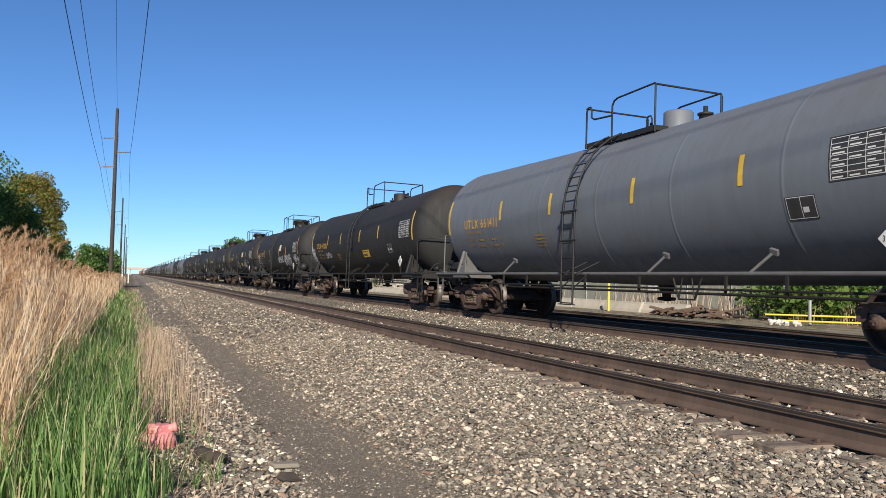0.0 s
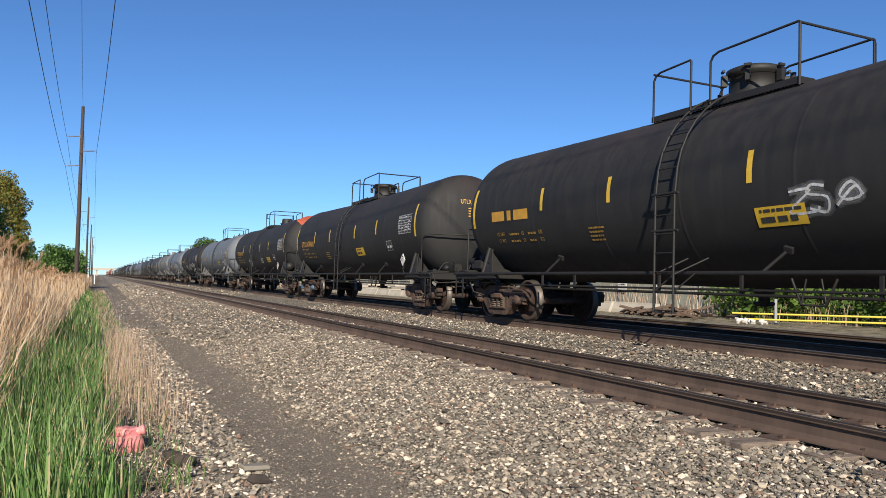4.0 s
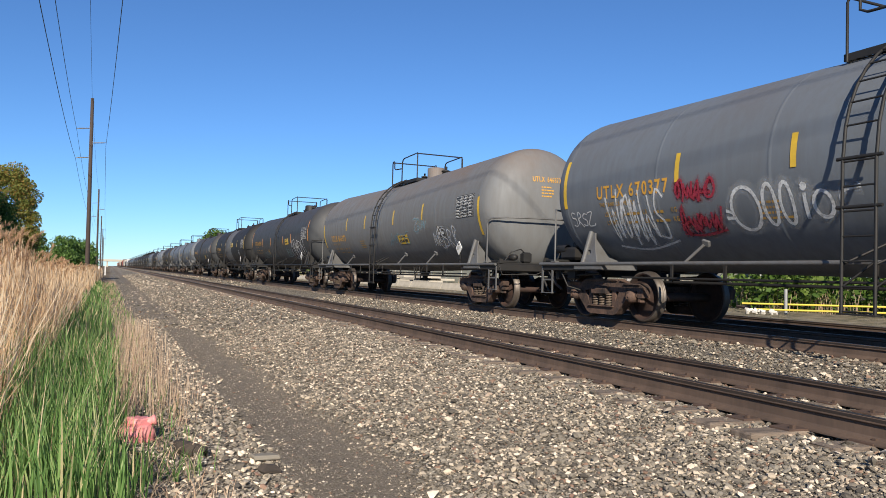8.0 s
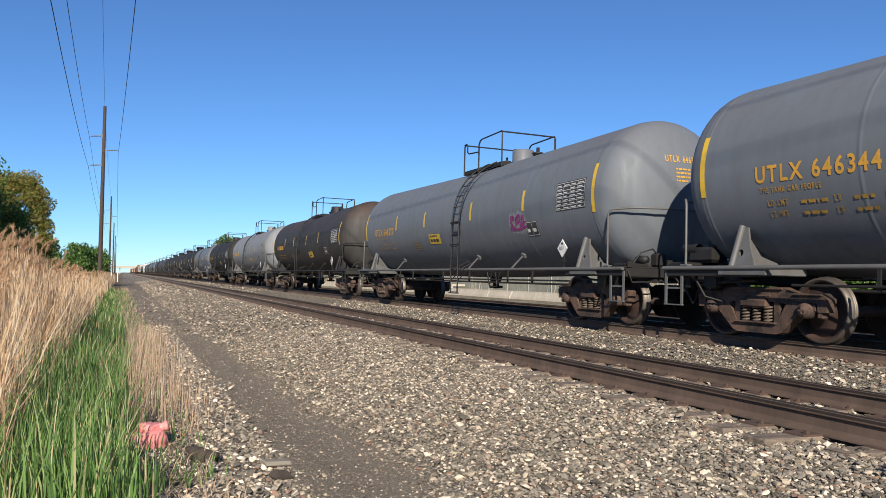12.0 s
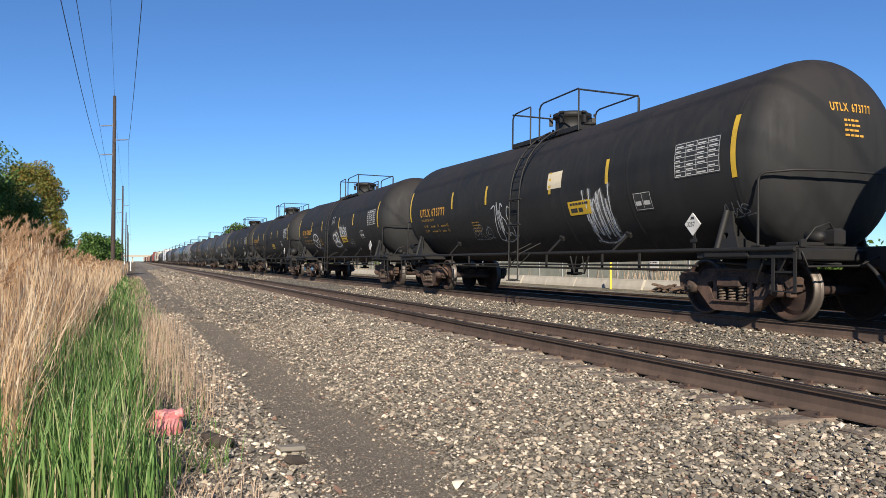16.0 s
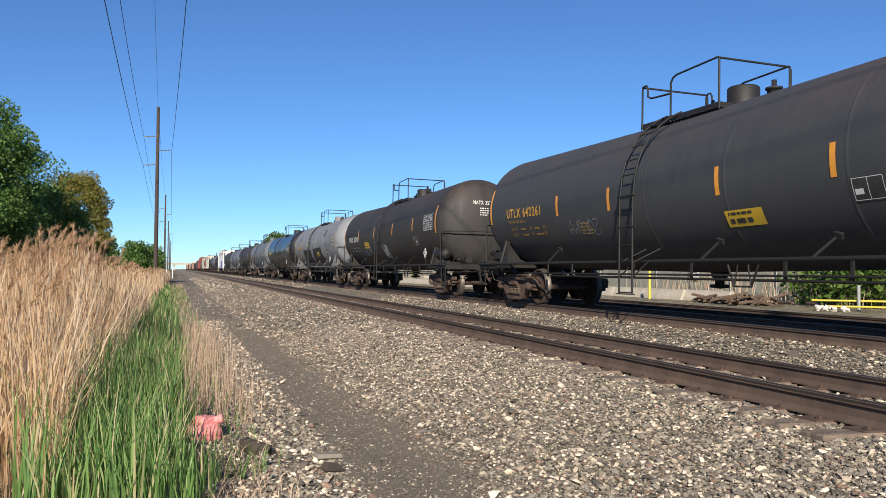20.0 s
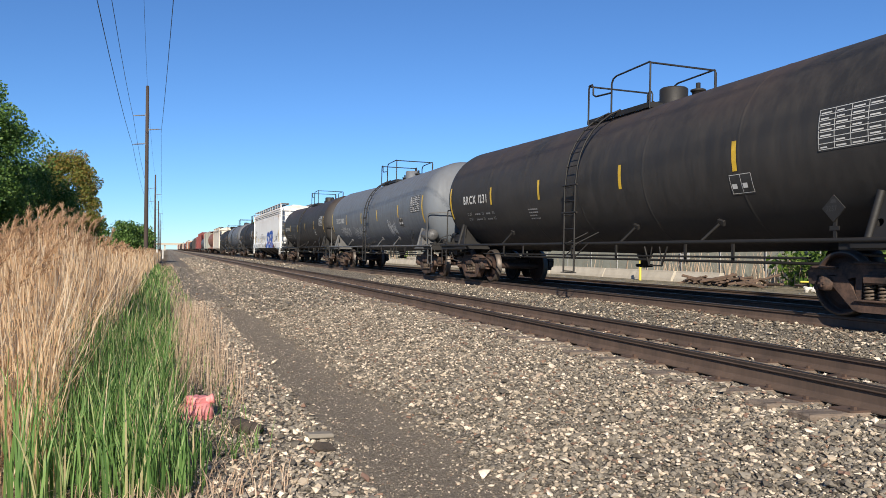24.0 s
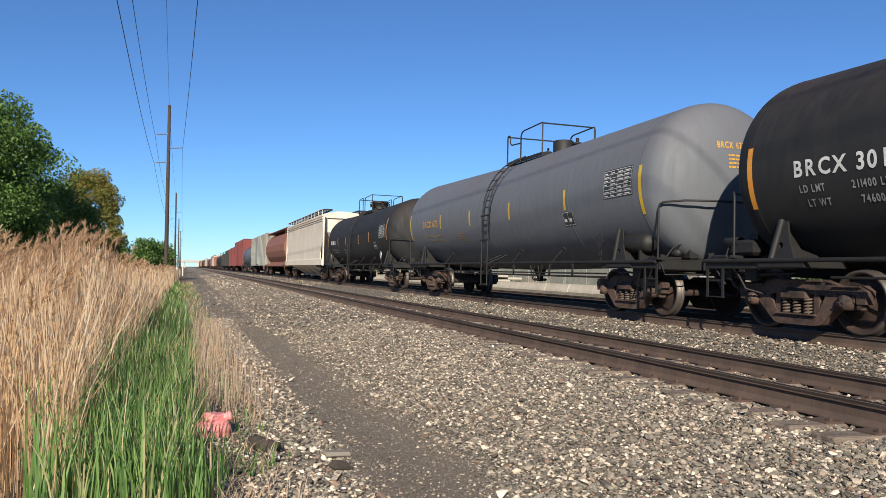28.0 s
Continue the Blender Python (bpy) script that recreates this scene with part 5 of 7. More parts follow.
# rear end of each car's tank along the line at the start, metres; paint; mark; extras; railing style; tape
CARS = [
    (1, 20.08, "grey", "UTLX 661411", (), 0, "y"),
    (2, 37.74, "black", "UTLX 645206", ("sign",), 0, "y"),
    (3, 55.78, "black", "UTLX 673739", ("panel",), 1, "o"),
    (4, 73.05, "black", "UTLX 673765", ("sign", "panel"), 1, "y"),
    (5, 91.4, "black", "", ("sign",), 1, "y"),
    (6, 109.5, "black", "", ("sign",), 1, "y"),
    (7, 127.50, "black", "UTLX 678860", ("sign",), 1, "y"),
    (8, 145.0, "black", "UTLX 644020", ("sign", "primer"), 0, "y"),
    (9, 163.25, "grey", "UTLX 645301", ("sign",), 0, "y"),
    (10, 181.6, "black", "UTLX 645205", ("sign",), 0, "o"),
    (11, 200.08, "grey", "UTLX 670377", ("sign",), 0, "y"),
    (12, 218.5, "rusty", "UTLX 646373", ("sign",), 0, "y"),
    (13, 236.05, "dark", "UTLX 643959", ("sign",), 0, "o"),
    (14, 254.2, "band", "UTLX 645304", ("sign",), 0, "y"),
    (15, 272.85, "dark", "UTLX 645470", ("sign",), 0, "o"),
    (16, 291.2, "grey", "UTLX 646344", ("sign",), 0, "y"),
    (17, 308.7, "grey", "UTLX 646377", ("sign",), 0, "y"),
    (18, 327.1, "soot", "", ("sign",), 0, "y"),
    (19, 345.2, "pale", "", ("sign",), 0, "y"),
    (20, 363.38, "black", "UTLX 671047", ("sign",), 0, "y"),
    (21, 380.95, "grey", "UTLX 671159", ("sign",), 0, "y"),
    (22, 399.0, "black", "UTLX 673777", ("sign", "panel"), 1, "y"),
    (23, 416.84, "black", "UTLX 678850", ("sign",), 1, "y"),
    (24, 434.63, "black", "UTLX 674528", ("sign",), 1, "y"),
    (25, 452.1, "black", "UTLX 674511", ("sign",), 1, "y"),
    (26, 470.01, "dark", "UTLX 645099", ("sign",), 0, "o"),
    (27, 487.42, "dark", "UTLX 642261", ("sign",), 0, "o"),
    (28, 506.8, "soot", "NATX 252433", ("sign",), 0, "o"),
    (29, 524.36, "pale", "UTLX 668623", ("sign",), 0, "y"),
    (30, 542.4, "gloss", "", (), 0, "y"),
    (31, 560.49, "grey", "UTLX 663927", (), 0, "o"),
    (32, 579.0, "soot", "BRCX 1231", (), 0, "y"),
    (33, 596.87, "grey", "BRCX 1182", (), 0, "y"),
    (34, 614.7, "soot", "BRCX 1308", (), 0, "y"),
    (36, 651.6, "black", "BRCX 3013", (), 1, "o"),
    (37, 669.5, "slate", "BRCX 673", (), 0, "y"),
    (38, 688.4, "black", "", (), 1, "o"),
]
EXT = {32: 0.42, 33: 0.25, 34: 0.33}
WHITE_MARK = (28, 32, 33, 34, 36, 38)
LADDER = {1: 0.65, 2: -0.28, 4: -0.6, 9: -1.2, 10: 0.28, 11: 0.7, 13: -0.75, 14: 0.54, 15: -0.55, 17: -1.2, 21: -0.35, 22: -0.42, 23: 0.1, 24: 0.05, 25: 0.05, 26: -0.18, 27: 0.28, 28: 0.1, 32: 0.0, 33: -0.2, 34: -0.35, 36: -0.3, 37: -0.35}
SAY = {"grey": "grey", "pale": "pale grey", "black": "black", "dark": "charcoal-grey", "soot": "sooty brown-black", "rusty": "grey rust-stained", "slate": "slate-grey",
       "band": "black and grey-banded", "gloss": "glossy black"}
ROLLING = []

for k, rear, paint, mark, extra, style, tape in CARS:
    spray = k in SCRAWLS
    words = f"{SAY[paint]} railway tank car with " + ("yellow" if tape == "y" else "orange") + " stripes" + (" and sprayed graffiti" if spray else " and top platform")
    if "primer" in extra:
        words = "black railway tank car with an orange-red primer patch"
    big = k == 37
    lu = LADDER.get(k, 0.1 if style == 1 else (0.3 if tape == "y" else 0.2))
    car = tank_car(k, paint, mark, extra, words, R=1.61 if big else (1.54 if style else 1.53), half=(7.8 if k == 37 else (7.1 if style else 7.27)) + EXT.get(k, 0.0), zc=2.49 if big else (2.385 if style else 2.39), style=style, lit="w" if k in WHITE_MARK else tape, lu=lu, ext=EXT.get(k, 0.0))
    ROLLING.append((car, rear - (7.6 if style else 7.7) - EXT.get(k, 0.0)))


def travelled(t):
    """Metres that the train has gone at t seconds."""
    f = t / 28
    return 640.773 * f + 66.192 * f * f - 65.364 * f ** 3


def motions():
    for car, start in ROLLING:
        walk(car, [(t, pose(TRACK_X, start - travelled(t), TRACK_Z, 0, LEAN, 0)) for t in [1.0 * i for i in range(29)]])


# ---- covered hopper cars and box cars ----
def flat(x):
    return lambda u, v: (x, u, v)


def hopper_car(paint, half, eave, label, near, iron, mark=None):
    """A covered hopper: upright ribbed sides with a proud sill, sloped end sheets, outlet hoppers, a roof with walkways."""
    car = new("hopper_car")
    tagged(car, label, "hopper car", "cars of the train")
    P = PAINT[paint]
    key = f"{half}:{eave}"
    x = 1.50

    def sides():
        b = Build()
        lip = half - 0.36
        for s in (-1, 1):
            o = [(-lip, eave), (lip, eave), (lip + 0.06, eave - 0.6), (lip + 0.06, 2.95), (half - 1.19, 1.9), (half - 1.10, 1.45), (-(half - 1.10), 1.45), (-(half - 1.19), 1.9), (-(lip + 0.06), 2.95), (-(lip + 0.06), eave - 0.6)]
            b.plate(o, 0.05, "x", s * (x - 0.03))
        return b

    part("side_wall", shared(f"hop_side:{key}", sides), P, car)
    part("roof", shared(f"hop_roof:{key}", lambda: Build().plate([(-x - 0.02, eave - 0.22), (-x - 0.04, eave - 0.06), (-x - 0.0, eave + 0.02), (-1.0, eave + 0.14), (0, eave + 0.24), (1.0, eave + 0.14), (x, eave + 0.02), (x + 0.04, eave - 0.06), (x + 0.02, eave - 0.22)], 2 * half - 1.0, "y")), P, car)
    for s in (-1, 1):
        part("sill", shared(f"hop_sill:{key}", lambda: Build().box((0, 0, 1.235), (0.10, 2 * half - 0.1, 0.43), None, 0.02)), P, car, at=pose(s * (x + 0.02), 0, 0))
        part("eave_rib", shared(f"hop_rib:{key}", lambda: Build().box((0, 0, eave - 0.26), (0.05, 2 * half - 0.8, 0.06), None, 0.012).box((0.0, 0, eave - 0.12), (0.07, 2 * half - 0.8, 0.05), None, 0.012).box((0.0, 0, eave - 0.40), (0.03, 2 * half - 0.8, 0.05), None, 0.01)), P, car, at=pose(s * (x + 0.02), 0, 0))
        # sloped end sheet and its upright end
        def sheet():
            b = Build()
            o = [(-x + 0.05, eave), (x - 0.05, eave)]
            b.add([(-x + 0.06, half - 0.6, eave), (x - 0.06, half - 0.6, eave), (x - 0.06, half - 0.7, eave - 1.15), (-x + 0.06, half - 0.7, eave - 1.15), (x - 0.06, half - 3.0, 1.1), (-x + 0.06, half - 3.0, 1.1)], [(0, 1, 2, 3), (3, 2, 4, 5)])
            return b
        part("end_sheet", shared(f"hop_end:{key}", sheet), P, car, at=pose(0, 0, 0, 0, 0, 0 if s > 0 else 180))
        part("end_sill", shared("end_sill:0", lambda: end_sill(0, 0, 0)), iron if near else IRON_BLACK, car, at=pose(0, s * (half - 1.25), 0, 0, 0, 0 if s > 0 else 180))
        part("coupler", shared("coupler:0", coupler), TRUCK_IRON, car, at=pose(0, s * (half - 0.75), 0, 0, 0, 0 if s > 0 else 180))
        truck(car, s * (half - 2.35), TRUCK_IRON, TRUCK_IRON) if near else plain_truck(car, s * (half - 2.35))
        for sx in (-1, 1):
            part("end_post", shared(f"hop_post:{key}", lambda: Build().box((0, 0, (eave + 1.0) / 2), (0.09, 0.11, eave - 1.0), None, 0.01)), P, car, at=pose(sx * (x - 0.03), s * (half - 0.12), 0))
            if near:
                def steps():
                    b = Build()
                    for q in (0.0, 0.52):
                        b.box((0, q, (eave + 0.5) / 2), (0.035, 0.06, eave - 0.5), None, 0.006)
                    for i in range(10):
                        b.tube([(0, 0, 0.55 + 0.38 * i), (0, 0.52, 0.55 + 0.38 * i)], 0.014, 5)
                    return b
                part("corner_handrail", shared("hop_corner:0", lambda: Build().tube([(0, 0, eave - 0.9), (0, 0, eave + 0.12), (0, 0.06, eave + 0.20), (0, 0.42, eave + 0.40)], 0.022, 6)), P, car, at=pose(sx * 1.50, s * (half - 0.06), 0, 0, 0, 0 if s < 0 else 180))
                part("ladder", shared(f"hop_ladder:{key}", steps), P, car, at=pose(sx * (x + 0.03), s * (half - 0.12) - (0.0 if s < 0 else 0.52), 0))
                def rungs():
                    b = Build()
                    for i in range(9):
                        b.tube([(0, 0, 0.75 + 0.40 * i), (0.62, 0, 0.75 + 0.40 * i)], 0.016, 5)
                    return b.box((0.62, 0, eave * 0.5 + 0.4), (0.06, 0.035, eave - 1.0), None, 0.006)
                part("end_ladder", shared(f"hop_rungs:{key}", rungs), P, car, at=pose(sx * (x - 0.03), s * (half - 0.04), 0, 0, 0, 0 if sx < 0 else 180))
                part("brace", shared(f"hop_brace:{key}", lambda: Build().tube([(0, 0, 1.1), (0, -1.4, 2.6)], 0.04, 6)), P, car, at=pose(sx * 0.8, s * (half - 0.4), 0) if s > 0 else pose(sx * 0.8, s * (half - 0.4), 0, 0, 0, 180))
    if near:
        tank = Build().lathe([(0.002, -0.42), (0.15, -0.39), (0.19, -0.30), (0.19, 0.30), (0.15, 0.39), (0.002, 0.42)], 18, "y", (0, 0, 1.72)).lathe([(0.205, -0.03), (0.205, 0.03)], 18, "y", (0, 0, 1.72)).box((0, 0.2, 1.48), (0.2, 0.05, 0.2)).box((0, -0.2, 1.48), (0.2, 0.05, 0.2))
        part("air_reservoir", tank, P, car, at=pose(-1.15, -half + 0.72, 0))
    # outlet hoppers
    n = 4
    for i in range(n):
        y = (i - (n - 1) / 2) * (2 * half - 7.0) / n * 1.12
        def bay():
            b = Build()
            a, c = 1.40, 0.32
            t, l = (2 * half - 7.0) / n * 0.56, 0.42
            b.add([(-a, -t, 1.02), (a, -t, 1.02), (a, t, 1.02), (-a, t, 1.02), (-c, -l, 0.36), (c, -l, 0.36), (c, l, 0.36), (-c, l, 0.36)], [(0, 1, 5, 4), (1, 2, 6, 5), (2, 3, 7, 6), (3, 0, 4, 7), (4, 5, 6, 7)])
            b.box((0, 0, 0.32), (0.9, 0.9, 0.10), None, 0.02)
            return b
        part("outlet_hopper", shared(f"hop_bay:{key}", bay), P if not near else IRON_BLACK, car, at=pose(0, y, 0))
    for s in (-1, 1):
        part("running_board", shared(f"hop_board:{key}", lambda: grating(-0.30, 0.30, -half + 0.5, half - 0.5, eave + 0.36)), IRON_GREY if near else IRON_BLACK, car, at=pose(s * 1.15, 0, 0))
        for i in range(12):
            part("board_support", shared(f"hop_support:{eave}", lambda: Build().box((0, 0, eave + 0.21), (0.03, 0.09, 0.34), None, 0.008).box((0.26, 0, eave + 0.335), (0.52, 0.04, 0.03), None, 0.008)), P, car, at=pose(s * 1.46, -half + 0.9 + (2 * half - 1.8) * i / 11, 0, 0, 0, 0 if s < 0 else 180))
        part("board_edge", shared(f"hop_edge:{key}", lambda: Build().box((0, 0, eave + 0.365), (0.025, 2 * half - 1.0, 0.035), None, 0.006)), P, car, at=pose(s * 1.462, 0, 0))
    for i in range(5):
        part("hatch", shared(f"hop_hatch:{eave}", lambda: Build().box((0, 0, eave + 0.33), (0.6, 2.2, 0.12), None, 0.03)), P, car, at=pose(0, (i - 2) * (2 * half - 4) / 5, 0))
    return car


def plain_truck(car, y):
    t = part("truck", shared("truck:bolster", bolster), TRUCK_IRON, car, at=pose(0, y, 0))
    for sx in (-1, 1):
        part("side_frame", shared("side_frame:0", side_frame), TRUCK_IRON, t, at=pose(sx * 1.0, 0, 0, 0, 0, 0 if sx < 0 else 180))
        for sy in (-1, 1):
            part("wheel", shared("wheel:0", wheel_profile), WHEEL_IRON, t, at=pose(sx * 0.7525, sy * 0.89, 0.457, 0, 0, 180 if sx < 0 else 0))


def box_car(paint, half, high, label, name="box_car", door=True, round_side=False):
    car = new(name)
    tagged(car, label, name.replace("_", " "), "cars of the train")
    P = PAINT[paint]
    if round_side:
        prof = [(-1.1, 1.0)] + [(-1.53 * math.cos(a), 2.75 + 1.75 * math.sin(a)) for a in [math.radians(-50 + 20 * i) for i in range(8)]]
        prof += [(-px, pz) for px, pz in prof[::-1]]
        part("body", Build().plate(prof, 2 * half - 2.2, "y"), P, car)
        part("sill", Build().box((0, 0, 1.05), (2.9, 2 * half - 0.2, 0.22), None, 0.03), P, car)
    else:
        part("body", Build().box((0, 0, (high + 1.0) / 2), (2.96, 2 * half - 0.6, high - 1.0), None, 0.05), P, car)
    part("roof", Build().box((0, 0, high + 0.05), (2.5, 2 * half - 0.7, 0.14), None, 0.05), P, car)
    if not round_side:
        for s in (-1, 1):
            for i in range(12):
                part("side_post", shared(f"side_post:{high}", lambda: Build().box((0, 0, (high + 1.0) / 2), (0.07, 0.12, high - 1.1), None, 0.01)), P, car, at=pose(s * 1.5, -half + 0.6 + (2 * half - 1.2) * i / 11, 0))
    if door:
        part("door", Build().box((-1.54, 0, (high + 1.0) / 2), (0.08, 3.0, high - 1.4), None, 0.02), P, car)
    for s in (-1, 1):
        part("end_sill", shared("end_sill:0", lambda: end_sill(0, 0, 0)), IRON_BLACK, car, at=pose(0, s * (half - 1.25), 0, 0, 0, 0 if s > 0 else 180))
        part("coupler", shared("coupler:0", coupler), TRUCK_IRON, car, at=pose(0, s * (half - 0.75), 0, 0, 0, 0 if s > 0 else 180))
        plain_truck(car, s * (half - 2.2))
        part("end_ladder", shared(f"end_ladder:{high}", lambda: Build().tube([(-0.2, 0, 0.6), (-0.2, 0, high)], 0.02, 5).tube([(0.2, 0, 0.6), (0.2, 0, high)], 0.02, 5)), P, car, at=pose(-1.3, s * (half - 0.25), 0))
    return car


white = hopper_car("white", 9.62, 4.18, "white covered hopper car with bright blue graffiti", True, IRON_WHITE)
ROLLING.append((white, 625.65))
wx = flat(-1.5085)
wr = random.Random(35)
b = Build()
write(b, wx, "EQUX", 7.98, 2.46, 0.20, 0.95), write(b, wx, "621166", 8.0, 2.07, 0.20, 0.92)
write(b, wx, "LD LMT", 7.95, 1.80, 0.075, 0.8), bars(b, wx, 7.45, 1.80, wr, 1, 0.5, 0.06, 0.1), write(b, wx, "LT WT", 7.95, 1.66, 0.075, 0.8), bars(b, wx, 7.45, 1.66, wr, 1, 0.5, 0.06, 0.1)
write(b, wx, "C", 6.56, 2.34, 0.10, 0.9), bars(b, wx, 1.0, 1.90, wr, 4, 0.62, 0.035, 0.085)
write(b, wx, "EXW", -7.38, 2.17, 0.07, 0.8), bars(b, wx, -7.68, 2.17, wr, 1, 0.40, 0.05, 0.1), write(b, wx, "EW", -7.38, 2.05, 0.07, 0.8), bars(b, wx, -7.68, 2.05, wr, 1, 0.38, 0.05, 0.1)
write(b, wx, "CU FT 8224", -7.38, 1.93, 0.07, 0.8)
tagged(part("lettering", b, LETTER_K, white, "black stencilled car number and weights"), kind="stuff")
b = Build()
for lo, hi, left, right in ((2.28, 2.30, 6.68, 6.38), (2.55, 2.57, 6.68, 6.38), (2.28, 2.57, 6.68, 6.66), (2.28, 2.57, 6.40, 6.38)):
    b.add([wx(left, lo), wx(right, lo), wx(right, hi), wx(left, hi)], [(0, 1, 2, 3)])
part("stencil_frame", b, LETTER_K, white)
panel = part("inspection_panel", Build().box((-1.508, -6.93, 1.82), (0.004, 0.48, 0.36)), LETTER_K, white, "small black stencilled inspection panel")
b = bars(bars(Build(), flat(-1.512), -6.73, 1.91, wr, 2, 0.16, 0.022, 0.05), flat(-1.512), -6.97, 1.91, wr, 2, 0.14, 0.022, 0.05)
part("panel_text", bars(b, flat(-1.512), -6.73, 1.68, wr, 1, 0.36, 0.022, 0.05), LETTER_W, panel)
for u, lo, hi in ((8.38, 1.52, 2.42), (5.75, 1.52, 1.98), (3.05, 1.52, 1.98), (-0.14, 1.52, 1.98), (-5.40, 1.52, 1.98), (-8.19, 1.50, 2.42)):
    part("reflector_stripe", Build().box((-1.508, u, (lo + hi) / 2), (0.004, 0.095, hi - lo)), YELLOW, white, "upright reflective stripe")


def hopper_skin(u, v, off):
    """A place on the side: its wall, the proud sill below, and the small slope between them."""
    proud = min(max((1.56 - v) / 0.10, 0.0), 1.0)
    return (-1.507 - 0.064 * proud - off, u, v)


def fat(b, place, pts, w):
    """A thick painted stroke along 2D points, cut into short pieces."""
    fine = []
    for (x0, y0), (x1, y1) in zip(pts, pts[1:]):
        n = max(1, int(math.hypot(x1 - x0, y1 - y0) / 0.05))
        fine += [(x0 + (x1 - x0) * i / n, y0 + (y1 - y0) * i / n) for i in range(n)]
    fine.append(pts[-1])
    rows, k = [], 9
    for i, (x, y) in enumerate(fine):
        (x0, y0), (x1, y1) = fine[max(i - 1, 0)], fine[min(i + 1, len(fine) - 1)]
        d = math.hypot(x1 - x0, y1 - y0) or 1
        rows += [place(x - (y1 - y0) / d * w * q, y + (x1 - x0) / d * w * q) for q in [j / (k - 1) - 0.5 for j in range(k)]]
    return b.add(rows, [(i * k + j, i * k + j + 1, (i + 1) * k + j + 1, (i + 1) * k + j) for i in range(len(fine) - 1) for j in range(k - 1)])


def painted(name, strokes, colour, label):
    b = Build()
    for i, (w, pts) in enumerate(strokes):
        fat(b, lambda u, v: hopper_skin(u, v, 0.004 + 0.0009 * i), pts, w)
    return tagged(part(name, b, colour, white, label), kind="stuff")


# four heavy block letters and a full stop, from the wall down over the sill
BLOCK = [
    (0.34, [(-1.95, 2.02), (-1.88, 2.20), (-1.45, 2.28), (-1.02, 2.10), (-1.00, 1.86), (-1.38, 1.72), (-1.80, 1.58), (-1.92, 1.36), (-1.70, 1.19), (-1.20, 1.18), (-0.94, 1.28)]),
    (0.46, [(-2.46, 2.36), (-2.46, 1.04)]),
    (0.42, [(-3.04, 2.44), (-3.04, 1.04)]), (0.27, [(-3.1, 2.30), (-3.64, 2.33)]), (0.26, [(-3.1, 1.76), (-3.54, 1.78)]), (0.27, [(-3.1, 1.19), (-3.66, 1.18)]),
    (0.44, [(-3.98, 2.48), (-3.98, 1.04)]), (0.30, [(-4.0, 2.34), (-4.40, 2.36), (-4.72, 2.20), (-4.70, 1.94), (-4.40, 1.76), (-4.1, 1.74)]), (0.34, [(-4.32, 1.78), (-4.60, 1.45), (-4.82, 1.04)]),
    (0.50, [(-5.33, 1.46), (-5.33, 1.04)]),
]
painted("graffiti", BLOCK, SPRAY["blue"], "large bright blue block letters")
BLOTS = [(0.5, [(0.06, 1.05), (-0.12, 1.20)]), (0.34, [(-0.18, 1.20), (-0.40, 1.42)]), (0.30, [(-0.5, 1.06), (-0.62, 1.24)]), (0.26, [(-2.08, 2.14), (-2.10, 2.42)]), (0.13, [(-3.76, 2.20), (-3.74, 2.55)]), (0.12, [(-4.96, 2.34), (-5.0, 2.44)]),
         (0.36, [(-5.78, 1.05), (-5.82, 1.36)]), (0.5, [(-6.15, 1.04), (-6.18, 1.22)]), (0.22, [(-6.20, 1.50), (-6.22, 1.66)]), (0.34, [(-6.46, 1.04), (-6.52, 1.16)])]
painted("graffiti_blots", BLOTS, SPRAY["black"], "black sprayed blots beside the letters")
b = Build()
for i in range(26):
    u, v, s = -0.2 - 6.6 * wr.random(), 1.12 + 0.75 * wr.random(), wr.uniform(0.025, 0.085)
    b.add([hopper_skin(u + s * math.cos(a), v + s * math.sin(a), 0.016) for a in [j * math.pi / 4 for j in range(8)]], [tuple(range(8))])
tagged(part("graffiti_dots", b, SPRAY["red"], white, "red sprayed dots"), kind="stuff")
# four black outlined loops that stand side by side
arch = lambda u, w, top, foot: [(u + w, foot)] + [(u + w * math.cos(a), top - w * 0.9 + w * 0.9 * math.sin(a)) for a in [math.pi * i / 8 for i in range(9)]] + [(u - w, foot)]
OUTLINE = [(0.032, [(4.06, 1.30), (3.88, 1.52)] + ring_line(3.62, 1.86, 0.32, 0.30)[2:12]), (0.032, arch(3.08, 0.36, 2.30, 1.66)), (0.032, arch(2.62, 0.26, 2.32, 1.50)), (0.032, arch(2.16, 0.26, 2.30, 1.34)),
           (0.03, [(4.06, 1.30), (3.92, 1.20), (3.86, 1.05)]), (0.03, [(3.5, 1.54), (3.42, 1.20), (3.46, 1.04)]), (0.03, [(3.15, 1.04), (3.08, 1.40), (2.85, 1.52), (2.70, 1.40)]), (0.03, [(2.72, 1.04), (2.60, 1.45), (2.36, 1.40)]), (0.03, [(2.05, 1.04), (1.95, 1.36), (1.84, 1.30)])]
painted("graffiti_outline", OUTLINE, SPRAY["black"], "black outlined swollen shapes")


def scrawled(words, colour, label):
    lines = []
    for text, u0, u1, lo, hi in words:
        lines += [(0.028, line) for line in pen_paths(text, u0, u1, lo, hi, wr, 0.05)]
    painted("graffiti_words", lines, SPRAY[colour], label)


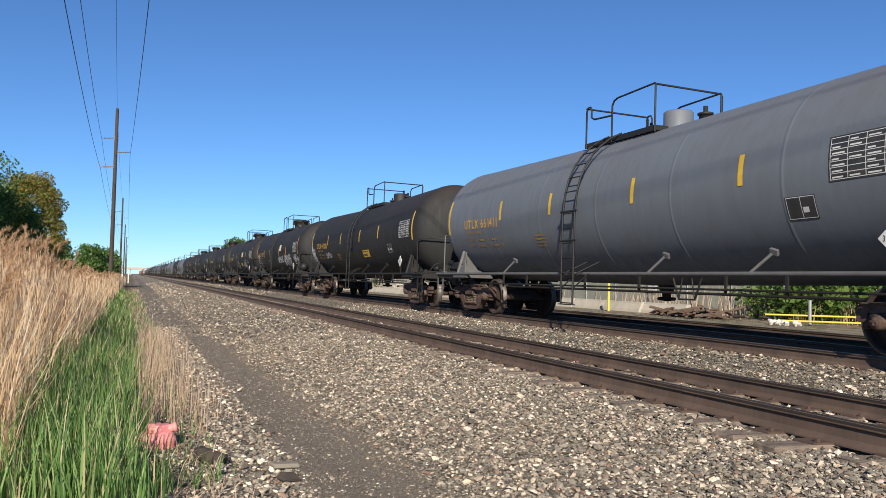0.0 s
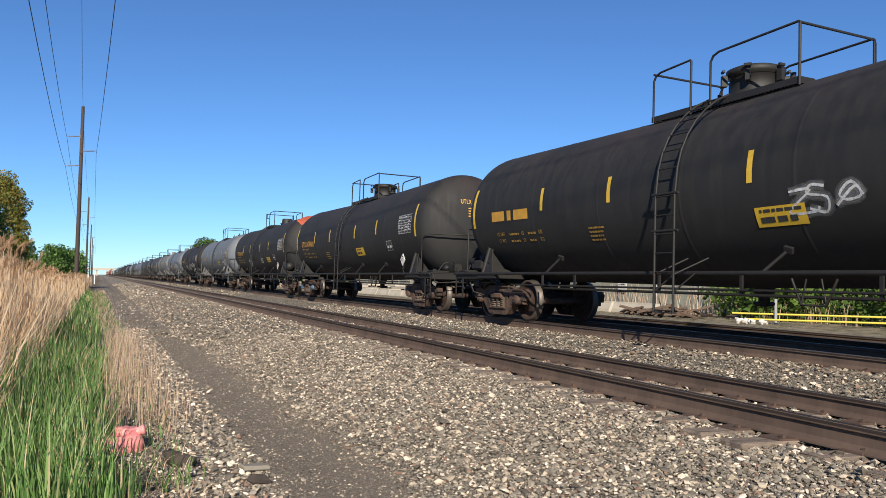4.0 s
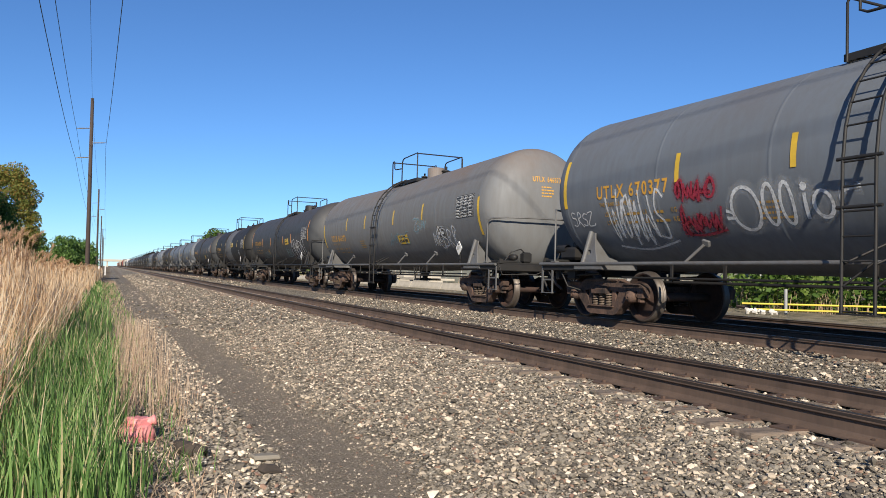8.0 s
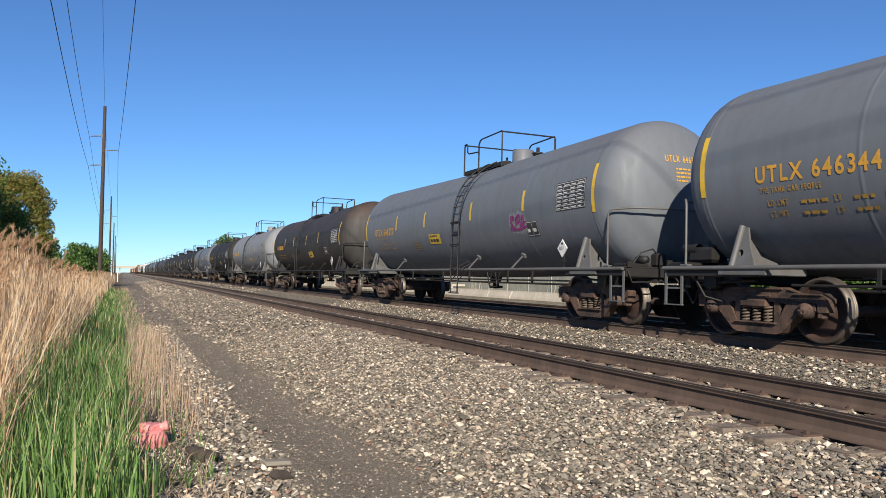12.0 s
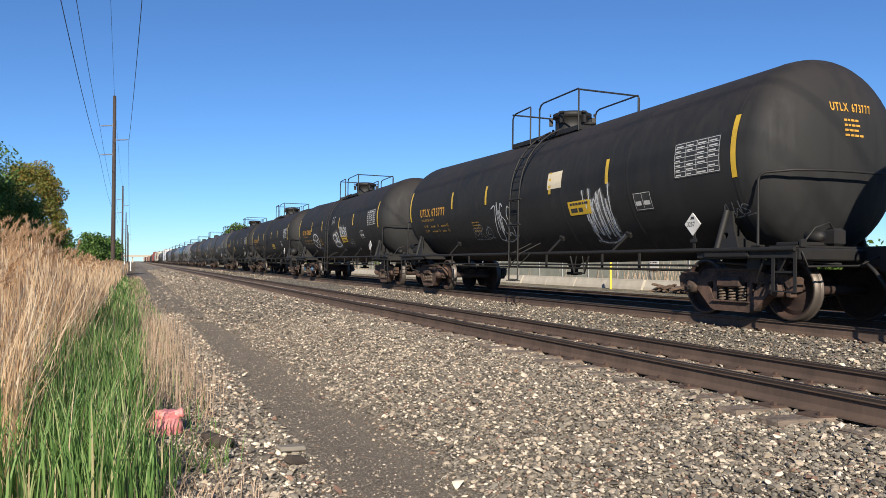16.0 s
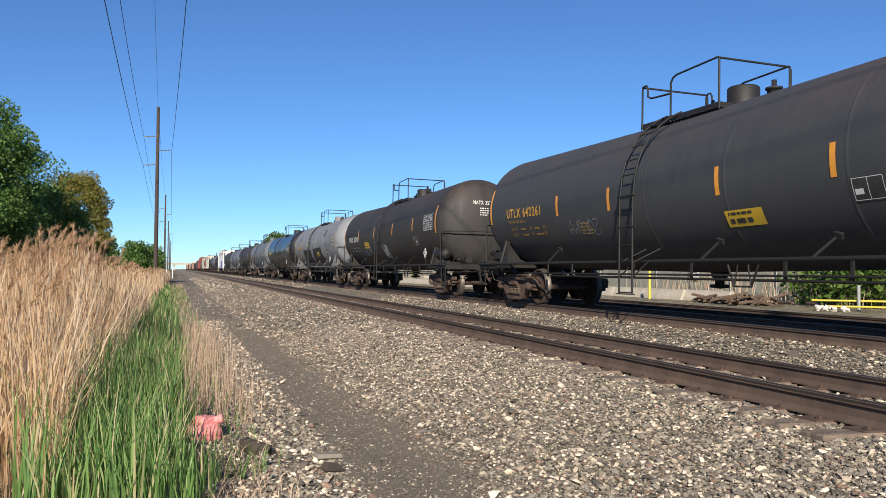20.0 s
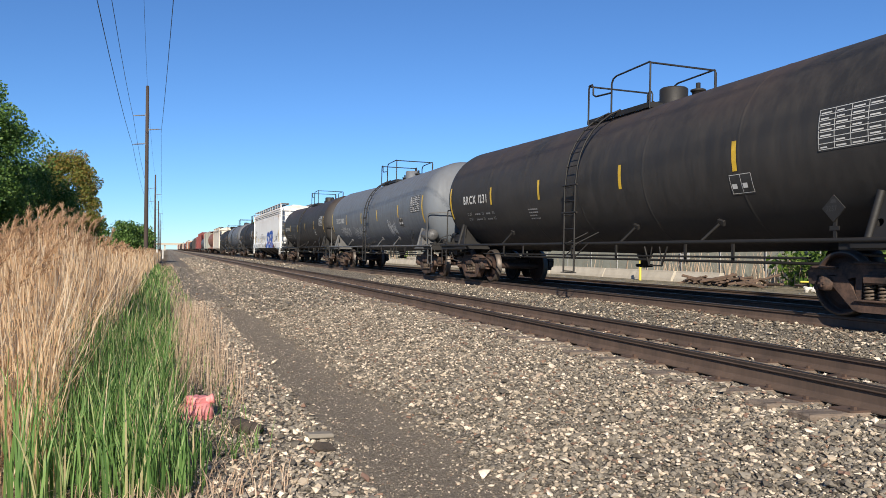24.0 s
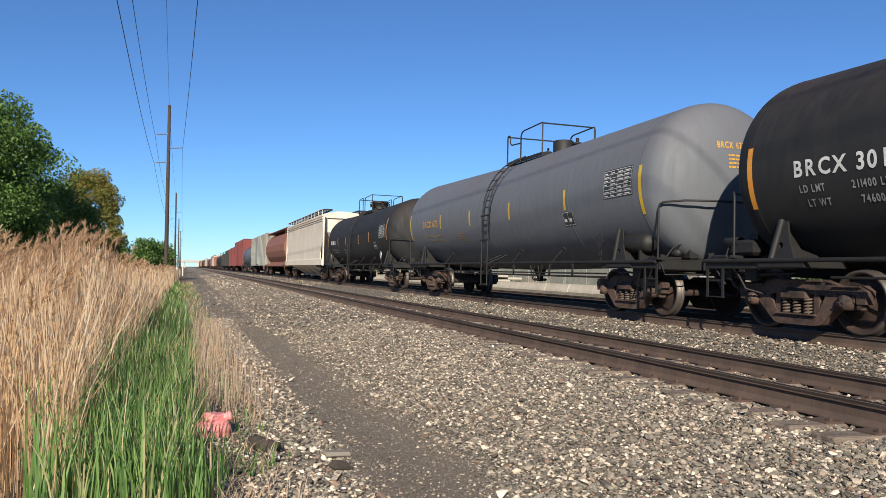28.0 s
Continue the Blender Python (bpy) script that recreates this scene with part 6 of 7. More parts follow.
scrawled((("BLWDD", 8.62, 7.62, 1.10, 1.28), ("BITMR", 7.20, 6.25, 1.10, 1.30), ("SAINT", 5.92, 4.86, 1.09, 1.34), ("TMR", 4.66, 3.98, 1.09, 1.34), ("BOBBY", 1.72, 1.02, 1.07, 1.27), ("OGB", 0.86, 0.36, 1.07, 1.27), ("WH", 1.70, 1.28, 1.78, 2.05), ("22", 3.78, 3.46, 1.92, 2.10), ("*RB!", -6.95, -7.62, 1.10, 1.36)), "black", "black marker capitals on the wall and the sill")
scrawled((("RWA", -6.55, -7.08, 1.56, 1.72), ("22", -0.28, -0.62, 1.40, 1.56)), "blue", "thin blue sprayed capitals")
painted("rust_stain", [(0.30, [(-7.6, 3.66), (-8.3, 3.62)]), (0.20, [(-8.0, 3.60), (-8.1, 3.30)]), (0.16, [(-5.2, 3.62), (-5.3, 3.40)])], STAIN, "thin orange rust stains below the eave")

# cars behind, from near to far: kind, rear end, half length
ROLLING.append((hopper_car("cream", 9.5, 4.35, "cream covered hopper car with a long roof walkway", False, IRON_BLACK), 699.6))
ROLLING.append((box_car("oxide", 9.5, 4.45, "rust-brown round-sided covered hopper car", "round_hopper", False, True), 719.2))
ROLLING.append((box_car("sage", 9.4, 4.7, "grey-green ribbed box car", "box_car"), 738.8))
ROLLING.append((tank_car(42, "slate", "", (), "slate-grey railway tank car seen far off", near=False), 757.0))
ROLLING.append((box_car("red", 10.4, 5.3, "tall red box car", "box_car"), 776.8))
ROLLING.append((box_car("red", 9.0, 4.6, "faded red box car", "box_car"), 796.6))
at = 815.0
fr = random.Random(77)
for i in range(26):
    pick = ("soot", "soot", "black", "white", "oxide", "cream", "oxide", "pale", "black", "red", "sage", "cream", "oxide")[i % 13]
    if i in (2, 3, 7, 8, 16, 21):
        c = tank_car(50 + i, pick if pick in ("black", "pale", "soot") else "black", "", (), f"{SAY.get(pick, 'black')} railway tank car seen far off", near=False)
    elif i in (5, 11, 18):
        c = hopper_car(pick if pick in ("cream", "white", "sage") else "cream", 9.2, 4.3, "pale covered hopper car seen far off", False, IRON_BLACK)
    else:
        c = box_car(pick, 9.1, fr.uniform(3.6, 4.7), f"{dict(soot='dark brown', black='black', white='white', oxide='rust-brown', cream='cream', pale='grey', red='red', sage='grey-green')[pick]} freight car seen far off", "freight_car", False)
    ROLLING.append((c, at))
    at += 18.6


# ---- the place round the tracks ----
def leaf_material(name, stops, thin=0.35, rough=0.6):
    """Blades and leaves: each one has its own tint, and light comes through."""
    m, nt, b = tree_of(name)
    geo = nt.nodes.new("ShaderNodeNewGeometry")
    col = ramp(nt, geo.outputs["Random Per Island"], stops)
    tc = nt.nodes.new("ShaderNodeTexCoord")
    wide = noise_of(nt, tc.outputs["Object"], 0.7, 3.0)
    col = blend(nt, maths(nt, "MULTIPLY", wide, 0.4), col, blend(nt, 1.0, col, (0.6, 0.6, 0.55), "MULTIPLY"))
    nt.links.new(col, b.inputs["Base Color"])
    b.inputs["Roughness"].default_value = rough
    b.inputs["Specular IOR Level"].default_value = 0.25
    tr = nt.nodes.new("ShaderNodeBsdfTranslucent")
    nt.links.new(col, tr.inputs[0])
    mix = nt.nodes.new("ShaderNodeMixShader")
    mix.inputs[0].default_value = thin
    nt.links.new(b.outputs[0], mix.inputs[1]), nt.links.new(tr.outputs[0], mix.inputs[2])
    nt.links.new(mix.outputs[0], nt.nodes["Material Output"].inputs[0])
    return m


STRAW = leaf_material("dry_reed_straw", ((0.0, (0.58, 0.37, 0.21)), (0.35, (0.76, 0.54, 0.33)), (0.75, (0.87, 0.68, 0.46)), (1.0, (0.92, 0.78, 0.59))), 0.55)
PLUME = leaf_material("reed_plume", ((0.0, (0.44, 0.27, 0.15)), (0.6, (0.60, 0.40, 0.24)), (1.0, (0.74, 0.54, 0.36))), 0.5)
GREEN = leaf_material("green_grass_blade", ((0.0, (0.080, 0.165, 0.045)), (0.45, (0.168, 0.305, 0.088)), (0.76, (0.27, 0.425, 0.14)), (0.86, (0.41, 0.49, 0.21)), (0.93, (0.66, 0.54, 0.32)), (1.0, (0.74, 0.60, 0.40))), 0.45, 0.42)
PALE = leaf_material("pale_dry_grass", ((0.0, (0.46, 0.31, 0.21)), (0.5, (0.66, 0.48, 0.34)), (1.0, (0.80, 0.64, 0.48))), 0.4)
LEAF_DARK = leaf_material("dark_green_leaf", ((0.0, (0.045, 0.095, 0.022)), (0.6, (0.10, 0.19, 0.042)), (1.0, (0.20, 0.31, 0.085))), 0.35, 0.5)
LEAF_SPRING = leaf_material("spring_leaf", ((0.0, (0.13, 0.17, 0.04)), (0.45, (0.26, 0.29, 0.075)), (0.75, (0.29, 0.22, 0.055)), (1.0, (0.36, 0.21, 0.07))), 0.4, 0.5)
LEAF_BUSH = leaf_material("bright_bush_leaf", ((0.0, (0.05, 0.10, 0.02)), (0.6, (0.11, 0.19, 0.035)), (1.0, (0.19, 0.26, 0.06))), 0.4, 0.5)
BARK = plain("grey_brown_bark", (0.11, 0.085, 0.065), 0.9, 0.0, (0.04, 0.03, 0.025), 4.0, 30.0, 0.8, 0.8, 0.02, (1, 1, 0.25))


def strips(name, base, height, lean, width, heading, segs, material, label, category, droop=1.0, taper=True):
    """Many blades as one mesh: numpy arrays of a base point, height, lean vector, width and heading for each."""
    n = len(base)
    f = np.linspace(0, 1, segs + 1)
    side = np.stack([np.cos(heading), np.sin(heading), 0 * heading], -1)
    pts = np.zeros((n, segs + 1, 2, 3))
    for i, a in enumerate(f):
        mid = base + np.stack([lean[:, 0] * a ** 2, lean[:, 1] * a ** 2, height * (a - 0.16 * droop * a ** 3 * np.hypot(lean[:, 0], lean[:, 1]) / np.maximum(height, 0.05))], -1)
        w = width * ((1 - a) ** 0.6 * 0.9 + 0.1 if taper else (0.55 + 0.45 * np.sin(np.pi * a)))
        pts[:, i, 0], pts[:, i, 1] = mid - side * w[:, None] / 2, mid + side * w[:, None] / 2
    k = np.arange(n)[:, None] * (segs + 1) * 2
    quads = np.concatenate([k + np.array([2 * i, 2 * i + 1, 2 * i + 3, 2 * i + 2]) for i in range(segs)], 1).reshape(-1, 4)
    return raw(name, pts.reshape(-1, 3), quads, material, label, category)


def raw(name, pts, quads, material, label, category, smooth=True):
    me = bpy.data.meshes.new(name)
    me.vertices.add(len(pts)), me.loops.add(quads.size), me.polygons.add(len(quads))
    me.vertices.foreach_set("co", np.asarray(pts, np.float32).ravel())
    me.loops.foreach_set("vertex_index", quads.astype(np.int32).ravel())
    me.polygons.foreach_set("loop_start", np.arange(0, quads.size, quads.shape[1], dtype=np.int32))
    me.polygons.foreach_set("use_smooth", np.full(len(quads), smooth))
    me.update(calc_edges=True)
    me.validate()
    ob = new(name, me)
    me.materials.append(material)
    return tagged(ob, label, category, kind="stuff")


def on_ground(x, y):
    return np.stack([x, y, np.array([ground_z(a, b) for a, b in zip(x, y)])], -1)


rng = np.random.default_rng(5)


def edge_x(y):
    """Front of the reed bed, by distance along the line."""
    return -0.97 - 0.05 * np.sin(y * 0.9) - 0.05 * np.sin(y * 2.3)


def reeds():
    # near stems thin and many, the distant ones fewer and broader
    y = np.concatenate([5.2 + 8.8 * rng.random(3300) ** 1.05, 14.0 + 22 * rng.random(3000) ** 1.2, 36 + 75 * rng.random(3000) ** 1.3])
    n = len(y)
    depth = rng.random(n) ** 1.25 * np.clip(2.3 + 0.10 * y, 2.4, 8.0)
    x = edge_x(y) - depth + rng.normal(0, 0.09, n)
    front = np.interp(y, (5, 7.5, 9.5, 11.6, 13.8, 17, 23, 39, 100), (1.66, 1.86, 1.98, 2.18, 2.12, 1.88, 1.72, 1.64, 1.6))
    deep = np.interp(y, (5, 11, 18, 25, 35, 60), (1.60, 1.78, 2.00, 2.02, 1.82, 1.70))
    grown = front + (deep - front) * np.clip((depth - 0.5) / 0.8, 0, 1)
    plumed = (depth > 0.12) & (rng.random(n) < np.where(y > 9, 0.15, 0.09))
    h = grown * np.where(plumed, rng.uniform(0.80, 0.95, n), 0.64 + 0.28 * rng.random(n)) * np.clip(0.80 + depth * 0.5, 0.80, 1.0) + 0.07 * np.sin(x * 2.3 + y * 0.9) + 0.05 * np.sin(x * 2.9 - y * 2.7)
    base = on_ground(x, y)
    lean = np.stack([rng.normal(-0.04, 0.10, n), rng.normal(0.0, 0.10, n)], -1)
    grow = np.clip(y / 10, 1, 7.0)
    strips("reed_bed", base, h, lean, (0.0052 + 0.0055 * rng.random(n)) * grow, rng.normal(0.2, 0.6, n), 3, STRAW, "tall dry golden reeds beside the railway path", "reeds", taper=False)
    # a thin fringe of shorter stems along the front
    q = 620
    fy = 5.0 + 17 * rng.random(q) ** 1.3
    fx = edge_x(fy) + 0.05 + 0.22 * rng.random(q) ** 1.5
    fh = rng.uniform(0.8, 1.5, q)
    strips("reed_fringe", on_ground(fx, fy), fh, np.stack([rng.normal(0.08, 0.14, q), rng.normal(0, 0.14, q)], -1), (0.005 + 0.004 * rng.random(q)) * np.clip(fy / 10, 1, 2), rng.normal(0.2, 0.6, q), 3, STRAW, "thin dry reed stems in front of the bed", "reeds", taper=False)
    # dry leaves on the stems
    m = 13000
    k = rng.integers(0, n, m)
    a = 0.03 + 0.85 * rng.random(m) ** 1.2
    at = base[k] + np.stack([lean[k, 0] * a ** 2, lean[k, 1] * a ** 2, h[k] * a], -1)
    turn = rng.uniform(0, 2 * np.pi, m)
    long = rng.uniform(0.10, 0.30, m)
    strips("reed_leaves", at, long * rng.uniform(0.45, 1.0, m), np.stack([np.cos(turn), np.sin(turn)], -1) * long[:, None] * rng.uniform(0.15, 0.6, m)[:, None], (0.007 + 0.010 * rng.random(m)) * np.clip(grow[k], 1, 3.5), turn + np.pi / 2, 3, STRAW, "dry reed leaves hanging from the stems", "reeds", 2.0)
    # plumes: soft one-sided heads of many fine hairs, widest at a third of their length
    tall = np.where(plumed)[0]
    near = y[tall] < 22
    for which, per, fine in ((tall[near], 74, 1.0), (tall[~near], 18, 2.2)):
        k = np.repeat(which, per)
        m = len(k)
        f = rng.random(m)
        long = np.repeat(rng.uniform(0.20, 0.34, len(which)), per)
        nod = np.repeat(rng.uniform(0.3, 1.5, len(which)), per)
        wind = np.repeat(rng.normal(0.2, 0.9, len(which)), per)
        tip = h[k] + long * (f - 0.45)
        a = tip / h[k]
        bow = nod * long * 0.55 * f ** 2
        at = base[k] + np.stack([lean[k, 0] * a ** 2 + np.cos(wind) * bow, lean[k, 1] * a ** 2 + np.sin(wind) * bow, tip - 0.5 * bow * f], -1)
        turn = rng.uniform(0, 2 * np.pi, m)
        broad = 0.062 * np.sin(np.pi * (0.12 + 0.80 * f)) * rng.uniform(0.4, 1.3, m)
        out = np.stack([np.cos(turn) * broad + np.cos(wind) * 0.035, np.sin(turn) * broad + np.sin(wind) * 0.035], -1)
        strips("reed_plumes", at, rng.uniform(0.03, 0.10, m), out, (0.0035 + 0.0045 * rng.random(m)) * fine * np.clip(grow[k], 1, 3.0), turn + rng.normal(0, 0.7, m), 2, PLUME, "feathery brown reed plumes above the stems", "reeds", 1.5, False)


def grasses():
    # young reed leaves, broad and upright
    y = np.concatenate([4.6 + 6.3 * rng.random(2700), 10.9 + 14 * rng.random(1800), 24.9 + 45 * rng.random(1200)])
    n = len(y)
    w = np.clip(1.02 - (y - 9) * 0.012, 0.35, 1.02)
    side = rng.random(n)
    side = side ** 0.75
    x = edge_x(y) + 0.02 + w * 1.0 * side + rng.normal(0, 0.05, n)
    tuft = 0.5 + 0.5 * np.sin(x * 9 + np.sin(y * 3.1) * 2) * np.sin(y * 4.7)
    h = (0.34 + 0.46 * rng.random(n)) * (0.75 + 0.40 * tuft) * np.clip(1.20 - 0.50 * side, 0.5, 1.2) * np.clip(1.1 - (y - 10) / 60, 0.5, 1.1)
    turn = rng.uniform(0, 2 * np.pi, n)
    grow = np.clip(y / 9, 1, 5)
    strips("green_grass", on_ground(x, y), h, np.stack([np.cos(turn), np.sin(turn)], -1) * (h * rng.uniform(0.03, 0.30, n))[:, None], (0.0085 + 0.0105 * rng.random(n)) * grow, rng.normal(0.2, 0.7, n), 4, GREEN, "fresh green reed leaves in front of dry reeds", "grass", 2.0)
    # a few dry stalks among the green
    n = 420
    y = 4.9 + 22 * rng.random(n) ** 1.4
    x = edge_x(y) + 1.1 * rng.random(n)
    h = 0.25 + 0.55 * rng.random(n)
    turn = rng.uniform(0, 2 * np.pi, n)
    strips("dry_stalks", on_ground(x, y), h, np.stack([np.cos(turn), np.sin(turn)], -1) * (h * rng.uniform(0.05, 0.6, n))[:, None], 0.004 + 0.004 * rng.random(n), turn + np.pi / 2, 3, STRAW, "single dry stalks among green leaves", "grass", 1.5)
    # thin pale grass towards the path
    n = 1500
    y = 7.3 + 10.5 * rng.random(n) ** 1.15
    clump = np.round(rng.random(n) * 9) / 9
    x = 0.10 + 0.72 * clump ** 1.4 + 0.010 * (y - 8) + rng.normal(0, 0.07, n)
    h = (0.20 + 0.50 * rng.random(n)) * np.clip(1.25 - 0.85 * (x - 0.15), 0.3, 1.2) * (0.8 + 0.3 * np.sin(y * 2.1 + x * 4))
    turn = rng.uniform(0, 2 * np.pi, n)
    strips("pale_grass", on_ground(x, y), h, np.stack([np.cos(turn), np.sin(turn)], -1) * (h * rng.uniform(0.02, 0.40, n))[:, None], 0.003 + 0.004 * rng.random(n), turn + np.pi / 2, 3, PALE, "thin pale dry grass stalks at the path's edge", "grass", 1.5)
    # short matted grass and weeds on the soil
    n = 4200
    y = 4.4 + 70 * rng.random(n) ** 2.0
    x = edge_x(y) + 0.3 + (1.35 - 0.004 * y) * rng.random(n) + rng.normal(0, 0.05, n)
    keep = rng.random(n) < np.clip(1.15 - 0.75 * (x + 0.1), 0.05, 1)
    x, y = x[keep], y[keep]
    n = len(x)
    h = 0.07 + 0.16 * rng.random(n)
    turn = rng.uniform(0, 2 * np.pi, n)
    strips("matted_grass", on_ground(x, y), h, np.stack([np.cos(turn), np.sin(turn)], -1) * (h * rng.uniform(0.3, 1.4, n))[:, None], (0.005 + 0.005 * rng.random(n)) * np.clip(y / 12, 1, 3), turn + np.pi / 2, 3, PALE, "short matted dry grass on bare soil", "grass", 2.0)
    n = 1700
    y = 5.4 + 60 * rng.random(n) ** 1.8
    x = 0.0 + 0.70 * rng.random(n) ** 1.5 - 0.006 * y + rng.normal(0, 0.05, n)
    h = 0.08 + 0.20 * rng.random(n)
    turn = rng.uniform(0, 2 * np.pi, n)
    strips("low_weeds", on_ground(x, y), h, np.stack([np.cos(turn), np.sin(turn)], -1) * (h * rng.uniform(0.2, 0.8, n))[:, None], (0.007 + 0.006 * rng.random(n)) * np.clip(y / 12, 1, 3), turn + np.pi / 2, 3, GREEN, "low green weeds at the path's edge", "weeds", 2.0)


def stone_material(name="crushed_stone", dim=1.0):
    m, nt, b = tree_of(name)
    geo = nt.nodes.new("ShaderNodeNewGeometry")
    r = geo.outputs["Random Per Island"]
    col = ramp(nt, r, ((0.0, (0.058, 0.054, 0.047)), (0.20, (0.125, 0.118, 0.101)), (0.42, (0.205, 0.188, 0.155)), (0.60, (0.245, 0.232, 0.198)), (0.74, (0.36, 0.31, 0.24)), (0.86, (0.60, 0.53, 0.42)), (0.945, (0.80, 0.72, 0.60)), (0.960, (0.26, 0.17, 0.12)), (1.0, (0.18, 0.11, 0.085))))
    tc = nt.nodes.new("ShaderNodeTexCoord")
    tight = noise_of(nt, tc.outputs["Object"], 90.0, 4.0, 0.7)
    col = blend(nt, maths(nt, "MULTIPLY", tight, 0.45), col, (0.12, 0.105, 0.09))
    col = blend(nt, 1.0, col, (dim * 1.05, dim, dim * 0.965), "MULTIPLY")
    nt.links.new(col, b.inputs["Base Color"])
    b.inputs["Roughness"].default_value = 0.88
    b.inputs["Specular IOR Level"].default_value = 0.25
    bump(nt, b, tight, 0.5, 0.004)
    return m


STONE = stone_material()
GRAVEL = stone_material("fine_cinder_gravel", 0.90)
VERGE = stone_material("pale_verge_gravel", 1.25)
OCTA = np.array([(1, 0, 0), (0, 1, 0), (-1, 0, 0), (0, -1, 0), (0.2, 0.1, 1), (0, 0, -1)])
OCTA_F = np.array([(0, 1, 4), (1, 2, 4), (2, 3, 4), (3, 0, 4), (1, 0, 5), (2, 1, 5), (3, 2, 5), (0, 3, 5)])
ICO = np.array([(0, 0, -1), (0.72, -0.53, -0.45), (-0.28, -0.85, -0.45), (-0.89, 0, -0.45), (-0.28, 0.85, -0.45), (0.72, 0.53, -0.45),
                (0.28, -0.85, 0.45), (-0.72, -0.53, 0.45), (-0.72, 0.53, 0.45), (0.28, 0.85, 0.45), (0.89, 0, 0.45), (0, 0, 1)])
ICO_F = np.array([(0, 1, 2), (1, 0, 5), (0, 2, 3), (0, 3, 4), (0, 4, 5), (1, 5, 10), (2, 1, 6), (3, 2, 7), (4, 3, 8), (5, 4, 9), (1, 10, 6), (2, 6, 7), (3, 7, 8), (4, 8, 9), (5, 9, 10), (6, 10, 11), (7, 6, 11), (8, 7, 11), (9, 8, 11), (10, 9, 11)])


def stones(name, x, y, size, label, sink=0.25, material=None, small=False):
    """Loose stones as one mesh; small: eight faces each instead of twenty."""
    form, faces = (OCTA, OCTA_F) if small else (ICO, ICO_F)
    n, m = len(x), len(form)
    base = on_ground(x, y)
    shape = form[None] * (1 + rng.normal(0, 0.26, (n, m, 1))) * (size[:, None] * np.stack([rng.uniform(0.8, 1.3, n), rng.uniform(0.7, 1.1, n), rng.uniform(0.34, 0.72, n)], -1))[:, None, :] / 2
    ang = rng.uniform(-np.pi, np.pi, (n, 3)) * np.array([1, 0.16, 0.16])
    c, s = np.cos(ang), np.sin(ang)
    X = shape[..., 0] * c[:, None, 0] - shape[..., 1] * s[:, None, 0]
    Y = shape[..., 0] * s[:, None, 0] + shape[..., 1] * c[:, None, 0]
    Z = shape[..., 2]
    Y, Z = Y * c[:, None, 1] - Z * s[:, None, 1], Y * s[:, None, 1] + Z * c[:, None, 1]
    X, Z = X * c[:, None, 2] + Z * s[:, None, 2], -X * s[:, None, 2] + Z * c[:, None, 2]
    pts = np.stack([X, Y, Z], -1) + base[:, None, :] + np.array([0, 0, 1]) * (size * sink * rng.uniform(0.2, 1.3, n))[:, None, None]
    tris = (np.arange(n)[:, None, None] * m + faces[None]).reshape(-1, 3)
    return raw(name, pts.reshape(-1, 3), tris, material or STONE, label, "stones", False)


def ballast():
    def field(n, x0, x1, y0, y1, power=1.0):
        return x0 + (x1 - x0) * rng.random(n), y0 + (y1 - y0) * rng.random(n) ** power

    x, y = field(84000, 1.7, 4.66, 2.4, 17.0, 1.25)
    edge = 2.05 - 0.010 * np.clip(y - 8.0, 0.0, 12.0) + 0.07 * np.sin(y * 1.3) + 0.05 * np.sin(y * 3.7 + 1)
    keep = (x > edge + rng.normal(0, 0.12, len(x)))
    for near, name in ((True, "ballast_stones"), (False, "further_ballast_stones")):
        k = keep & ((y < 10.5) == near)
        stones(name, x[k], y[k], rng.gamma(6, 0.0039, k.sum()) * (1.0 if near else 1.15), "loose grey and tan crushed ballast stones", 0.35, small=not near)
    x, y = field(11000, 1.75, 4.6, 16.5, 50.0, 1.3)
    stones("distant_ballast_stones", x, y, rng.gamma(8, 0.0062, len(x)), "crushed ballast stones further along the line", 0.35, small=True)
    x, y = field(4500, 1.7, 8.8, 48.0, 125.0, 1.4)
    x = np.where((x > 4.5) & (x < 6.9), x * 0.4, x)
    stones("remote_ballast_stones", x, y, rng.gamma(8, 0.013, len(x)), "ballast stones far along the line", 0.2, small=True)
    x, y = field(4200, 4.22, 4.78, 2.4, 26.0, 1.3)
    keep = rng.random(len(x)) < 0.45 + 0.5 * np.sin(y * 2.9 + np.sin(y * 1.1) * 2)
    stones("stones_on_tie_ends", x[keep], y[keep], rng.gamma(7, 0.0052, keep.sum()), "ballast stones spilt over the ends of the ties", 0.55, small=True)
    x, y = field(11000, 4.3, 6.95, 2.2, 24.0, 1.4)
    stones("stones_between_rails", x, y, rng.gamma(8, 0.0048, len(x)), "ballast stones between the rusty rails", 0.3, small=True)
    x, y = field(15000, 6.55, 8.82, 3.5, 30.0, 1.4)
    stones("stones_between_tracks", x, y, rng.gamma(8, 0.0052, len(x)), "ballast stones between the two tracks", 0.35, small=True)
    x, y = field(18500, 0.10, 1.40, 3.8, 22.0, 1.5)
    keep = rng.random(len(x)) < np.clip(1.1 - np.abs(x - 0.78) * 1.1 - np.clip(x - 1.14, 0, 1) * 6, 0.03, 1)
    stones("verge_stones", x[keep], y[keep], rng.gamma(5, 0.0050, keep.sum()), "scattered stones beside the cinder path", 0.35, VERGE)
    x, y = field(24000, 1.02, 2.14, 3.0, 22.0, 1.5)
    stones("path_gravel", x, y, rng.gamma(4, 0.0028, len(x)), "fine gravel on the cinder path", 0.25, GRAVEL, True)
    x, y = field(2600, 0.1, 2.2, 19.0, 65.0, 1.6)
    stones("distant_path_gravel", x, y, rng.gamma(5, 0.0095, len(x)), "gravel and stones further along the path", 0.25, small=True)


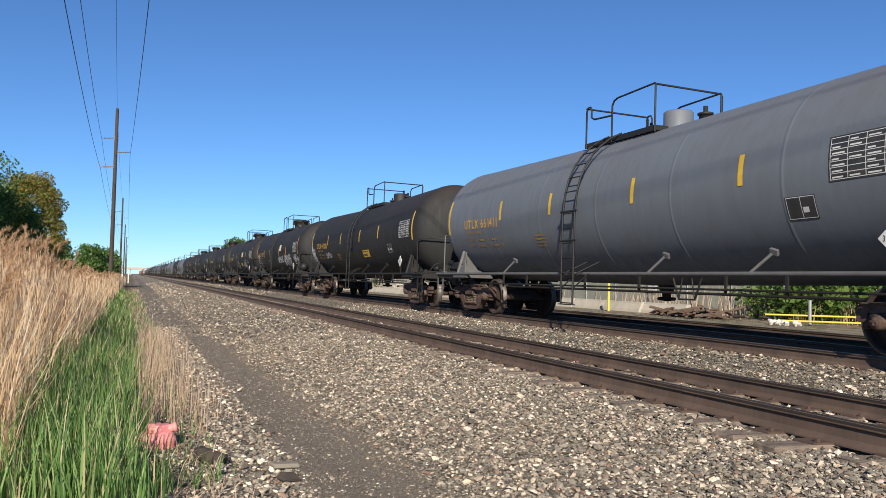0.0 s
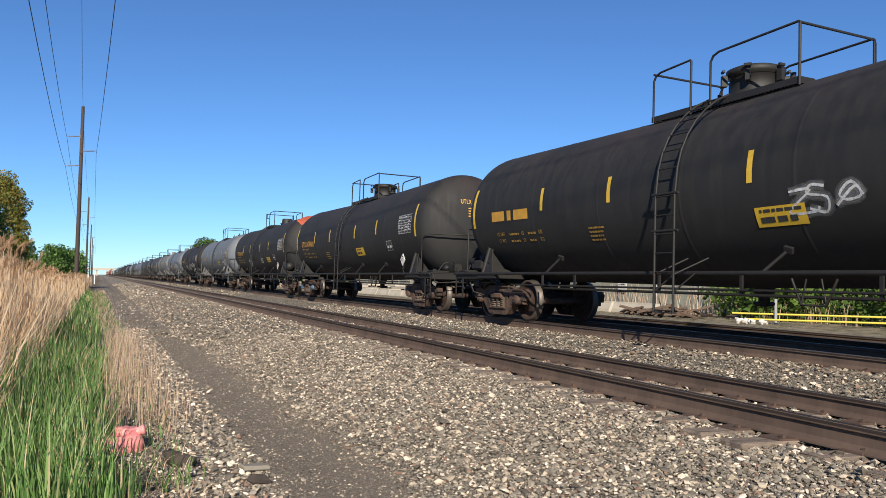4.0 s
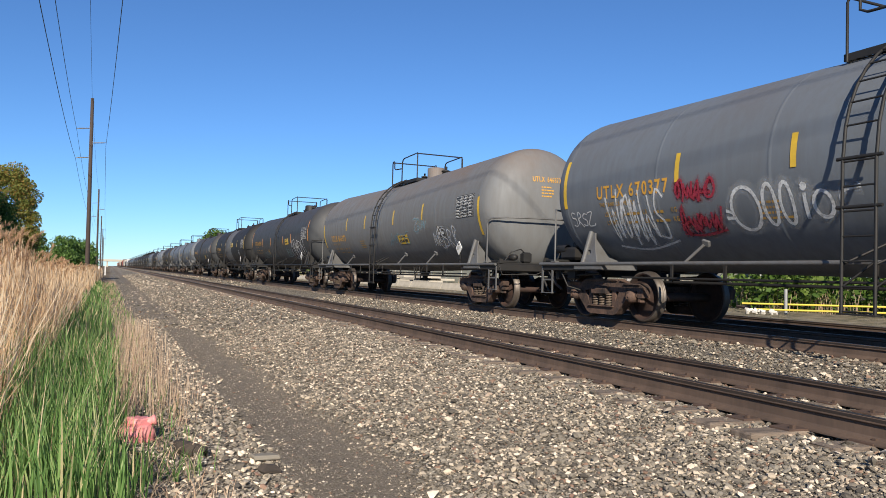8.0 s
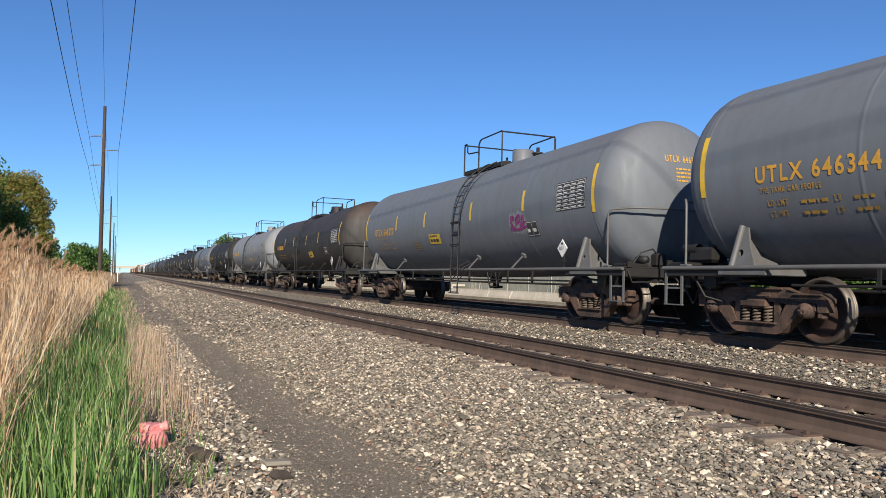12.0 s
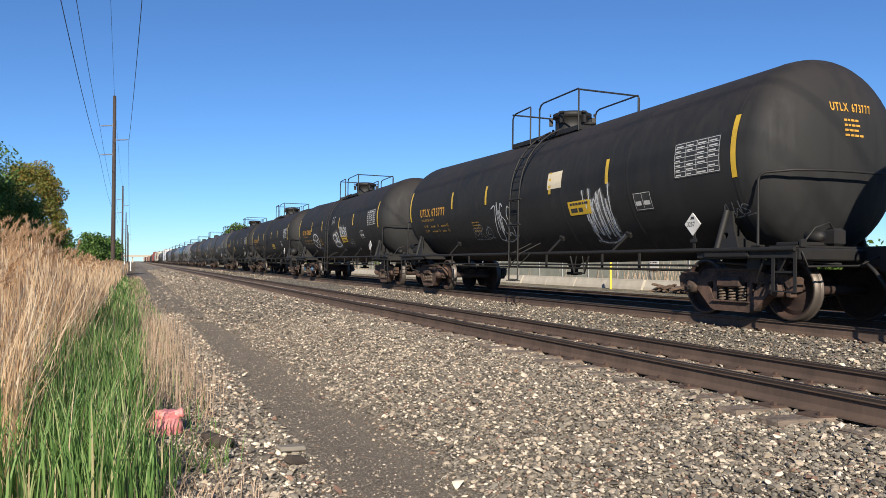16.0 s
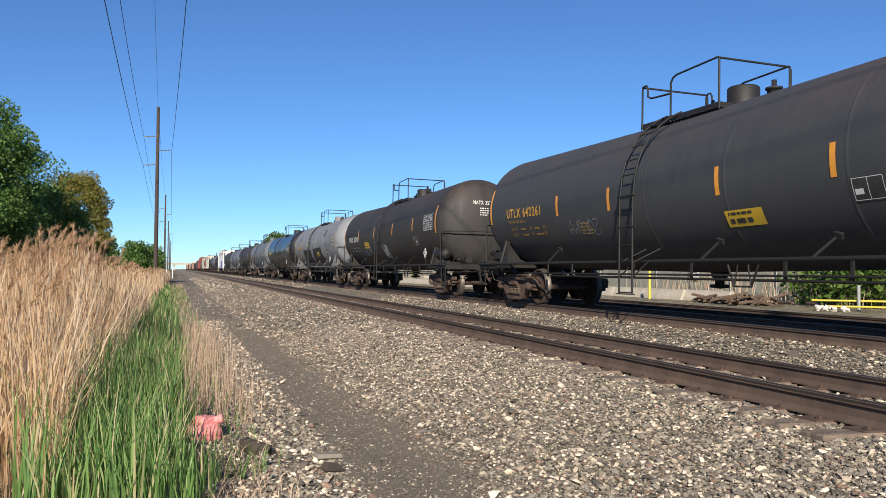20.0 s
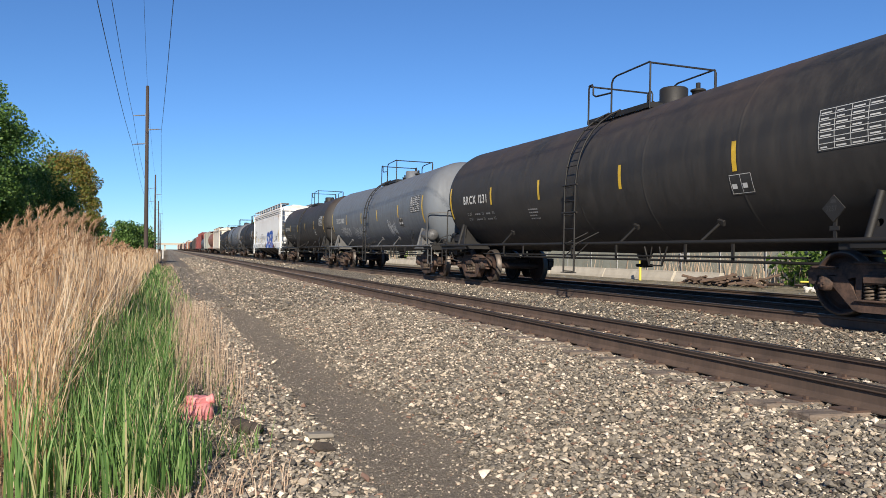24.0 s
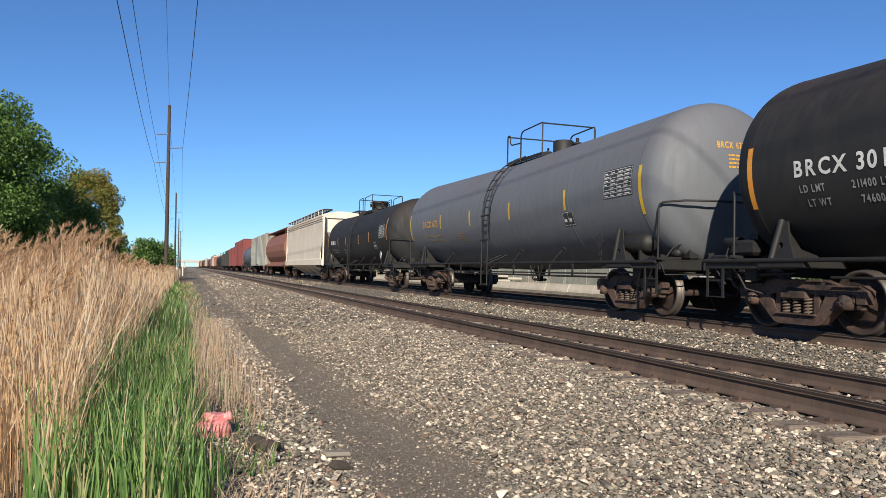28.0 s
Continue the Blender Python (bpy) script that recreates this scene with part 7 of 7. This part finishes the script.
# ---- poles and wires ----
POLE_WOOD = plain("weathered_pole_wood", (0.058, 0.041, 0.034), 0.85, 0.0, (0.026, 0.019, 0.017), 2.0, 25.0, 0.7, 0.5, 0.01, (3, 3, 0.15))
INSULATOR = plain("grey_insulator", (0.15, 0.15, 0.16), 0.4, 0.0, (0.09, 0.09, 0.09), 4.0, 40.0, 0.4)
WIRE = plain("dull_black_wire", (0.03, 0.031, 0.034), 0.5, 0.5, None, 1.0, 10.0, 0.3, 0.0)
POLES_Y = (-16.0, 85.0, 186.0, 287.0, 388.0, 489.0)
POLE_X = dict(zip(POLES_Y, (-0.35, -2.15, -2.8, -3.2, -3.6, -4.0)))
ARMS = ((-1.22, 15.5), (1.24, 14.0), (-1.25, 12.5))


def poles():
    ribs = [(0.03, 0.0), (0.045, 0.12)]
    for i in range(9):
        ribs += [(0.05, 0.16 + 0.1 * i), (0.085, 0.18 + 0.1 * i), (0.05, 0.20 + 0.1 * i)]
    ribs += [(0.04, 1.1), (0.035, 1.22), (0.002, 1.24)]
    for y in POLES_Y:
        p = new("utility_pole")
        tagged(p, "tall weathered wooden utility pole carrying four wires", "utility pole", "poles along the line")
        p.matrix_basis = pose(POLE_X[y], y, -0.3)
        part("shaft", shared("shaft:0", lambda: Build().lathe([(0.24, 0), (0.22, 3), (0.19, 10), (0.155, 18.9), (0.002, 18.92)], 14, "z")), POLE_WOOD, p)
        for x, z in ARMS:
            arm = part("insulator", shared("insulator:0", lambda: Build().lathe(ribs, 10, "x")), INSULATOR, p, at=pose(0.15 if x > 0 else -0.15, 0, z + 0.3, 0, -6 if x > 0 else 6, 0 if x > 0 else 180))
            part("bracket", shared("pole_bracket:0", lambda: Build().box((0, 0, 0), (0.06, 0.2, 0.34), None, 0.01)), INSULATOR, arm)
        part("ground_wire", shared("ground_wire:0", lambda: Build().tube([(0.20, -0.1, 0.3), (0.16, -0.1, 18.6)], 0.008, 5)), WIRE, p)
    for x, z, r in ((-1.37, 15.62, 0.018), (1.39, 14.12, 0.018), (-1.40, 12.62, 0.018), (0.0, 18.66, 0.012)):
        w = new("overhead_wire")
        tagged(w, "thin dark overhead wire strung between wooden poles", "wire", "overhead wires")
        for y0, y1 in zip(POLES_Y, POLES_Y[1:]):
            pts = [(POLE_X[y0] + (POLE_X[y1] - POLE_X[y0]) * i / 16 + x, y0 + (y1 - y0) * i / 16, z - 0.3 - 1.5 * 4 * (i / 16) * (1 - i / 16)) for i in range(17)]
            part("span", Build().tube(pts, r, 5), WIRE, w)


# ---- trees ----
def tree(name, x, y, top, spread, low, leaf, label, seed, leaves=9000, size=0.26, lobes=34):
    r = np.random.default_rng(seed)
    rr = random.Random(seed)
    t = new(name)
    tagged(t, label, "tree", "trees beside the line")
    t.matrix_basis = pose(x, y, level(x) - 0.05)
    b = Build()
    trunk = [(0, 0, 0), (0.1, 0.05, top * 0.2), (0.0, 0.1, top * 0.45), (0.15, 0.0, top * 0.75)]
    for i in range(3):
        b.tube(trunk[i:i + 2], top * (0.022 - 0.005 * i), 8)
    part("trunk", b, BARK, t)
    clumps = []
    for i in range(lobes):
        a, f = i * 2.4 + rr.uniform(-0.5, 0.5), (i + rr.random()) / lobes
        z = low + (top - low) * (0.08 + 0.86 * f)
        reach = spread * math.sin(math.pi * (0.16 + 0.74 * f)) ** 0.8 * rr.uniform(0.45, 1.0)
        clumps.append((reach * math.cos(a), reach * math.sin(a), z, spread * rr.uniform(0.26, 0.44)))
    for i, (cx, cy, cz, cr) in enumerate(clumps[:14]):
        z0 = min(cz * 0.62, top * 0.7)
        part("limb", Build().tube([(0.05, 0.05, z0), (cx * 0.5, cy * 0.5, (z0 + cz) / 2 + 0.2), (cx * 0.95, cy * 0.95, cz)], top * 0.006, 5), BARK, t)
    c = np.array(clumps)
    k = r.integers(0, len(c), leaves)
    d = r.normal(0, 1, (leaves, 3))
    d /= np.linalg.norm(d, axis=1, keepdims=True)
    at = c[k, :3] + d * (c[k, 3] * r.random(leaves) ** 0.4)[:, None] * np.array([1.15, 1.15, 0.85])
    u = r.normal(0, 1, (leaves, 3))
    u /= np.linalg.norm(u, axis=1, keepdims=True)
    v = np.cross(u, r.normal(0, 1, (leaves, 3)))
    v /= np.linalg.norm(v, axis=1, keepdims=True)
    s = (size * r.uniform(0.5, 1.3, leaves))[:, None]
    pts = np.stack([at - u * s * 0.5, at + v * s * 0.32, at + u * s * 0.5, at - v * s * 0.32], 1).reshape(-1, 3)
    crown = raw("crown", pts, np.arange(leaves * 4).reshape(-1, 4), leaf, "", "")
    crown.parent = t
    return t


def trees():
    tree("tree", -13.3, 56, 13.0, 4.7, 1.2, LEAF_DARK, "large dark green leafy tree behind the reeds", 1, 95000, 0.21, 70)
    tree("tree", -20.0, 60, 13.0, 6.0, 1.2, LEAF_DARK, "large dark green leafy tree behind the reeds", 2, 16000, 0.32)
    tree("tree", -10.2, 66, 8.6, 3.3, 0.8, LEAF_DARK, "dark green leafy tree behind the reeds", 4, 30000, 0.20, 46)
    tree("tree", -8.9, 78, 10.9, 2.75, 0.8, LEAF_SPRING, "rounded tree with yellow-green spring leaves", 3, 46000, 0.20, 56)
    tree("tree", -9.6, 105, 6.2, 2.8, 0.6, LEAF_DARK, "small dark green tree beyond the poles", 5, 8000, 0.30)
    tree("tree", -7.0, 150, 6.8, 3.2, 0.5, LEAF_DARK, "small dark green tree beyond the poles", 6, 5000, 0.42)
    tree("tree", -4.9, 175, 7.0, 2.6, 0.5, LEAF_DARK, "small dark green tree beyond the poles", 7, 4000, 0.42)
    tree("tree", 20.6, 165, 9.2, 4.0, 1.0, LEAF_BUSH, "green leafy tree beyond the train", 8, 6000, 0.46)
    tree("tree", 26.0, 170, 8.8, 4.0, 1.0, LEAF_BUSH, "green leafy tree beyond the train", 9, 6000, 0.46)
    for i, (x, y, h) in enumerate(((-22, 240, 9), (-34, 260, 10), (-14, 300, 8), (-10, 380, 8), (34, 300, 9), (48, 330, 10), (60, 280, 9), (30, 420, 9))):
        tree("tree", x, y, h, 5.5, 0.6, LEAF_DARK, "distant dark green tree on the horizon", 20 + i, 2600, 0.7)


# ---- beyond the train ----
CONCRETE = plain("sunlit_pale_concrete", (0.46, 0.42, 0.35), 0.9, 0.0, (0.30, 0.27, 0.22), 1.5, 25.0, 0.7, 0.3)
PIPE_YELLOW = plain("yellow_painted_pipe", (0.62, 0.50, 0.06), 0.5, 0.0, (0.5, 0.42, 0.12), 4.0, 30.0, 0.4)
FENCE_IRON = plain("galvanised_iron", (0.34, 0.35, 0.35), 0.5, 0.4, (0.22, 0.22, 0.22), 4.0, 30.0, 0.4)
PANEL = plain("weathered_grey_green_sheet", (0.27, 0.28, 0.235), 0.7, 0.0, (0.18, 0.18, 0.15), 1.2, 20.0, 0.7, 0.2)
DEBRIS = plain("old_brown_timber", (0.13, 0.085, 0.06), 0.9, 0.0, (0.05, 0.035, 0.025), 3.0, 25.0, 0.8, 0.6)
RUBBLE = plain("white_rubble", (0.62, 0.60, 0.56), 0.9, 0.0, (0.45, 0.42, 0.38), 5.0, 30.0, 0.6, 0.5)


def beyond():
    third = new("track_third")
    tagged(third, "disused rusty track beyond the passing train", "railway track", kind="structure")
    rail("rail", 13.15, 0.46, third), rail("rail", 14.65, 0.46, third)
    r = random.Random(4)
    rest, y = Build(), 2.0
    while y < 200:
        y += 0.53
        rest.box((13.9 + r.uniform(-0.05, 0.05), y, 0.20), (2.6, 0.22, 0.15), (0, 0, r.uniform(-2, 2)))
    tagged(part("far_ties", rest, TIE_WOOD, third, "old wooden ties in the shade of the train"), kind="stuff")
    wall = new("low_wall")
    tagged(wall, "long low sunlit concrete barrier beyond the tracks", "barrier")
    for i in range(24):
        part("block", shared("block:0", lambda: Build().plate([(-0.30, 0), (0.30, 0), (0.26, 0.16), (0.13, 0.42), (0.11, 0.50), (-0.11, 0.50), (-0.13, 0.42), (-0.26, 0.16)], 2.94, "y")), CONCRETE, wall, at=pose(22.2 + r.uniform(-0.05, 0.05), 27.5 + 3.0 * i, 0.14, 0, 0, r.uniform(-0.8, 0.8)))
    fence = new("panel_fence")
    tagged(fence, "weathered grey-green corrugated fence with posts beyond the barrier", "fence")
    for i in range(26):
        part("post", shared("fence_post:0", lambda: Build().tube([(0, 0, -0.1), (0, 0, 2.1)], 0.035, 7)), FENCE_IRON, fence, at=pose(25.5, 24 + 3.0 * i, 0.1))
    for i in range(26):
        part("panel", shared("fence_panel:0", lambda: Build().plate([(-1.48 + 0.185 * q + d, 0.03 * (q % 2)) for q in range(16) for d in (0.0, 0.092)] + [(1.48, 0.06), (-1.48, 0.06)], 1.75, "z", 0.98)), PANEL, fence, at=pose(25.6, 25.5 + 3.0 * i, 0.1, 0, 0, 90))
    post = new("marker_post")
    tagged(post, "yellow upright post in front of the fence", "post")
    part("pipe", Build().tube([(21.0, 30.2, 0.1), (21.0, 30.2, 1.5)], 0.06, 8), PIPE_YELLOW, post)
    sign = new("notice_board")
    tagged(sign, "small white notice on the wire fence", "sign")
    board = part("board", Build().box((25.4, 32.6, 1.35), (0.02, 0.75, 0.5), None, 0.004), LETTER_W, sign)
    part("notice_text", bars(Build(), lambda u, v: (25.385, 32.9 + u * 1.0, 1.42 + v), 0.0, 0.0, r, 2, 0.5, 0.06, 0.14), LETTER_K, sign)
    heap = new("timber_heap")
    tagged(heap, "heap of broken brown timber and rubble", "debris")
    for i in range(46):
        part("timber", shared(f"timber:{i % 5}", lambda: Build().box((0, 0, 0), (0.10 + 0.02 * (i % 3), 0.7 + 0.22 * (i % 5), 0.08), None, 0.01)), DEBRIS, heap, at=pose(21.2 + r.gauss(0, 0.5), 24.6 + r.gauss(0, 1.4), 0.22 + abs(r.gauss(0, 0.13)), r.uniform(-20, 20), r.uniform(-18, 18), r.uniform(0, 180)))
    pile = new("rubble_heap")
    tagged(pile, "small heap of white rubble beside yellow pipes", "rubble")
    for i in range(14):
        part("lump", shared(f"lump:{i % 4}", lambda: Build().box((0, 0, 0), (0.15, 0.12 + 0.03 * (i % 4), 0.10), (10, 20, 30), 0.03)), RUBBLE, pile, at=pose(20.8 + r.gauss(0, 0.3), 19.5 + r.gauss(0, 0.3), 0.20 + abs(r.gauss(0, 0.06)), r.uniform(0, 90), 0, r.uniform(0, 180)))
    gate = new("pipe_barrier")
    tagged(gate, "low yellow pipe barrier on short posts", "barrier")
    for z, dy in ((0.50, 0.0), (0.32, -0.6)):
        part("rail_pipe", Build().tube([(20.8, 20.4 + dy, z), (24.5, 15.2 + dy, z + 0.05), (29.0, 8.0 + dy, z)], 0.035, 8), PIPE_YELLOW, gate)
    for i in range(4):
        part("post", shared("gate_post:0", lambda: Build().tube([(0, 0, 0), (0, 0, 0.95)], 0.06, 8)), FENCE_IRON, gate, at=pose(21.6 + 2.0 * i, 19.2 - 3.0 * i, 0.1))
    store = new("storage_stack")
    tagged(store, "stack of pale boards and blocks in a sunlit yard", "stack")
    for i in range(30):
        part("board", shared(f"stack_board:{i % 3}", lambda: Build().box((0, 0, 0), (1.2, 2.4 + 0.3 * (i % 3), 0.16), None, 0.01)), CONCRETE, store, at=pose(23.5 + r.uniform(-0.3, 0.3) + 1.4 * (i % 2), 56.0 + 3.2 * (i // 5), 0.25 + 0.18 * (i % 5), 0, 0, r.uniform(-4, 4)))
    # reeds, bushes and weeds past the yard
    n = 2300
    y = 8 + 110 * rng.random(n) ** 1.2
    y = np.where((y > 25) & (y < 58) & (rng.random(n) < 0.8), y * 0.45 + 8, y)
    x = 23.2 + rng.gamma(2, 1.6, n)
    h = np.where(y < 24, 0.45, 0.8) + np.where(y < 24, 0.6, 0.9) * rng.random(n)
    turn = rng.uniform(0, 2 * np.pi, n)
    strips("yard_reeds", on_ground(x, y), h, np.stack([np.cos(turn), np.sin(turn)], -1) * (h * 0.15)[:, None], 0.02 + 0.02 * rng.random(n), turn, 3, PALE, "dry reeds beyond the tracks", "reeds", 1.0)
    for i in range(24):
        bx, by = 24.0 + r.uniform(0, 4) + (3.0 if i > 9 else 0.0), 5 + (2.2 * i if i < 10 else 7.0 * i - 50) + r.uniform(-1.2, 1.2)
        tree("bush", bx, by, r.uniform(1.6, 2.6) if i < 10 else r.uniform(2.0, 3.4), r.uniform(1.5, 2.4), 0.1, LEAF_BUSH, "leafy green bush beyond the tracks", 60 + i, 1500, 0.26)


def far_end():
    b = new("road_bridge")
    tagged(b, "distant concrete road bridge crossing the line", "bridge")
    part("deck", Build().box((10, 905, 6.6), (150, 9, 1.5), None, 0.1).box((10, 900.6, 7.8), (150, 0.4, 0.9)), CONCRETE, b)
    for x in (-22, -3, 21, 40, 62):
        part("pier", shared("pier:0", lambda: Build().box((0, 0, 2.9), (1.6, 6, 6.2), None, 0.1)), CONCRETE, b, at=pose(x, 905, 0))
    for x, y in ((-1.3, 104), (-0.7, 128)):
        m = new("marker_post")
        tagged(m, "short white trackside marker post", "post", "marker posts")
        part("stake", shared("stake:0", lambda: Build().box((0, 0, 0.65), (0.16, 0.10, 1.5), None, 0.02)), LETTER_W, m, at=pose(x, y, 0))


# ---- litter ----
PINK = plain("faded_pink_plastic", (0.72, 0.24, 0.24), 0.5, 0.0, (0.60, 0.30, 0.28), 7.0, 60.0, 0.5, 0.2)
CHAR = plain("charred_wood", (0.035, 0.028, 0.024), 0.85, 0.0, (0.10, 0.075, 0.055), 6.0, 40.0, 0.6, 0.8, 0.01, (1, 5, 1))


def rumple(b, seed, amount):
    r = random.Random(seed)
    b.v = [(x + r.uniform(-amount, amount), y + r.uniform(-amount, amount), z + r.uniform(-amount, amount)) for x, y, z in b.v]
    return b


def litter():
    jug = new("plastic_container")
    tagged(jug, "crumpled pink plastic container lying beside the path", "litter")
    jug.matrix_basis = pose(0.23, 6.78, -0.02, 0, 0, 14)

    def body(w, d, h, seed):
        b, n = Build(), 22
        prof = [(0.70, 0), (0.95, 0.02), (1.0, 0.2), (0.93, 0.32), (1.0, 0.42), (0.98, 0.70), (0.85, 0.82), (0.9, 0.9), (0.6, 1.0), (0.05, 0.97)]
        pts = []
        for q, z in prof:
            for i in range(n):
                a = 2 * math.pi * i / n
                c, s = math.cos(a), math.sin(a)
                k = (abs(c) ** 4 + abs(s) ** 4) ** -0.25
                pts.append((q * k * c * w / 2, q * k * s * d / 2, z * h))
        b.add(pts, [(j * n + i, j * n + (i + 1) % n, (j + 1) * n + (i + 1) % n, (j + 1) * n + i) for j in range(len(prof) - 1) for i in range(n)], True)
        return rumple(b, seed, 0.006)

    part("base_cup", body(0.30, 0.22, 0.155, 1), PINK, jug)
    part("upper_fold", body(0.22, 0.17, 0.09, 2), PINK, jug, at=pose(0.03, 0.03, 0.115, 4, 5, 20))
    part("spout", Build().lathe([(0.035, 0), (0.035, 0.05), (0.043, 0.055), (0.043, 0.075), (0.002, 0.08)], 14, "z"), PINK, jug, at=pose(0.09, 0.0, 0.165, 20, 75, 0))
    log = rumple(Build().lathe([(0.03, -0.16), (0.055, -0.13), (0.06, 0.0), (0.05, 0.11), (0.025, 0.15), (0.002, 0.16)], 9, "y"), 4, 0.010)
    ob = part("wood_chunk", log, CHAR, None, "charred broken chunk of wood on the stones", at=pose(0.60, 6.12, 0.05, 8, 0, 40))
    tagged(ob, category="wood")
    rock = rumple(Build().box((0, 0, 0.03), (0.13, 0.10, 0.075), (4, 8, 20), 0.03), 5, 0.006)
    tagged(part("dark_stone", rock, CHAR, None, "dark angular stone at the path's edge", at=pose(1.06, 5.35, 0.01)), category="stone")
    slab = rumple(Build().box((0, 0, 0.02), (0.20, 0.11, 0.035), (3, 4, 10), 0.01), 6, 0.005)
    tagged(part("flat_stone", slab, STONE, None, "pale flat stone beside the cinder path", at=pose(1.10, 5.72, 0.02)), category="stone")


reeds()
grasses()
ballast()
poles()
trees()
beyond()
far_end()
litter()


motions()
